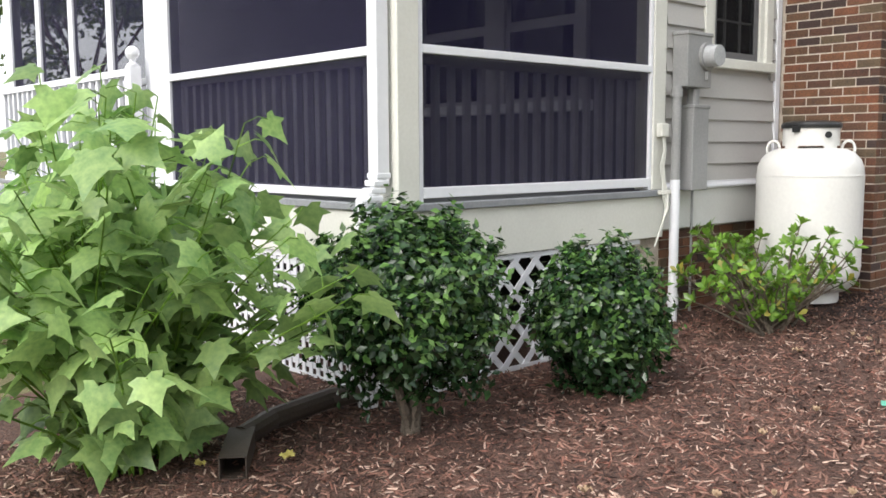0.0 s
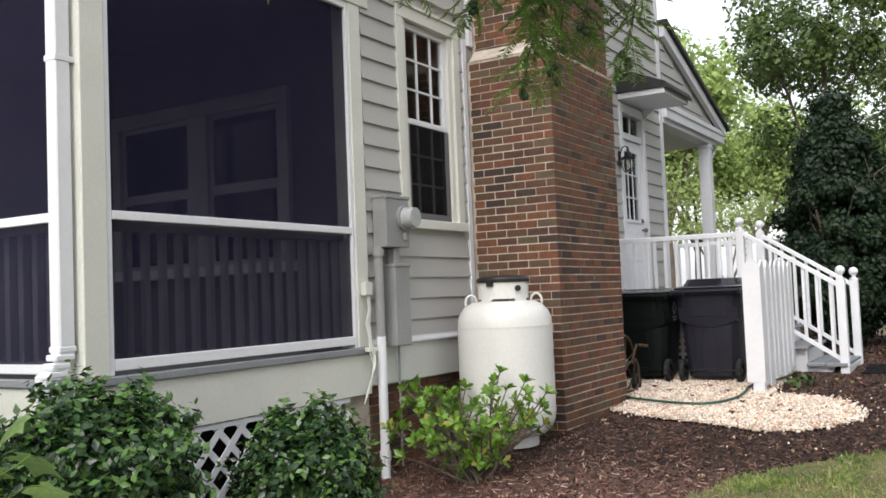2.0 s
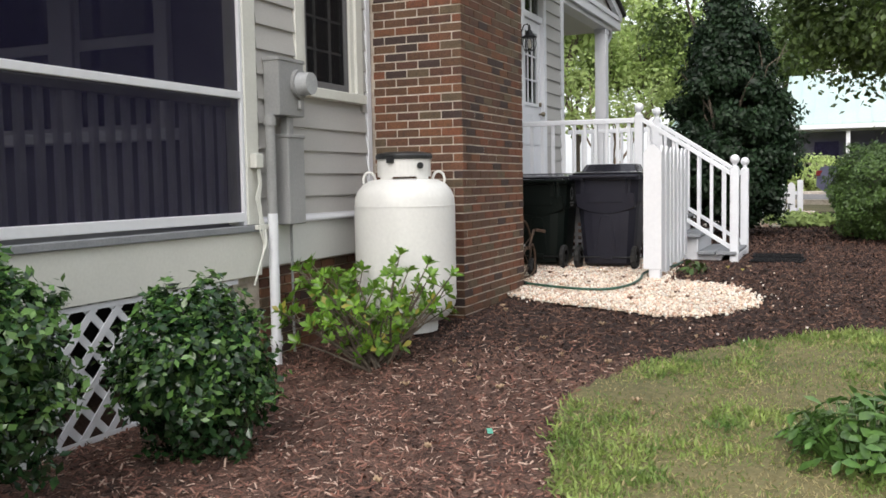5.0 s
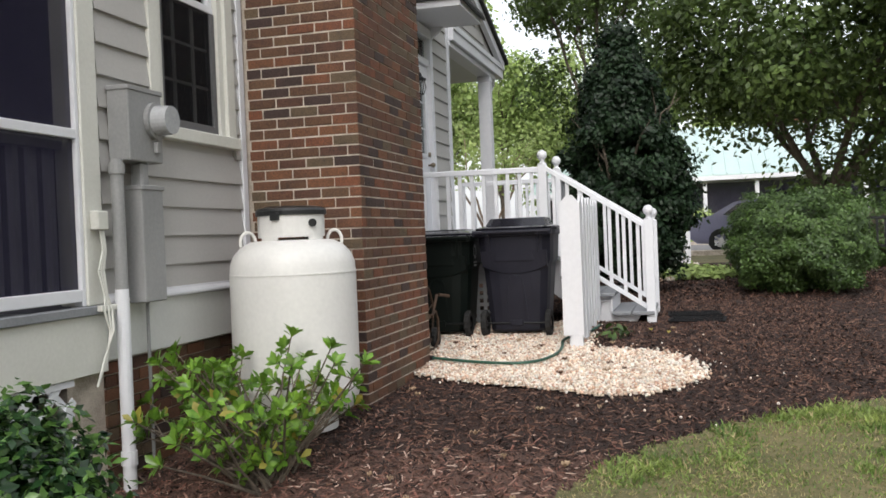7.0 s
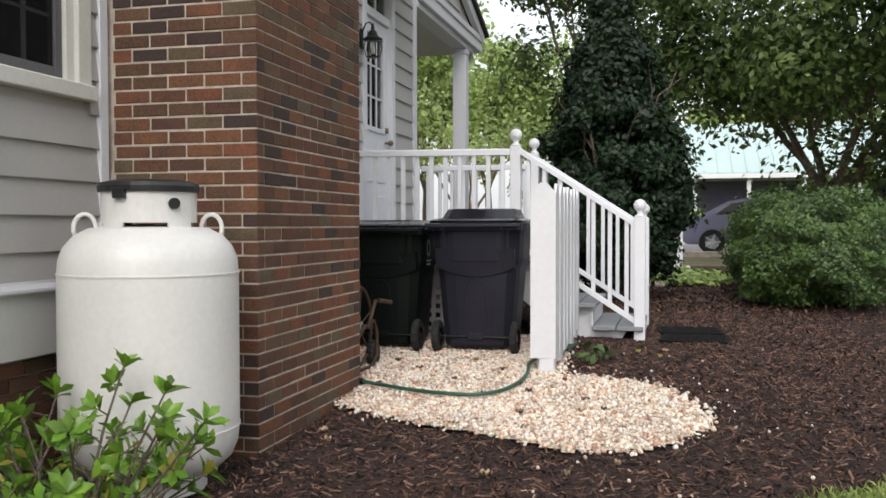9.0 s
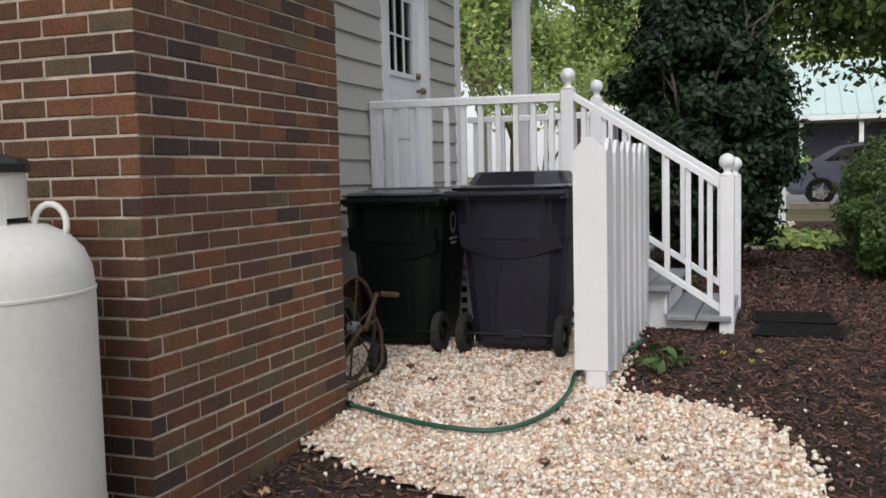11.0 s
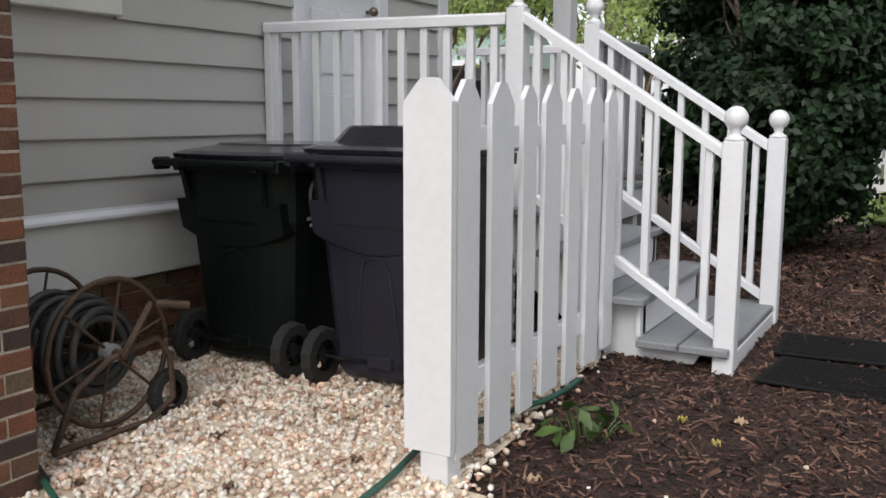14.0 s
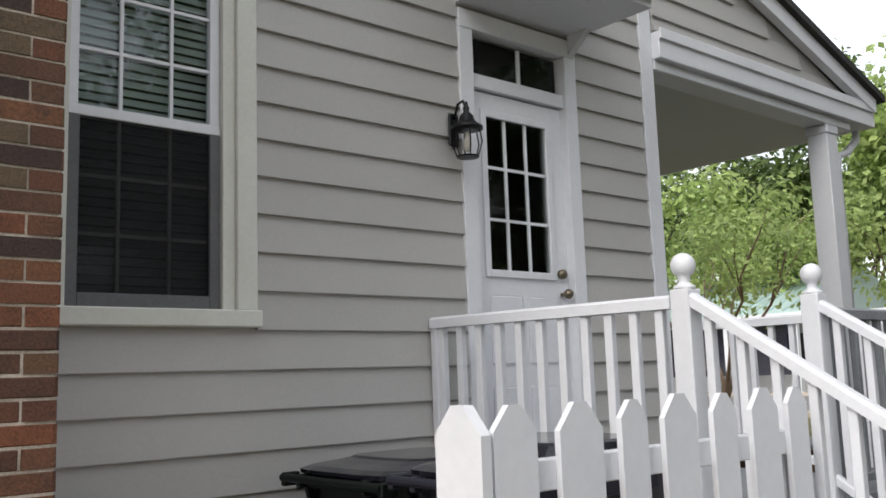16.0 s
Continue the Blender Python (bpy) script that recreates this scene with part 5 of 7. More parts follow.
# ---- hose reel behind the chimney ----
reel = thing("hose_reel", (9.13, 3.22, gz(9.1) + 0.02), "rusty brown hose reel cart wound with dark hose", "hose reel")
RC = 0.31
for yy in (-0.20, 0.20):
    bm = bmesh.new()
    tube(bm, [(0.27 * math.cos(q), yy, RC + 0.27 * math.sin(q)) for q in np.linspace(0, 2 * math.pi, 33)], 0.011, 8)
    reel_rim = part("reel_wheel", bm, RUST, reel, smooth=True)
    for k in range(6):
        q = k * math.pi / 3 + 0.3
        bm = bmesh.new()
        tube(bm, [(0.03 * math.cos(q), yy, RC + 0.03 * math.sin(q)), (0.265 * math.cos(q), yy, RC + 0.265 * math.sin(q))], 0.006, 6)
        part("spoke", bm, RUST, reel_rim)
    bm = bmesh.new()
    tube(bm, [(0, yy - 0.025, RC), (0, yy + 0.025, RC)], 0.034, 12)
    part("hub", bm, BOXGREY, reel_rim, "pale worn hub")
for j in range(6):
    bm = bmesh.new()
    rr = 0.15 + 0.018 * ((j * 7) % 3)
    tube(bm, [(rr * math.cos(q), -0.16 + j * 0.055 + 0.02 * math.sin(q * 1.5), RC + rr * math.sin(q)) for q in np.linspace(0, 2 * math.pi, 29)], 0.016, 8)
    tube(bm, [((rr - 0.03) * math.cos(q), -0.14 + j * 0.055, RC + (rr - 0.03) * math.sin(q)) for q in np.linspace(0, 2 * math.pi, 29)], 0.016, 8)
    part("hose_coil", bm, DARKHOSE, reel, smooth=True)
bm = bmesh.new()
tube(bm, [(0, -0.28, RC), (0, 0.26, RC)], 0.016, 10)
tube(bm, [(0, -0.27, RC), (0.13, -0.28, RC + 0.17)], 0.013, 8)
tube(bm, [(0.13, -0.30, RC + 0.17), (0.24, -0.36, RC + 0.15)], 0.015, 8)
part("crank", bm, RUST, reel)
for yy in (-0.25, 0.25):
    bm = bmesh.new()
    tube(bm, [(-0.30, yy, 0.03), (-0.20, yy, 0.22), (-0.05, yy, RC - 0.01), (0.18, yy, RC + 0.02), (0.24, yy, RC - 0.06), (0.25, yy, 0.08), (0.12, yy, 0.02), (-0.30, yy, 0.03)], 0.013, 8)
    part("frame", bm, RUST, reel, smooth=True)
    part("cart_wheel", wheel(bmesh.new(), 0.25, yy + 0.03, 0.095, 0.095, 0.05), TYRE, reel)
bm = bmesh.new()
tube(bm, [(0.02, 0.34, 0.35), (-0.02, 0.34, 0.80), (-0.06, 0.34, 0.88), (-0.14, 0.34, 0.92), (-0.38, 0.34, 0.92), (-0.44, 0.34, 0.88), (-0.46, 0.34, 0.10)], 0.014, 10)
part("push_handle", bm, RUST, reel, smooth=True)
basket = thing("wire_basket", (9.13, 3.22, gz(9.1) + 0.02), "black wire basket hung on the hose reel handle", "basket")
for k in range(9):
    bm = bmesh.new()
    xk = -0.42 + k * 0.05
    tube(bm, [(xk, 0.25, 0.56), (xk, 0.25, 0.44), (xk, 0.42, 0.44), (xk, 0.42, 0.56)], 0.003, 5)
    part("upright_wire", bm, IRON, basket)
for zz in (0.44, 0.50, 0.56):
    bm = bmesh.new()
    tube(bm, [(-0.43, 0.25, zz), (-0.01, 0.25, zz), (-0.01, 0.42, zz), (-0.43, 0.42, zz), (-0.43, 0.25, zz)], 0.004, 5)
    part("hoop_wire", bm, IRON, basket)

# ---- hose on the pebbles ----
hose = thing("garden_hose", (0, 0, 0), "green garden hose lying in a curve on the pebbles", "hose")
hp = [(8.75, 2.97), (8.66, 2.78), (8.55, 2.55), (8.47, 2.3), (8.45, 2.07), (8.55, 1.95), (8.75, 1.87), (9.0, 1.845), (9.25, 1.86), (9.45, 1.90), (9.75, 1.84), (10.1, 1.67), (10.45, 1.66)]
hh = []
for (xa, ya), (xb, yb) in zip(hp, hp[1:]):
    for s in (0, 0.25, 0.5, 0.75):
        hh.append((xa + (xb - xa) * s, ya + (yb - ya) * s, gz(xa + (xb - xa) * s) + 0.055))
for _ in range(3):
    hh = [hh[0]] + [tuple((a + 2 * b + c) / 4 for a, b, c in zip(*t3)) for t3 in zip(hh, hh[1:], hh[2:])] + [hh[-1]]
bm = bmesh.new()
tube(bm, hh, 0.0115, 8)
part("tube", bm, HOSE, hose, smooth=True)
bm = bmesh.new()
tube(bm, hh[:2] + [hh[3]], 0.019, 8)
part("coupling", bm, BLACKPLASTIC, hose)

# ---- drain pipe on the mulch ----
drain = thing("drain_pipe", (0, 0, 0), "brown plastic drain pipe lying on the mulch", "drain pipe")


def square_pipe(bm, a, b, w, h, wall=0.006):
    d = (Vector(b) - Vector(a)).normalized()
    s = d.cross(Vector((0, 0, 1))).normalized()
    u = s.cross(d)
    rings_ = []
    for p in (a, b):
        for k in (1.0, 1.0 - 2 * wall / w):
            rings_.append([bm.verts.new(Vector(p) + s * w / 2 * k * i + u * h / 2 * k * j) for i, j in ((-1, -1), (1, -1), (1, 1), (-1, 1))])
    o0, i0, o1, i1 = rings_
    for k in range(4):
        m = (k + 1) % 4
        for f in ((o0[k], o0[m], o1[m], o1[k]), (i0[m], i0[k], i1[k], i1[m]), (o0[m], o0[k], i0[k], i0[m]), (o1[k], o1[m], i1[m], i1[k])):
            bm.faces.new(f)


bm = bmesh.new()
square_pipe(bm, (1.98, 3.28, gz(2) + 0.07), (2.22, 3.62, gz(2) + 0.075), 0.12, 0.10)
part("outlet", bm, BROWNPIPE, drain)
bm = bmesh.new()
tube(bm, [(2.20, 3.60, gz(2) + 0.08), (2.45, 3.74, gz(2.4) + 0.075), (2.85, 3.82, gz(2.8) + 0.075), (3.06, 3.76, gz(3) + 0.085)], 0.055, 12)
part("corrugated_pipe", bm, BROWNPIPE, drain)

# ---- mats, litter and fallen leaves ----
for (mx, my, mr, l2) in ((10.99, 0.76, -5, 0.235), (11.49, 0.79, 3, 0.225)):
    mat_ = thing("door_mat", (mx, my, gz(mx) + 0.014), "black rubber mat lying on the mulch by the steps", "mat", "rubber mats", mr)
    bm = boxes((-l2, l2, -0.27, 0.27, 0, 0.012), bev=0.004)
    part("sheet", bm, MATRUBBER, mat_)
    bm = bmesh.new()
    for k in range(12):
        box(bm, -l2 + 0.03 + k * (2 * l2 - 0.08) / 11, -l2 + 0.045 + k * (2 * l2 - 0.08) / 11, -0.24, 0.24, 0.0125, 0.018)
    part("ribs", bm, MATRUBBER, mat_)
scrap = thing("plastic_scrap", (4.79, 1.72, gz(4.79) + 0.03), "mint green plastic scrap on the mulch", "litter", rz=25)
part("sheet", boxes((-0.045, 0.045, -0.014, 0.014, 0, 0.004), bev=0.001), MINT, scrap)
rng = random.Random(7)


def fallen_leaf(x, y, size, mat, label):
    lf = thing("fallen_leaf", (x, y, gz(x) + 0.035), label, "leaf", "fallen leaves", rng.uniform(0, 360))
    bm = bmesh.new()
    n = 10
    mid = [bm.verts.new((0, (k / n - 0.5) * size, 0.012 * math.sin(k))) for k in range(n + 1)]
    for sgn in (-1, 1):
        edge = [bm.verts.new((sgn * size * 0.33 * math.sin(math.pi * (k + 0.15) / (n + 0.3)) * (1 + 0.2 * math.sin(k * 2.3)), (k / n - 0.5) * size, 0.010 + 0.008 * math.sin(k * 1.7))) for k in range(n + 1)]
        for k in range(n):
            bm.faces.new((mid[k], mid[k + 1], edge[k + 1], edge[k]) if sgn < 0 else (mid[k], edge[k], edge[k + 1], mid[k + 1]))
    part("blade", bm, mat, lf)


for x, y in ((1.30, 3.02), (1.18, 3.30), (2.28, 3.32), (1.95, 3.52), (9.98, 1.02), (10.15, 1.18)):
    fallen_leaf(x, y, rng.uniform(0.07, 0.13) * (0.5 if x > 9 else 1.0), YELLOWLEAF, "fallen yellow leaf on the mulch")
for k in range(34):
    fallen_leaf(rng.uniform(2.6, 10.4), rng.uniform(0.9, 2.7), rng.uniform(0.03, 0.075), DRYLEAF, "dry tan leaf on the mulch")
for x, y in ((8.95, 2.30), (9.25, 2.62), (8.88, 1.86), (8.72, 1.78), (8.60, 2.05), (9.30, 2.05), (8.55, 1.42), (8.35, 1.30), (9.05, 1.60), (9.42, 1.80), (8.75, 2.75), (9.0, 3.1), (8.2, 1.75), (9.5, 2.85)):
    fallen_leaf(x, y, rng.uniform(0.04, 0.075), BROWNLEAF, "dry brown leaf on the white pebbles")


# ---- shrubs and trees ----
def leaf_mesh(name, rs, pts, up, size, mat, tilt=0.5, shape=LEAF, spread=0.3):
    """Many leaves at pts; up: the way their faces look."""
    pts = np.asarray(pts)
    n = len(pts)
    m = turns(rs, n, up, tilt) * (size * rs.uniform(1 - spread, 1 + spread, n))[:, None, None]
    return scatter(name, shape[0], shape[1], m, pts, mat)


def shell(rs, n, centre, radii, inner=0.55, lump=0.16, power=2.0, seed=0.0):
    """Points in the outer part of a lumpy ellipsoid, and the outward ways."""
    d = rs.normal(size=(n, 3))
    d /= np.linalg.norm(d, axis=1, keepdims=True)
    if power > 2:
        d2 = d / (np.abs(d) ** power).sum(axis=1, keepdims=True) ** (1 / power)
    else:
        d2 = d
    w = np.array([1 + lump * noise.noise((v[0] * 2.6 + seed, v[1] * 2.6, v[2] * 2.6)) + lump * 0.7 * noise.noise((v[0] * 6 + seed, v[1] * 6, v[2] * 6)) for v in d])
    r = 1 - (1 - inner) * rs.uniform(0, 1, n) ** 1.6
    return np.array(centre) + d2 * (w * r)[:, None] * np.array(radii), d


def mesh_part(name, me, parent, label=""):
    ob = new(name, me)
    ob.parent = parent
    if label:
        ob["label"] = label
    return ob


def limbs(bm, rng_, base, height, spread, r, count, rise=0.6, seg=7, fork=2):
    """A bundle of tapering, bending limbs that fork; returns the tips."""
    tips = []
    for k in range(count):
        a = 2 * math.pi * (k + rng_.uniform(-0.3, 0.3)) / count
        lean = spread * rng_.uniform(0.5, 1.0)
        p, pts = Vector(base), []
        for s in np.linspace(0, 1, 6):
            bend = s ** 1.3
            pts.append(p + Vector((math.cos(a) * lean * bend + rng_.uniform(-0.03, 0.03) * height * s, math.sin(a) * lean * bend + rng_.uniform(-0.03, 0.03) * height * s, height * rise * s * rng_.uniform(0.97, 1.03))))
        tube(bm, pts, r, seg, r * 0.4)
        for _ in range(fork):
            q = pts[rng_.choice((3, 4, 5))]
            b = a + rng_.uniform(-1.2, 1.2)
            e = q + Vector((math.cos(b) * lean * 0.7, math.sin(b) * lean * 0.7, height * (1 - rise) * rng_.uniform(0.6, 1.0)))
            m = (q + e) / 2 + Vector((rng_.uniform(-0.05, 0.05), rng_.uniform(-0.05, 0.05), 0.03)) * height
            tube(bm, [q, m, e], r * 0.45, 6, r * 0.12)
            tips.append(e)
        tips.append(pts[-1])
    return tips


def round_bush(at, r, half_h, zc, n, label, seed):
    rs, rg = np.random.default_rng(seed), random.Random(seed)
    bush = thing("round_bush", at, label, "bush", "clipped round bushes")
    bm = bmesh.new()
    tips = limbs(bm, rg, (0, 0, -0.03), zc - at[2] + half_h * 0.5, r * 0.6, 0.028, 5, 0.75, 7, 2)
    tube(bm, [(0.0, 0.0, -0.04), (0.02, 0.01, 0.10), (0.03, 0.0, 0.22)], 0.055, 9, 0.04)
    part("trunk", bm, BARK, bush)
    c = (0, 0, zc - at[2])
    p, d = shell(rs, n, c, (r, r, half_h), 0.5, 0.42, seed=seed)
    keep = p[:, 2] > 0.02
    mesh_part("crown", leaf_mesh("crown", rs, p[keep], d[keep] + np.array([0, 0, 0.5]), 0.052, BOXLEAF, 0.6), bush)
    p, d = shell(rs, n // 3, c, (r * 1.05, r * 1.05, half_h * 1.05), 0.84, 0.44, seed=seed)
    keep = (d[:, 2] > -0.35) & (p[:, 2] > 0.05)
    mesh_part("young_leaves", leaf_mesh("young_leaves", rs, p[keep], d[keep] * 0.6 + np.array([0, 0, 0.7]), 0.047, BOXTIP, 0.65), bush, "fresh leaf tips, lightened for the highlights on the leaves")
    core = bmesh.new()
    bmesh.ops.create_icosphere(core, subdivisions=3, radius=1, matrix=Matrix.Translation(c) @ Matrix.Diagonal((r * 0.5, r * 0.5, half_h * 0.5, 1)))
    for v in core.verts:
        v.co += (v.co - Vector(c)) * 0.35 * noise.noise(v.co * 7)
    part("inner_branchwork", core, BARK, bush)
    return bush


round_bush((2.92, 3.22, gz(2.92)), 0.45, 0.42, 0.26, 13000, "dark green clipped round bush on a short trunk", 11)
round_bush((4.14, 3.02, gz(4.14)), 0.355, 0.41, 0.05, 8500, "smaller dark green clipped bush in the mulch", 12)

# light green shrub before the tank
OBLONG = ([(0, 0, 0), (0.15, 0.3, 0.05), (0.24, 0.66, 0.04), (0, 1, -0.06), (-0.24, 0.66, 0.04), (-0.15, 0.3, 0.05), (0, 0.5, 0)], [(0, 1, 6), (1, 2, 6), (2, 3, 6), (3, 4, 6), (4, 5, 6), (5, 0, 6)])
rs, rg = np.random.default_rng(21), random.Random(21)
shrub = thing("light_green_shrub", (5.83, 2.93, gz(5.8)), "loose light green shrub with some yellow leaves", "shrub")
bm = bmesh.new()
spots, ways = [], []
frames_, sizes = [], []


def rosette(q, axis, count, big):
    """A whorl of leaves round a twig's end, opening outward and up."""
    side = axis.orthogonal().normalized()
    up_ = axis.cross(side)
    turn = rg.uniform(0, 6.28)
    for c in range(count):
        b = turn + 2.4 * c
        out_ = side * math.cos(b) + up_ * math.sin(b)
        yv = (out_ * rg.uniform(0.6, 1.0) + axis * rg.uniform(0.15, 0.85) + Vector((0, 0, 0.15))).normalized()
        zv = (axis - yv * axis.dot(yv) + Vector((rg.gauss(0, 0.15), rg.gauss(0, 0.15), 0.2))).normalized()
        zv = (zv - yv * zv.dot(yv)).normalized()
        xv = yv.cross(zv)
        spots.append(q - axis * rg.uniform(0, 0.035))
        frames_.append([[xv[i_], yv[i_], zv[i_]] for i_ in range(3)])
        sizes.append(big * rg.uniform(0.7, 1.15))


for k in range(56):
    a, lean = rg.uniform(0, 2 * math.pi), 0.74 * math.sqrt(rg.uniform(0.02, 1.0))
    h = rg.uniform(0.34, 0.84) * (1.04 - 0.34 * lean)
    root = Vector((rg.uniform(-0.14, 0.14), rg.uniform(-0.10, 0.10), -0.02))
    pts = [root]
    for f_ in (0.35, 0.7, 1.0):
        pts.append(root + Vector((math.cos(a) * lean * f_ ** 1.2 + rg.uniform(-0.04, 0.04), math.sin(a) * lean * 0.85 * f_ ** 1.2 + rg.uniform(-0.04, 0.04), h * f_)))
    tube(bm, pts, 0.009, 5, 0.0035)
    rosette(pts[3], (pts[3] - pts[2]).normalized(), 9, 0.078)
    for f_ in (0.30, 0.45, 0.6, 0.72, 0.84):
        if rg.random() < 0.58:
            i = min(2, int(f_ * 3 - 0.01))
            q = pts[i].lerp(pts[i + 1], f_ * 3 - i)
            w = Vector((rg.gauss(0, 1), rg.gauss(0, 1), rg.uniform(0.3, 1.0))).normalized()
            e = q + w * rg.uniform(0.06, 0.14)
            tube(bm, [q, e], 0.004, 4, 0.002)
            rosette(e, w, 7, 0.068)
part("branchwork", bm, BARK, shrub)
spots, frames_, sizes = np.array(spots), np.array(frames_), np.array(sizes)
yel = (rs.uniform(0, 1, len(spots)) < 0.10) & (spots[:, 2] < 0.5)
mesh_part("leaves", scatter("leaves", OBLONG[0], OBLONG[1], (frames_ * sizes[:, None, None])[~yel], spots[~yel], SHRUBLEAF), shrub)
mesh_part("yellow_leaves", scatter("yellow_leaves", OBLONG[0], OBLONG[1], (frames_ * sizes[:, None, None])[yel], spots[yel], SHRUBYELLOW), shrub, "yellowed leaves")

# tall plant with large lobed leaves
lobes = [(0, -0.05), (0.16, -0.16), (0.42, -0.12), (0.33, 0.06), (0.60, 0.34), (0.34, 0.36), (0.26, 0.48), (0.16, 0.62), (0.0, 1.0)]
outline = [(x, y) for x, y in lobes] + [(-x, y) for x, y in lobes[-2:0:-1]]
LOBED = ([(0, 0.2, 0.0)] + [(x, y, -0.22 * abs(x) - 0.12 * max(0, y) ** 2) for x, y in outline], [(0, i + 1, (i + 1) % len(outline) + 1) for i in range(len(outline))])
rs, rg = np.random.default_rng(31), random.Random(31)
lob = thing("lobed_leaf_plant", (1.82, 3.88, gz(1.8)), "tall leafy plant with large light green lobed leaves", "plant")
bm = bmesh.new()
spots, ways = [], []
for k in range(104):
    a = rg.uniform(0, 2 * math.pi)
    lean, h = rg.uniform(0.15, 1.08) * (1.02 + 0.12 * math.cos(a + 0.2)), rg.uniform(1.15, 2.12)
    h *= 1.0 - 0.56 * max(0, lean - 0.3)
    root = Vector((rg.uniform(-0.25, 0.2), rg.uniform(-0.2, 0.25), -0.02))
    pts = [root + Vector((math.cos(a) * lean * s ** 1.5, math.sin(a) * lean * s ** 1.5, h * (s - 0.12 * s * s))) for s in np.linspace(0, 1, 6)]
    tube(bm, pts, 0.009, 6, 0.003)
    for s in np.linspace(0.12, 1.0, 13):
        i = min(4, int(s * 5 - 0.001))
        q = pts[i].lerp(pts[i + 1], s * 5 - i)
        b = rg.uniform(0, 2 * math.pi)
        o = Vector((math.cos(b), math.sin(b), 0.15)) * rg.uniform(0.06, 0.17)
        tube(bm, [q, q + o * 0.6 + Vector((0, 0, 0.02)), q + o], 0.0028, 4, cap=False)
        spots.append(q + o)
        ways.append(Vector((o.x * 4.2, o.y * 4.2, 0.62)))
part("branchwork", bm, SHRUBLEAF, lob)
# leaves hang outward: the tip points away and down
spots, ways = np.array(spots), np.array(ways)
low = spots[:, 2] > 0.15
spots, ways = spots[low], ways[low]
z = ways + rs.normal(size=ways.shape) * 0.28
z /= np.linalg.norm(z, axis=1, keepdims=True)
tipdir = np.stack([ways[:, 0], ways[:, 1], np.full(len(ways), -0.32)], axis=1) + rs.normal(size=ways.shape) * 0.35
y = tipdir - z * (tipdir * z).sum(axis=1, keepdims=True)
y /= np.linalg.norm(y, axis=1, keepdims=True)
m = np.stack([np.cross(y, z), y, z], axis=2) * rs.uniform(0.11, 0.215, len(y))[:, None, None]
mesh_part("leaves", scatter("leaves", LOBED[0], LOBED[1], m, spots, MAPLELEAF), lob)


def big_tree(name, at, height, crown_r, n, leaf, leaf_size, label, seed, trunk_r=0.14, bark=BARK, low=0.35, clumps=22, flat=0.8, stems=4, category="tree", group=""):
    """A trunk with limbs and a crown of leaf clumps with gaps."""
    rs_, rg_ = np.random.default_rng(seed), random.Random(seed)
    tree = thing(name, at, label, category, group)
    bm_ = bmesh.new()
    h0 = height * low
    tube(bm_, [(0, 0, -0.1), (rg_.uniform(-0.1, 0.1), rg_.uniform(-0.1, 0.1), h0 * 0.5), (0, 0, h0)], trunk_r, 9, trunk_r * 0.75)
    tips = limbs(bm_, rg_, (0, 0, h0 * 0.9), height * 0.55, crown_r * 0.7, trunk_r * 0.55, stems, 0.6, 7, 3)
    part("trunk", bm_, bark, tree)
    pts, ups = [], []
    cz, hz = (h0 + height) / 2, (height - h0) / 2
    for c in range(clumps):
        if c < len(tips):
            cen = np.array(tips[c])
        else:
            d = rs_.normal(size=3)
            d /= np.linalg.norm(d)
            cen = np.array((d[0] * crown_r * 0.72, d[1] * crown_r * 0.72, cz + d[2] * hz * 0.8))
        rr = crown_r * rs_.uniform(0.22, 0.42)
        p_, d_ = shell(rs_, n // clumps, cen, (rr, rr, rr * flat), 0.2, 0.35, seed=seed + c * 3.7)
        pts.append(p_)
        ups.append(d_ + np.array([0, 0, 0.6]))
    pts, ups = np.concatenate(pts), np.concatenate(ups)
    mesh_part("crown", leaf_mesh("crown", rs_, pts, ups, leaf_size, leaf, 0.7), tree)
    return tree


# dark conical holly by the steps
rs, rg = np.random.default_rng(41), random.Random(41)
holly = thing("holly_tree", (14.45, 1.68, gz(14.4)), "dense dark green holly tree with a rounded cone shape", "tree")
bm = bmesh.new()
limbs(bm, rg, (0, 0, 0.4), 2.4, 0.7, 0.035, 7, 0.7, 6, 2)
tube(bm, [(0, 0, -0.1), (0.02, 0, 0.8), (0, 0.03, 2.0), (0, 0, 3.0)], 0.08, 9, 0.02)
part("trunk", bm, BARK, holly)
pts, ups = [], []
for c in range(230):
    zz = rg.uniform(0.25, 3.0) if c > 14 else rg.uniform(2.9, 3.55)
    rad = 0.96 * min(1.0, 0.72 + zz * 0.25, max(0.16, 1.0 - (zz - 1.55) * 0.44)) * (rg.uniform(0.72, 1.08) if c % 4 else rg.uniform(0.1, 0.7))
    a = rg.uniform(0, 2 * math.pi)
    big = rg.uniform(0.15, 0.29)
    p_, d_ = shell(rs, 330, (math.cos(a) * rad * 0.86, math.sin(a) * rad * 0.86, zz), (big, big, big * 0.8), 0.15, 0.4, seed=c * 2.1)
    pts.append(p_)
    ups.append(d_ + np.array([math.cos(a) * 0.4, math.sin(a) * 0.4, 0.5]))
pts, ups = np.concatenate(pts), np.concatenate(ups)
keep = pts[:, 2] > 0.12
mesh_part("crown", leaf_mesh("crown", rs, pts[keep], ups[keep], 0.08, HOLLYLEAF, 0.65), holly)

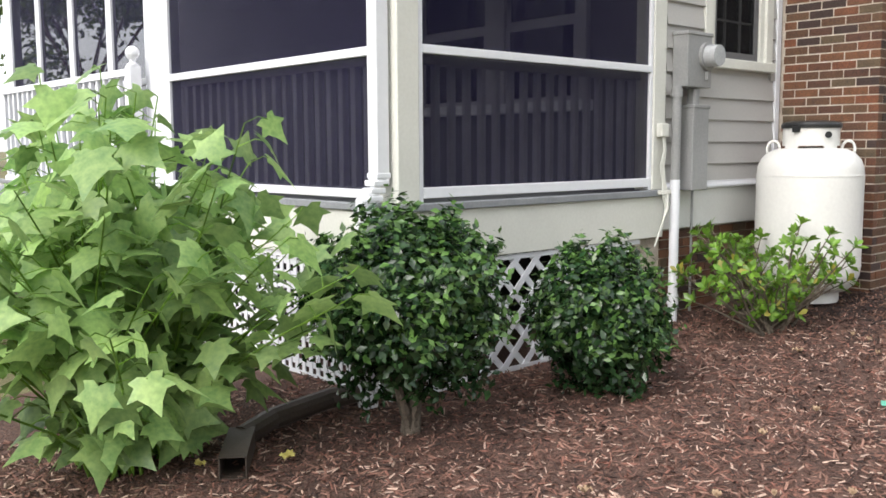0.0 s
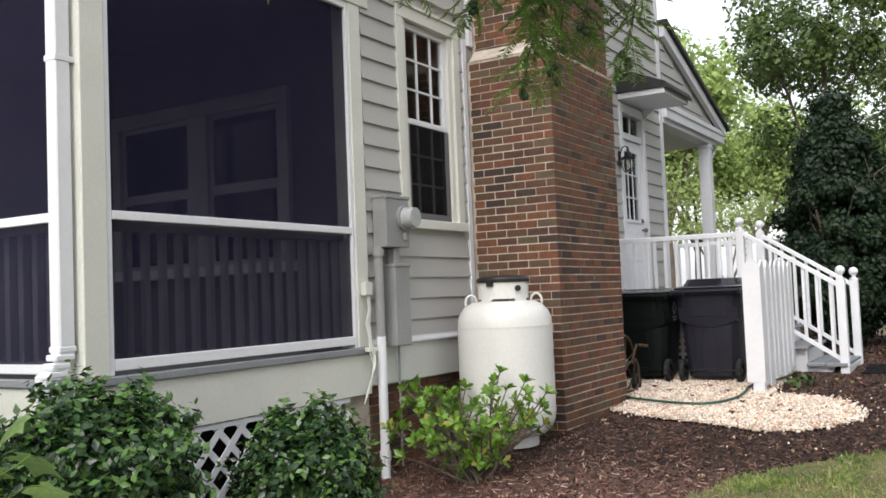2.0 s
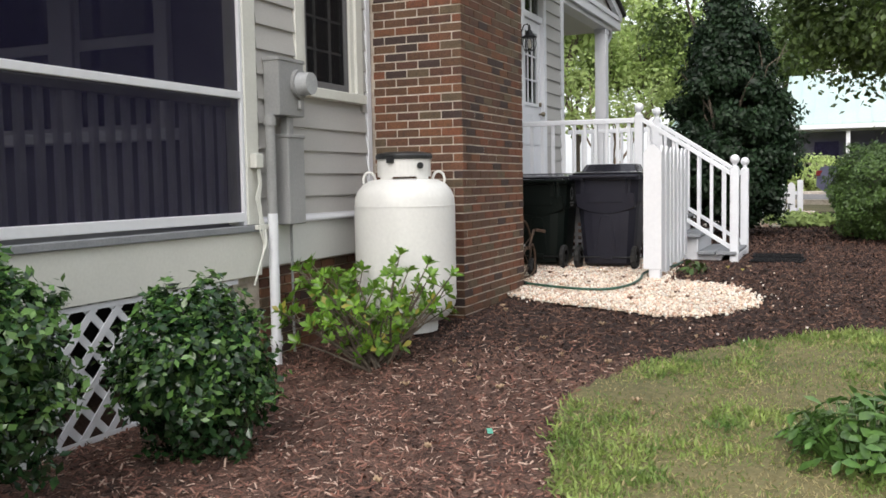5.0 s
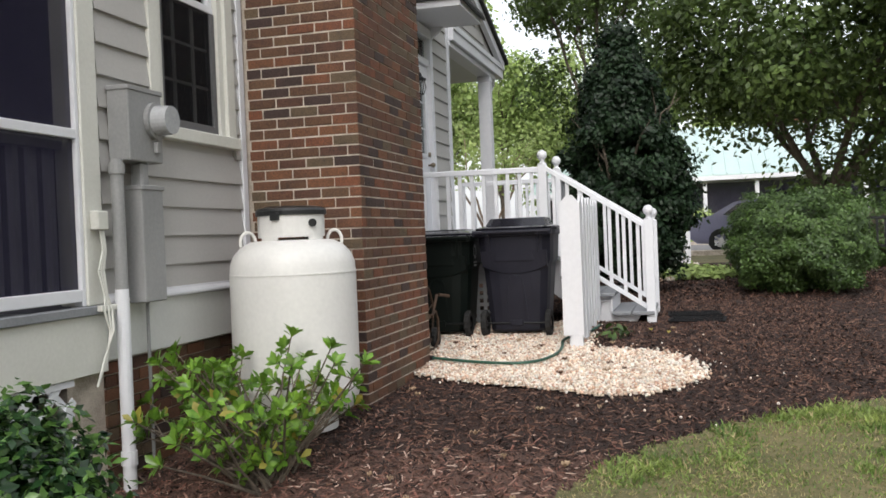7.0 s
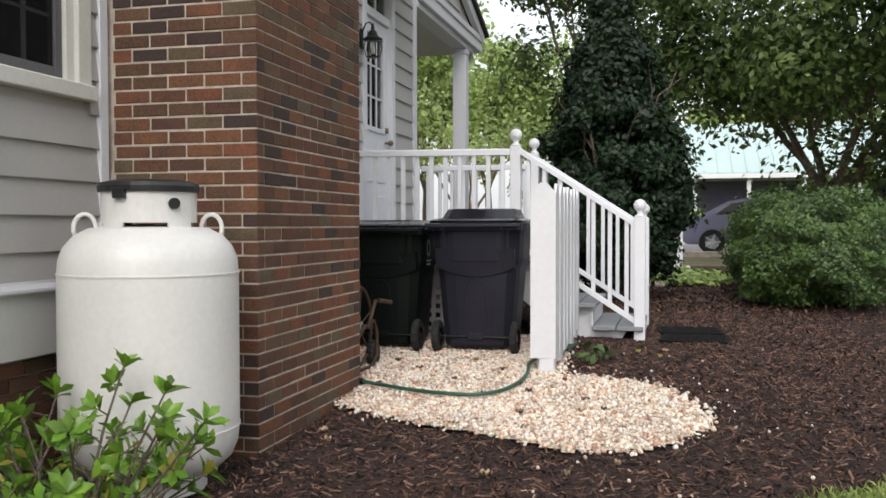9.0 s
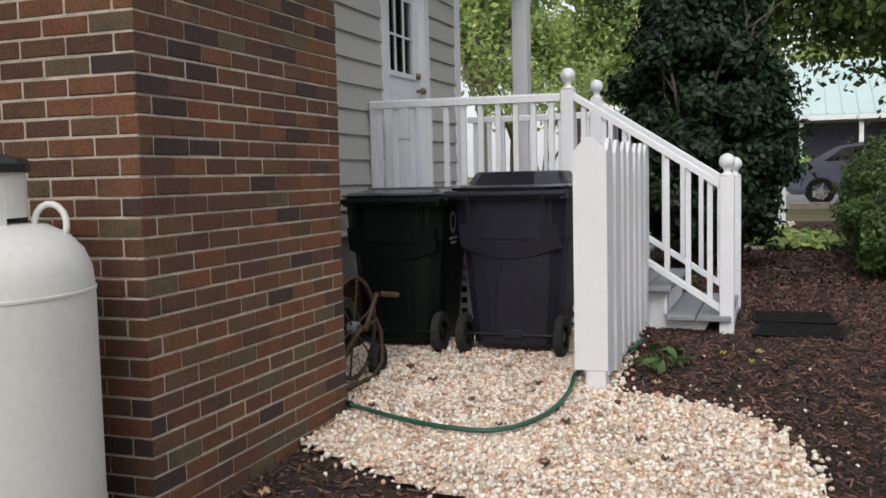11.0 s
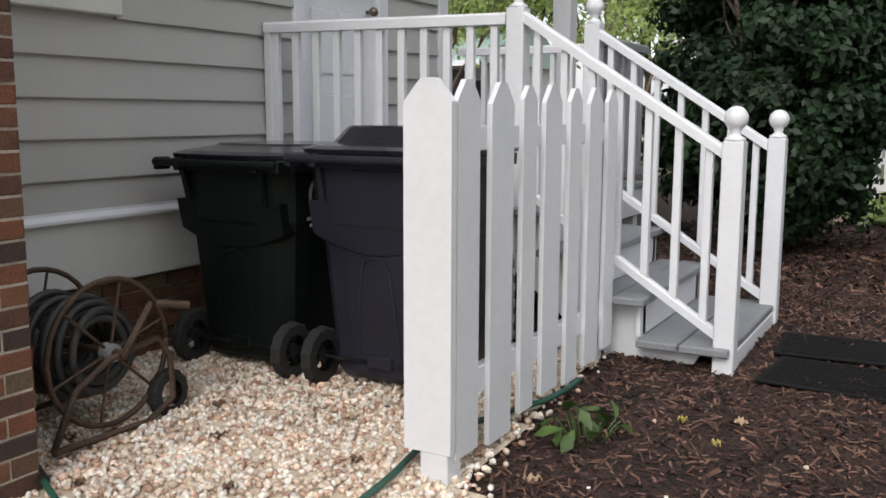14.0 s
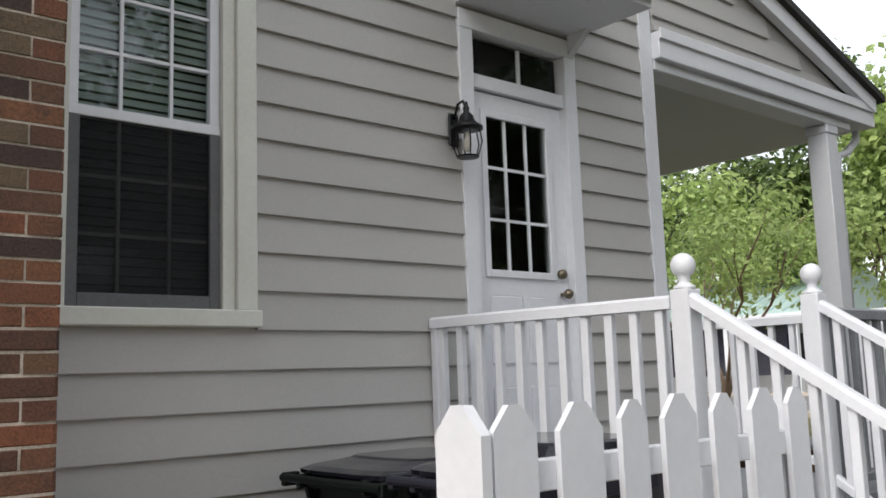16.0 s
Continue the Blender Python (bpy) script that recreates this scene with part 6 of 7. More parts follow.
# rounded hedge
def hedge(at, radii, n, label, seed, leaf=HEDGELEAF, size=0.047):
    rs_ = np.random.default_rng(seed)
    hd = thing("clipped_hedge", at, label, "hedge", "clipped hedges")
    p_, d_ = shell(rs_, n, (0, 0, radii[2] * 0.92), radii, 0.72, 0.26, 3.0, seed)
    k_ = p_[:, 2] > 0.03
    mesh_part("crown", leaf_mesh("crown", rs_, p_[k_], d_[k_] + np.array([0, 0, 0.35]), size, leaf, 0.55), hd)
    core_ = bmesh.new()
    bmesh.ops.create_icosphere(core_, subdivisions=3, radius=1, matrix=Matrix.Translation((0, 0, radii[2] * 0.9)) @ Matrix.Diagonal((radii[0] * 0.74, radii[1] * 0.74, radii[2] * 0.74, 1)))
    for v_ in core_.verts:
        v_.co.z = max(v_.co.z, -0.02)
        v_.co += Vector((1, 1, 0.3)) * 0.08 * noise.noise(v_.co * 3)
    part("inner_branchwork", core_, BARK, hd)
    return hd


hedge((14.75, -0.57, gz(14.7)), (1.8, 0.80, 0.64), 60000, "rounded clipped green hedge in the mulch", 51)
hedge((18.6, -2.3, gz(18.6)), (0.9, 1.1, 0.60), 9000, "clipped hedge behind the garden bench", 52, size=0.07)
hedge((40.5, 1.6, gz(40)), (1.2, 1.9, 0.75), 5000, "light green clipped hedge across the street", 53, WOODSLEAF, 0.16)
hedge((41, -3.5, gz(40)), (1.2, 3.0, 0.5), 5000, "light green clipped hedge across the street", 54, WOODSLEAF, 0.16)

# trees
big_tree("shade_tree", (23.5, -2.2, gz(23.5)), 8.6, 4.6, 46000, TREELEAF, 0.17, "spreading shade tree with dark leaves behind the hedge", 61, 0.20, BARK, 0.12, 46, 0.75, 6)
big_tree("shade_tree", (19.0, -5.6, gz(19)), 8.5, 4.2, 26000, DARKTREELEAF, 0.16, "spreading shade tree with dark leaves over the lawn", 62, 0.2, BARK, 0.28, 30, 0.75, 5)
big_tree("crape_myrtle", (20.5, 8.2, gz(20)), 5.6, 2.3, 2600, WOODSLEAF, 0.12, "multi-stemmed tree with smooth reddish bark and light leaves", 63, 0.07, REDBARK, 0.12, 20, 0.8, 5)
big_tree("crape_myrtle", (22.5, 5.3, gz(22)), 5.2, 2.0, 2200, WOODSLEAF, 0.12, "multi-stemmed tree with smooth reddish bark and light leaves", 64, 0.07, REDBARK, 0.12, 18, 0.8, 5)
big_tree("slim_tree", (19.5, 2.6, gz(19)), 8.0, 1.9, 12000, TREELEAF, 0.12, "slim tall tree with thin green foliage", 65, 0.08, BARK, 0.35, 20, 0.9, 4)
proto = [big_tree("woodland_tree", (46, 14, 0.6), 15, 4.6, 11000, WOODSLEAF, 0.38, "tall bright green tree in the far woods", 70, 0.25, BARK, 0.22, 28, 0.9, 6, group="woodland trees"),
         big_tree("woodland_tree", (52, 22, 0.6), 17, 5.2, 11000, TREELEAF, 0.40, "tall green tree in the far woods", 71, 0.28, BARK, 0.18, 30, 0.9, 6, group="woodland trees"),
         big_tree("woodland_tree", (43, 27, 0.6), 13, 4.8, 11000, WOODSLEAF, 0.36, "tall bright green tree in the far woods", 72, 0.22, BARK, 0.12, 28, 0.8, 6, group="woodland trees")]
for k, (x, y, s) in enumerate([(58, 12, 1.0), (60, 5, 0.85), (64, -4, 0.9), (62, 17, 1.05), (55, 30, 1.0), (48, 36, 1.0), (64, 26, 1.2), (40, 42, 1.0), (66, -12, 1.0), (60, -20, 1.0), (50, -24, 1.0), (70, 10, 1.1), (72, 36, 1.2), (34, 33, 0.8), (30, 46, 1.0), (44, 19, 0.7), (20, 52, 1.1), (8, 55, 1.1), (-6, 50, 1.1), (-18, 38, 1.0), (-22, 20, 1.0), (-24, 4, 1.0), (-18, -16, 1.0), (-4, -24, 1.0), (10, -26, 1.0), (24, -26, 1.0), (38, -24, 1.0)]):
    t = copy_thing(proto[k % 3], pose(x, y, gz(min(x, 70)) - 0.05, 0, 0, 67 * k))
    t.scale = (s, s, s * (0.9 + 0.08 * (k % 3)))

# shade trees on the lawn side
for k, (x, y, s) in enumerate([(-0.5, -10.5, 1.0), (17.0, -13.0, 1.1)]):
    t = copy_thing(proto[1], pose(x, y, gz(x) - 0.05, 0, 0, 40 + 77 * k))
    t.scale = (s * 0.8, s * 0.8, s * 0.62)
    tagged(t, "tall leafy tree shading the lawn")

# overhanging cypress bough with cones
rs, rg = np.random.default_rng(81), random.Random(81)
cyp = thing("cypress_tree", (1.6, -3.2, gz(1.6)), "tall cypress with drooping feathery boughs and round cones", "tree")
bm = bmesh.new()
tube(bm, [(0, 0, -0.1), (0.03, 0.02, 2.5), (0, 0, 6.0), (0.05, 0, 10.0)], 0.22, 12, 0.05)
part("trunk", bm, BARK, cyp)
spots, ways, tips_ = [], [], []
boughs = bmesh.new()
fans = [(a, (b[0] - (0.1 if b[0] > 2 else 0.0), b[1], b[2] + 0.15)) for a, b in [((0.3, 3.2, 4.6), (1.10, 5.05, 2.55)), ((0.5, 3.2, 4.6), (1.45, 4.75, 2.62)), ((0.8, 3.0, 4.6), (1.75, 4.62, 2.50)), ((1.0, 3.0, 4.6), (2.02, 4.42, 2.55)), ((1.1, 3.0, 4.6), (2.10, 4.55, 2.22)), ((1.2, 3.0, 4.5), (2.25, 4.34, 2.45)), ((1.0, 3.0, 4.6), (2.30, 4.50, 2.32)), ((1.2, 2.8, 4.6), (2.42, 4.22, 2.35)), ((0.6, 3.2, 4.6), (0.85, 4.95, 2.72)), ((1.6, 2.6, 4.6), (2.95, 3.75, 2.85)), ((1.8, 2.4, 4.6), (3.1, 3.35, 2.75)), ((1.0, 3.0, 4.6), (1.90, 4.50, 2.42)), ((1.1, 3.0, 4.6), (2.12, 4.40, 2.70)), ((0.9, 3.1, 4.6), (1.60, 4.70, 2.75))]]
for a, b in fans:
    a, b = Vector(a), Vector(b)
    root = Vector((0, 0, 5.2))
    tube(boughs, [root, root.lerp(a, 0.5) + Vector((0, 0, 0.25)), a], 0.03, 6, 0.014)
    pts = [a, a.lerp(b, 0.5) + Vector((0.06, 0.08, 0.35)), a.lerp(b, 0.8) + Vector((0.03, 0.05, 0.2)), b]
    tube(boughs, pts, 0.010, 5, 0.003)
    for s in np.linspace(0.15, 1.0, 26):
        i = min(2, int(s * 3 - 0.001))
        q = pts[i].lerp(pts[i + 1], s * 3 - i)
        for sg in (0, 1, 2):
            w = Vector((rg.gauss(0, 1), rg.gauss(0, 1), -0.9)).normalized()
            ln = rg.uniform(0.08, 0.22)
            e = q + w * ln + Vector((0, 0, -0.03))
            tube(boughs, [q, e], 0.0018, 3, cap=False)
            for u in np.linspace(0.08, 1.0, 22):
                for side in (-1, 1):
                    spots.append(q.lerp(e, u))
                    o = w.cross(Vector((0, 0, 1))).normalized() * side + w * 0.6
                    ways.append(o + Vector((rg.gauss(0, 0.2), rg.gauss(0, 0.2), rg.gauss(0, 0.2))))
    tips_.append(b)
part("bough", boughs, BARK, cyp)
spots, d = np.array(spots), np.array(ways)
d /= np.linalg.norm(d, axis=1, keepdims=True)
x = np.cross(d, np.array([[0.2, 0.3, 1.0]]))
x /= np.linalg.norm(x, axis=1, keepdims=True)
m = np.stack([x * 0.014, d * 0.044, np.cross(x, d) * 0.014], axis=2)
mesh_part("needles", scatter("needles", LEAF[0], LEAF[1], m, spots, CYPRESS), cyp)
for a in tips_[:9]:
    bm = bmesh.new()
    for k in range(rg.choice((2, 3, 4))):
        o = Vector((rg.uniform(-0.022, 0.022), rg.uniform(-0.022, 0.022), -0.02 - 0.026 * k))
        bmesh.ops.create_icosphere(bm, subdivisions=2, radius=rg.uniform(0.014, 0.019), matrix=Matrix.Translation(a + o))
    for v in bm.verts:
        v.co += Vector((noise.noise(v.co * 120), noise.noise(v.co * 120 + Vector((5, 0, 0))), noise.noise(v.co * 120 + Vector((0, 5, 0))))) * 0.0025
    part("cone_cluster", bm, CONE, cyp, "round green cones")

# small plants
def leafy_clump(name, at, r, h, n, size, leaf, label, category, seed, shape=OBLONG):
    rs_, rg_ = np.random.default_rng(seed), random.Random(seed)
    cl = thing(name, at, label, category)
    bm_ = bmesh.new()
    p_, u_ = [], []
    for _ in range(n):
        a, q = rg_.uniform(0, 2 * math.pi), math.sqrt(rg_.random()) * r
        e = Vector((math.cos(a) * q, math.sin(a) * q, h * rg_.uniform(0.35, 1.0) * (1 - 0.5 * (q / r) ** 2)))
        tube(bm_, [(e.x * 0.5, e.y * 0.5, -0.02), (e.x * 0.8, e.y * 0.8, e.z * 0.6), e], 0.003, 4, cap=False)
        p_.append(e)
        u_.append((e.x, e.y, r * 1.2))
    part("branchwork", bm_, leaf, cl)
    u_ = np.array(u_) / r
    mesh_part("leaves", leaf_mesh("leaves", rs_, np.array(p_), u_, size, leaf, 0.45, shape), cl)
    return cl


leafy_clump("ivy_clump", (4.98, -0.02, gz(4.9)), 0.36, 0.30, 420, 0.085, BOXTIP, "low clump of dark green ivy leaves on the lawn", "plant", 91)
leafy_clump("weed", (9.90, 1.47, gz(9.9)), 0.15, 0.13, 22, 0.10, HEDGELEAF, "small leafy green weed in the mulch", "weed", 92)
leafy_clump("ground_cover", (16.8, 0.75, gz(16.8)), 0.7, 0.22, 500, 0.12, WOODSLEAF, "low bright green ground cover beside the hedge", "plant", 93)

# ---- across the garden and the street ----
gf = thing("garden_fence", (18.2, 0.9, gz(18.2)), "short white picket fence near the street", "fence")
part("rail", boxes((0, 0.04, 0, 2.2, 0.16, 0.22)), WHITE, gf)
part("rail", boxes((0, 0.04, 0, 2.2, 0.46, 0.52)), WHITE, gf)
part("post", boxes((0, 0.1, -0.1, 0.0, -0.05, 0.72), bev=0.01), WHITE, gf)
for k in range(13):
    part("picket", picket(bmesh.new(), 0.03 + k * 0.168, 0.16 + k * 0.168, 0.04, 0.68, "x", -0.02, 0.0), WHITE, gf)
gb_ = thing("garden_bench", (16.3, -2.15, gz(16.3)), "dark iron garden bench beside the hedge", "bench", rz=90)
part("seat", boxes((-0.6, 0.6, -0.2, 0.2, 0.42, 0.46), bev=0.005), IRON, gb_)
part("top_rail", boxes((-0.6, 0.6, 0.2, 0.24, 0.84, 0.88), bev=0.005), IRON, gb_)
for k in range(11):
    part("slat", boxes((-0.56 + k * 0.11, -0.53 + k * 0.11, 0.21, 0.23, 0.46, 0.84)), IRON, gb_)
for xx in (-0.58, 0.54):
    for yy in (-0.19, 0.15):
        part("leg", boxes((xx, xx + 0.04, yy, yy + 0.04, 0, 0.42)), IRON, gb_)


red_box = thing("red_toolbox", (16.25, -2.3, gz(16.3) + 0.46), "small red box lying on the dark garden bench", "box")
part("body", boxes((-0.12, 0.12, -0.16, 0.16, 0, 0.11), bev=0.02), TAILRED, red_box)
for yy in (-7.3, -5.0):
    copy_thing(gf, pose(24.2, yy, gz(24.2)))


def far_house(at, length, depth, eave, ridge, roof_mat, label, posts=5):
    """A one-storey house whose long porch side faces -x."""
    hs_ = thing("far_house", at, label, "house", "houses across the street")
    part("wall", boxes((2.2, 2.2 + depth, 0, length, 0, eave)), WHITE, hs_)
    bm_ = bmesh.new()
    prism(bm_, [(-0.3, eave - 0.05), (-0.3, eave + 0.06), (2.2 + depth / 2, ridge), (2.7 + depth, eave + 0.06), (2.7 + depth, eave - 0.05)], "y", -0.4, length + 0.4)
    rf = part("roof", bm_, roof_mat, hs_)
    slope = math.atan2(ridge - eave - 0.06, 2.5 + depth / 2)
    nseam = int(length / 0.6)
    run = math.hypot(ridge - eave - 0.06, 2.5 + depth / 2)
    seam = None
    for k in range(nseam + 1):
        if seam is None:
            seam = part("roof_seam", boxes((0, run, -0.025, 0.025, 0.0, 0.06)), roof_mat, rf)
            ob = seam
        else:
            ob = new("roof_seam", seam.data)
            ob.parent = rf
        ob.matrix_basis = Matrix.Translation((-0.3, -0.3 + k * (length + 0.6) / nseam, eave + 0.06)) @ pose(0, 0, 0, 0, -math.degrees(slope), 0)
    for k in range(posts):
        yy = k * (length - 0.2) / (posts - 1)
        part("post", boxes((0.0, 0.18, yy, yy + 0.18, 0, eave - 0.05)), WHITE, hs_)
        if k < posts - 1 and k % 2 == 0:
            part("window", boxes((2.12, 2.2, yy + 0.5, yy + 1.6, 0.8, eave - 0.7)), DARKGLASS, hs_)
    part("porch_screen", boxes((0.5, 0.52, 0.2, length - 0.2, 0.7, eave - 0.3)), SCREEN, hs_)
    part("fascia", boxes((-0.32, -0.28, -0.4, length + 0.4, eave - 0.2, eave)), WHITE, hs_)
    part("chimney", boxes((2.0 + depth / 2, 2.8 + depth / 2, length * 0.35, length * 0.35 + 0.8, ridge - 0.6, ridge + 0.9)), BRICKS, hs_)
    return hs_


far_house((47, -9.5, gz(47)), 12, 7, 3.0, 5.9, TEALROOF, "white house with a pale teal metal roof across the street", 6)
far_house((49, 3.4, gz(49)), 5, 5, 2.6, 4.2, TEALROOF, "small white outbuilding with a pale metal roof", 3)
far_house((40, 17.5, gz(40)), 12, 6, 3.0, 5.0, TEALROOF, "white house with a pale teal metal roof beyond the trees", 5)

car = thing("parked_car", (28.9, 0.86, gz(28.9)), "violet-grey sedan parked at the street", "car", rz=-90)
bm = bmesh.new()
side = [(0.0, 0.45), (0.02, 0.80), (0.12, 0.98), (0.62, 1.03), (1.25, 1.38), (1.75, 1.46), (2.35, 1.42), (3.15, 1.02), (4.15, 0.88), (4.55, 0.70), (4.6, 0.42), (4.3, 0.26), (0.25, 0.26)]
prism(bm, side, "y", -0.88, 0.88)
bmesh.ops.bevel(bm, geom=[e for e in bm.edges if abs(e.verts[0].co.y - e.verts[1].co.y) < 0.01], offset=0.09, segments=2, affect="EDGES")
part("body", bm, CARPAINT, car, smooth=False)
for s in (-1, 1):
    bm = bmesh.new()
    prism(bm, [(0.95, 1.04), (1.35, 1.33), (1.78, 1.39), (1.78, 1.04)], "y", s * 0.885 - 0.004, s * 0.885 + 0.004)
    prism(bm, [(1.86, 1.04), (1.86, 1.39), (2.28, 1.35), (2.85, 1.04)], "y", s * 0.885 - 0.004, s * 0.885 + 0.004)
    part("side_window", bm, DARKGLASS, car, "dark side windows")
    part("tail_light", boxes((-0.005, 0.22, s * 0.72 - 0.12, s * 0.72 + 0.165, 0.74, 0.88), bev=0.02), TAILRED, car)
    for xx in (0.88, 3.65):
        w = part("wheel", wheel(bmesh.new(), xx, s * 0.82, 0.33, 0.33, 0.2), TYRE, car)
        part("rim", hub(bmesh.new(), xx, s * 0.90, 0.33, 0.36, 0.08), RIM, w)
        bm = bmesh.new()
        tube(bm, [(xx, s * 0.84, 0.33), (xx, s * 0.86, 0.33)], 0.22, 20)
        part("rim_disc", bm, RIM, w)

# ---- loose ground cover ----
rs = np.random.default_rng(101)
# grass blades
n = 150000
x, y = rs.uniform(3.2, 8.6, n), rs.uniform(-2.2, 1.6, n)
k = inside(LAWN, x + rs.normal(0, 0.035, n), y + rs.normal(0, 0.035, n))
dens = np.array([noise.noise((a * 1.3, b * 1.3, 4)) + 0.5 * noise.noise((a * 4, b * 4, 9)) for a, b in zip(x, y)])
k &= rs.uniform(-0.9, 0.5, n) < dens * 1.3 + 0.42
x, y, dens = x[k], y[k], dens[k]
p = np.stack([x, y, np.interp(x, [0, 4.5, 7, 9.3], [-0.5, -0.35, -0.14, -0.02]) + 0.008], axis=1)
m = turns(rs, len(p), np.array([[0, 0, 1.0]]), 0.75)
BLADE = ([(-0.0045, 0, 0), (0.0045, 0, 0), (0.004, 0.012, 0.022), (0, 0.032, 0.034), (-0.004, 0.012, 0.022)], [(0, 1, 2, 4), (4, 2, 3)])
tall = rs.uniform(0.4, 1.15, len(p)) * np.where(dens > 0.1, 1.15, 0.75)
straw = rs.uniform(0, 1, len(p)) < np.clip(0.34 - dens * 0.75, 0.05, 0.8)
dead = new("dry_grass", scatter("dry_grass", BLADE[0], BLADE[1], (m * tall[:, None, None] * 0.85)[straw], p[straw], STRAW))
tagged(dead, "yellowed dry grass blades in thin patches", "grass", "", "stuff")
m, tall, p = m[~straw], tall[~straw], p[~straw]
grass = new("grass", scatter("grass", BLADE[0], BLADE[1], m * tall[:, None, None], p, GRASS))
tagged(grass, "short patchy green grass with yellowed spots", "grass", "", "stuff")

# bark chips
n, n2 = 105000, 40000
x = np.concatenate([rs.uniform(0.6, 13.6, n), rs.uniform(8.0, 20.5, n2)])
y = np.concatenate([rs.uniform(-0.6, 4.6, n), rs.uniform(-3.5, 2.6, n2)])
n = n + n2
k = ~inside(LAWN, x, y) & ~((y > WY) & (x > PX0)) & ~inside(GRAVEL, x + rs.normal(0, 0.04, n), y + rs.normal(0, 0.04, n))
x, y = x[k], y[k]
h = np.array([noise.noise((a * 2.2, b * 2.2, 0)) * 0.022 + noise.noise((a * 9, b * 9, 3)) * 0.0088 for a, b in zip(x, y)])
p = np.stack([x, y, np.interp(x, [0, 4.5, 7, 9.3, 10.5, 14, 20], [-0.5, -0.35, -0.14, -0.02, 0.03, 0.10, 0.20]) + h + 0.004], axis=1)
m = turns(rs, len(p), np.array([[0, 0, 1.0]]), 0.4)
size = np.stack([rs.uniform(0.012, 0.085, len(p)) * np.where(x > 13, 1.5, 1.0), rs.uniform(0.004, 0.016, len(p)) * np.where(x > 13, 2.0, 1.0), rs.uniform(0.002, 0.005, len(p))], axis=1)
CHIPT = ([(-0.5, -0.5, 0), (0.5, -0.3, 0), (0.45, 0.5, 0), (-0.45, 0.3, 0), (-0.4, -0.3, 1), (0.42, -0.2, 0.8), (0.38, 0.35, 1), (-0.4, 0.2, 0.7)], [(4, 5, 6, 7), (0, 1, 5, 4), (1, 2, 6, 5), (2, 3, 7, 6), (3, 0, 4, 7)])
dry = p[:, 0] + rs.normal(0, 0.5, len(p)) < 6.2
chips = new("bark_chips", scatter("bark_chips", CHIPT[0], CHIPT[1], (m * size[:, None, :] * 0.95)[dry], p[dry], CHIP))
tagged(chips, "dry reddish-brown shredded bark chips", "mulch", "", "stuff")
chips = new("bark_chips", scatter("bark_chips", CHIPT[0], CHIPT[1], (m * size[:, None, :])[~dry], p[~dry], DARKCHIP))
tagged(chips, "damp dark brown shredded bark chips", "mulch", "", "stuff")

# pebbles
ico = bmesh.new()
bmesh.ops.create_icosphere(ico, subdivisions=1, radius=1)
ico.verts.ensure_lookup_table()
chunk = random.Random(77)
iv, jf = [tuple(v.co * chunk.uniform(0.72, 1.18)) for v in ico.verts], [tuple(v.index for v in f.verts) for f in ico.faces]
ico.free()
n = 27000
x, y = rs.uniform(7.4, 10.9, n), rs.uniform(0.6, 3.7, n)
k = inside(GRAVEL, x + rs.normal(0, 0.05, n), y + rs.normal(0, 0.05, n)) & ~((x > CX0) & (x < CX1) & (y > CY)) & (y < 3.66)
x, y = x[k], y[k]
p = np.stack([x, y, np.interp(x, [7, 9.3, 10.5, 14], [-0.14, -0.02, 0.03, 0.10]) + rs.uniform(0.018, 0.032, len(x))], axis=1)
m = turns(rs, len(p), np.array([[0, 0, 1.0]]), 0.5)
size = rs.uniform(0.008, 0.0185, (len(p), 1)) * np.stack([rs.uniform(0.8, 1.5, len(p)), rs.uniform(0.7, 1.1, len(p)), rs.uniform(0.5, 0.85, len(p))], axis=1)
near = (np.abs(x - 8.35) < 0.35) & (np.abs(y - 1.3) < 0.35)
idx = np.flatnonzero(near)[:290]
near[:] = False
near[idx] = True
stones = new("pebbles", scatter("pebbles", iv, jf, (m * size[:, None, :])[~near], p[~near], STONE))
stones.parent = gravel_bed
tagged(stones, "white and tan marble pebbles", "", "", "stuff")
shapes = []
for v in range(6):
    r1 = random.Random(200 + v)
    shapes.append(scatter("pebble", [(a * r1.uniform(0.85, 1.15), b * r1.uniform(0.85, 1.15), c * r1.uniform(0.85, 1.15)) for a, b, c in iv], jf, np.eye(3)[None], np.zeros((1, 3)), STONE1))
for j, i in enumerate(idx):
    ob = new("pebble", shapes[j % 6])
    ob.parent = gravel_bed
    ob.matrix_basis = Matrix.Translation(p[i]) @ Matrix([list(r) for r in (m[i] * size[i][None, :])]).to_4x4()

# a scatter of strays beyond the pebble bed
n = 90
x, y = rs.normal(8.3, 0.75, n), rs.normal(1.0, 0.45, n)
k = ~inside(GRAVEL, x, y) & ~inside(LAWN, x, y) & (y < 2.6)
x, y = x[k], y[k]
p = np.stack([x, y, np.interp(x, [4.5, 7, 9.3, 10.5], [-0.35, -0.14, -0.02, 0.03]) + 0.012], axis=1)
m = turns(rs, len(p), np.array([[0, 0, 1.0]]), 0.5) * rs.uniform(0.006, 0.011, len(p))[:, None, None]
tagged(new("stray_pebbles", scatter("stray_pebbles", iv, jf, m, p, STONE)), "stray white pebbles on the mulch", "pebbles", "", "stuff")
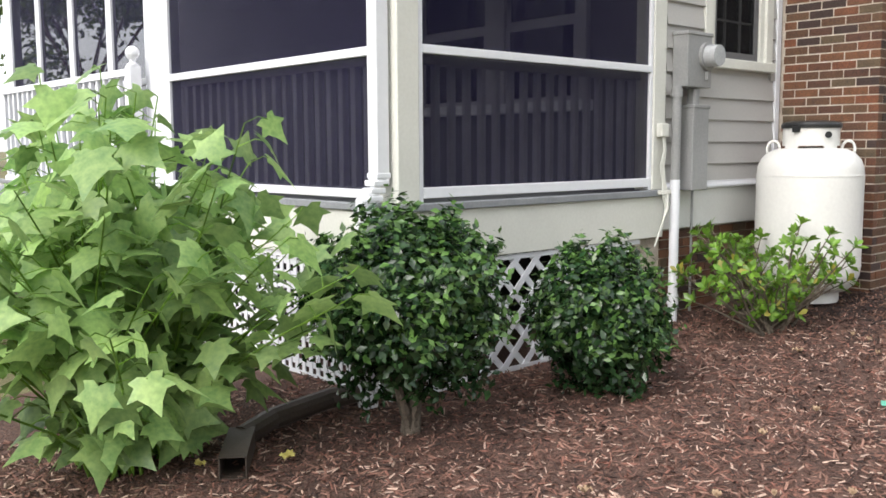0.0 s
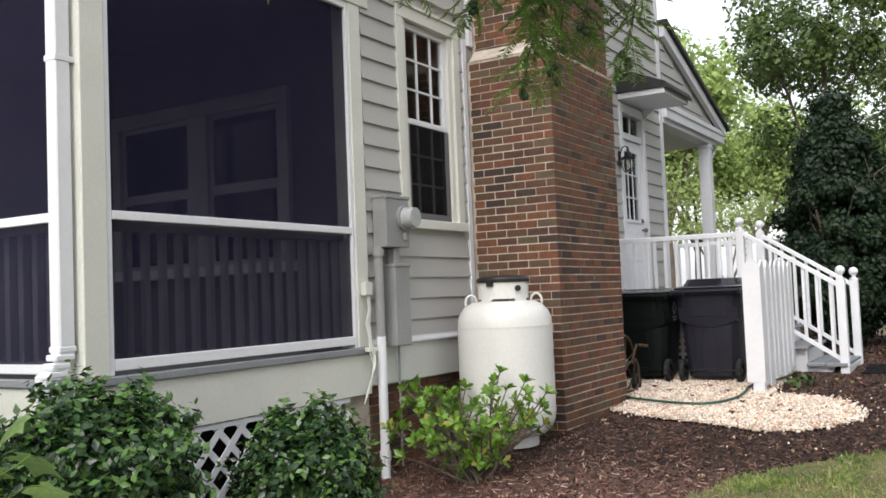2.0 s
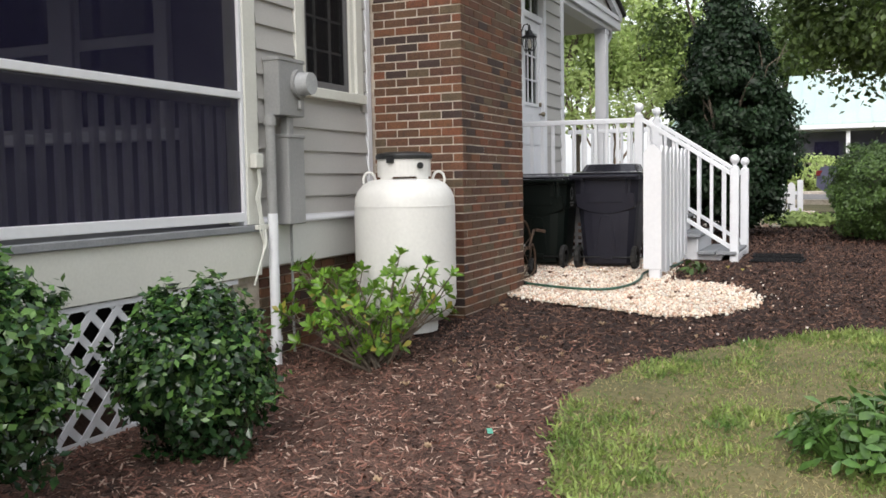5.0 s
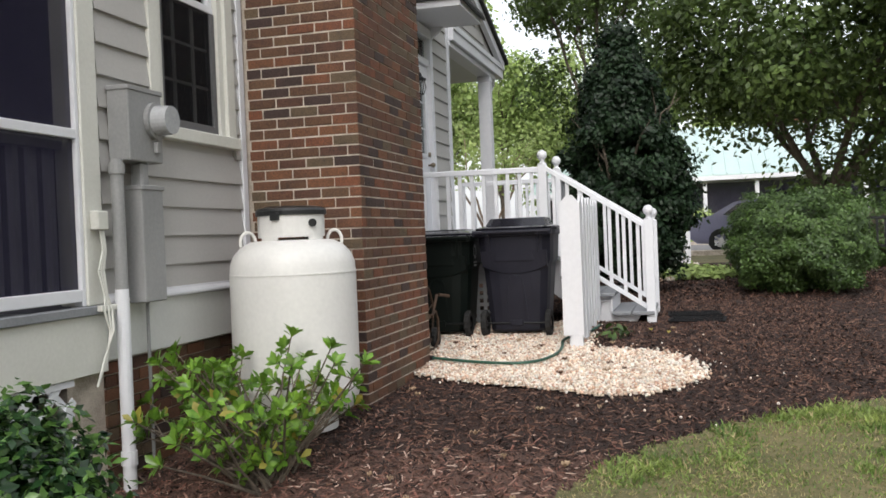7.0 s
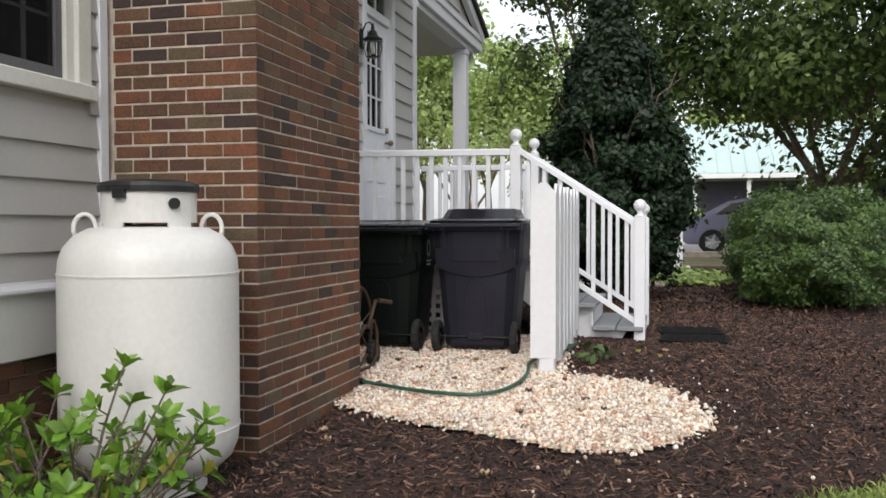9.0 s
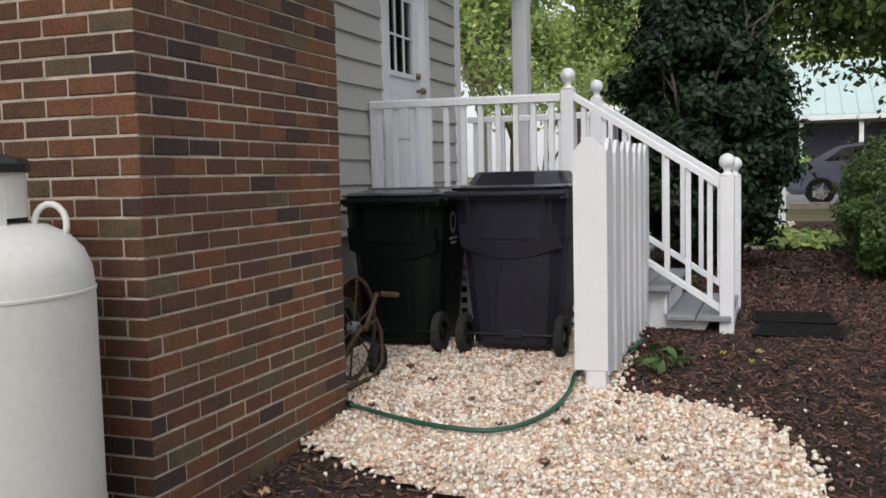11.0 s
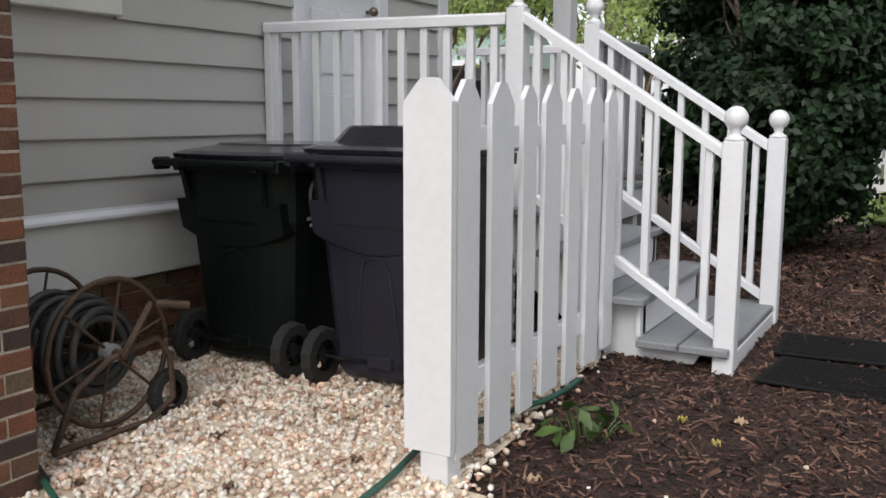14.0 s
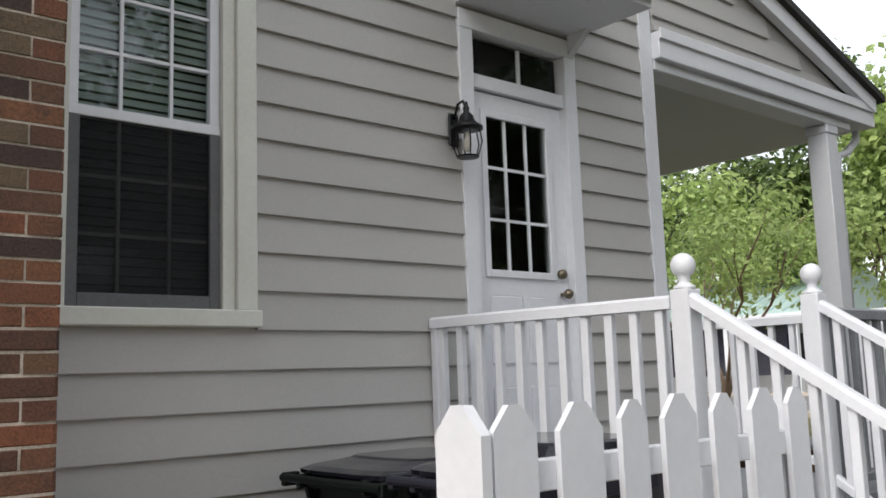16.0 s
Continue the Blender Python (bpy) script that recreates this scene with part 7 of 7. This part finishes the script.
# far pebble path
n = 1500
x, y = rs.uniform(16.2, 20.5, n), rs.uniform(0.9, 2.1, n)
p = np.stack([x, y + (x - 18) * -0.1, np.interp(x, [14, 20, 28], [0.10, 0.20, 0.22]) + 0.02], axis=1)
m = turns(rs, len(p), np.array([[0, 0, 1.0]]), 0.5) * rs.uniform(0.02, 0.05, len(p))[:, None, None]
tagged(new("far_pebbles", scatter("far_pebbles", iv, jf, m, p, STONE)), "patch of pale pebbles near the street", "pebbles", "", "stuff")

# ---- bricks ----
COURSE, BL, BD = 0.0677, 0.1965, 0.092
HEAD, LONG = 0.082, 0.18       # first piece at a corner: header or stretcher
brick_bm = boxes((0, BL - 0.008, 0, BD, 0, COURSE - 0.0095), bev=0.0035)
half_bm = boxes((0, HEAD - 0.008, 0, BD, 0, COURSE - 0.0095), bev=0.0035)
first = part("brick", brick_bm, BRICK, chimney)
first_half = part("brick", half_bm, BRICK, chimney)
full_me, half_me = first.data, first_half.data
placed = []


def course_row(place, length, z, odd, m_turn, jit):
    """One course along local x from a corner; place maps along-distance to a matrix."""
    s = HEAD if odd else LONG
    placed.append((place(0.0, z), s, jit))
    while s < length - 0.03:
        w = min(BL, length - s)
        placed.append((place(s, z), w, jit))
        s += BL


def chimney_rows(x0, x1, z0, z1, start):
    rows = int((z1 - z0) / COURSE)
    for r in range(rows):
        z = z0 + r * COURSE + 0.0085
        odd = (r + start) % 2
        dep, wid = WY - 0.04 - CY, x1 - x0
        course_row(lambda s, zz: ("w", x0, CY + s, zz), dep, z, odd, 0, r)
        course_row(lambda s, zz: ("s", x0 + s, CY, zz), wid, z, 1 - odd, 0, r)
        course_row(lambda s, zz: ("e", x1, CY + s, zz), dep, z, odd, 0, r)


chimney_rows(CX0, CX1, -0.24, 3.10, 1)
chimney_rows(CX0 + 0.12, CX1 - 0.12, 3.10, 7.5, 0)
jr = random.Random(5)
count = 0
rest_v, rest_f = [], []
cube = [(0, 0, 0), (1, 0, 0), (1, 1, 0), (0, 1, 0), (0, 0, 1), (1, 0, 1), (1, 1, 1), (0, 1, 1)]
cf = [(0, 3, 2, 1), (4, 5, 6, 7), (0, 1, 5, 4), (1, 2, 6, 5), (2, 3, 7, 6), (3, 0, 4, 7)]
for (face, x, y, z), w, _ in placed:
    out = jr.uniform(-0.0025, 0.0025)
    single = (face == "w" and 0.55 < z < 2.6) or (face == "s" and 0.0 < z < 1.55)
    if single and count < 296 and (abs(w - BL) < 0.001 or abs(w - HEAD) < 0.001):
        ob = new("brick", full_me if w > BL * 0.75 else half_me)
        ob.parent = chimney
        if face == "w":
            ob.matrix_basis = pose(x + out, y + w - 0.004, z, 0, jr.uniform(-0.4, 0.4), -90)
        else:
            ob.matrix_basis = pose(x + 0.004, y + out, z, jr.uniform(-0.4, 0.4), 0, 0)
        count += 1
        continue
    d = 0.06
    if face == "w":
        b = (x + out, x + out + d, y + 0.004, y + w - 0.004)
    elif face == "s":
        b = (x + 0.004, x + w - 0.004, y + out, y + out + d)
    else:
        b = (x - out - d, x - out, y + 0.004, y + w - 0.004)
    o = len(rest_v)
    rest_v += [(b[0] + (b[1] - b[0]) * i, b[2] + (b[3] - b[2]) * j, z + (COURSE - 0.0095) * q) for i, j, q in cube]
    rest_f += [tuple(o + i for i in f) for f in cf]
first.matrix_basis = pose(CX1 - 0.3, CY + 0.02, 7.3)
first_half.matrix_basis = pose(CX1 - 0.4, CY + 0.02, 7.2)
me = bpy.data.meshes.new("bricks")
me.from_pydata(rest_v, [], rest_f)
me.materials.append(BRICKS)
ob = new("bricks", me)
ob.parent = chimney
tagged(ob, "red-brown fired bricks", "", "", "stuff")
# foundation bricks
rest_v, rest_f = [], []
for xa, xb in ((5.66, CX0), (CX1, 11.0)):
    for r in range(13):
        z = 0.405 - (r + 1) * COURSE
        s = xa - (BL / 2 if r % 2 else 0)
        while s < xb:
            a, c = max(s, xa) + 0.005, min(s + BL, xb) - 0.005
            if c - a > 0.03:
                o = len(rest_v)
                yy = WY + 0.022 + jr.uniform(-0.002, 0.002)
                rest_v += [(a + (c - a) * i, yy + 0.03 * j, z + (COURSE - 0.0095) * q) for i, j, q in cube]
                rest_f += [tuple(o + i for i in f) for f in cf]
            s += BL
me = bpy.data.meshes.new("bricks")
me.from_pydata(rest_v, [], rest_f)
me.materials.append(BRICKS)
ob = new("bricks", me)
ob.parent = foundation
tagged(ob, "dark red-brown foundation bricks", "", "", "stuff")
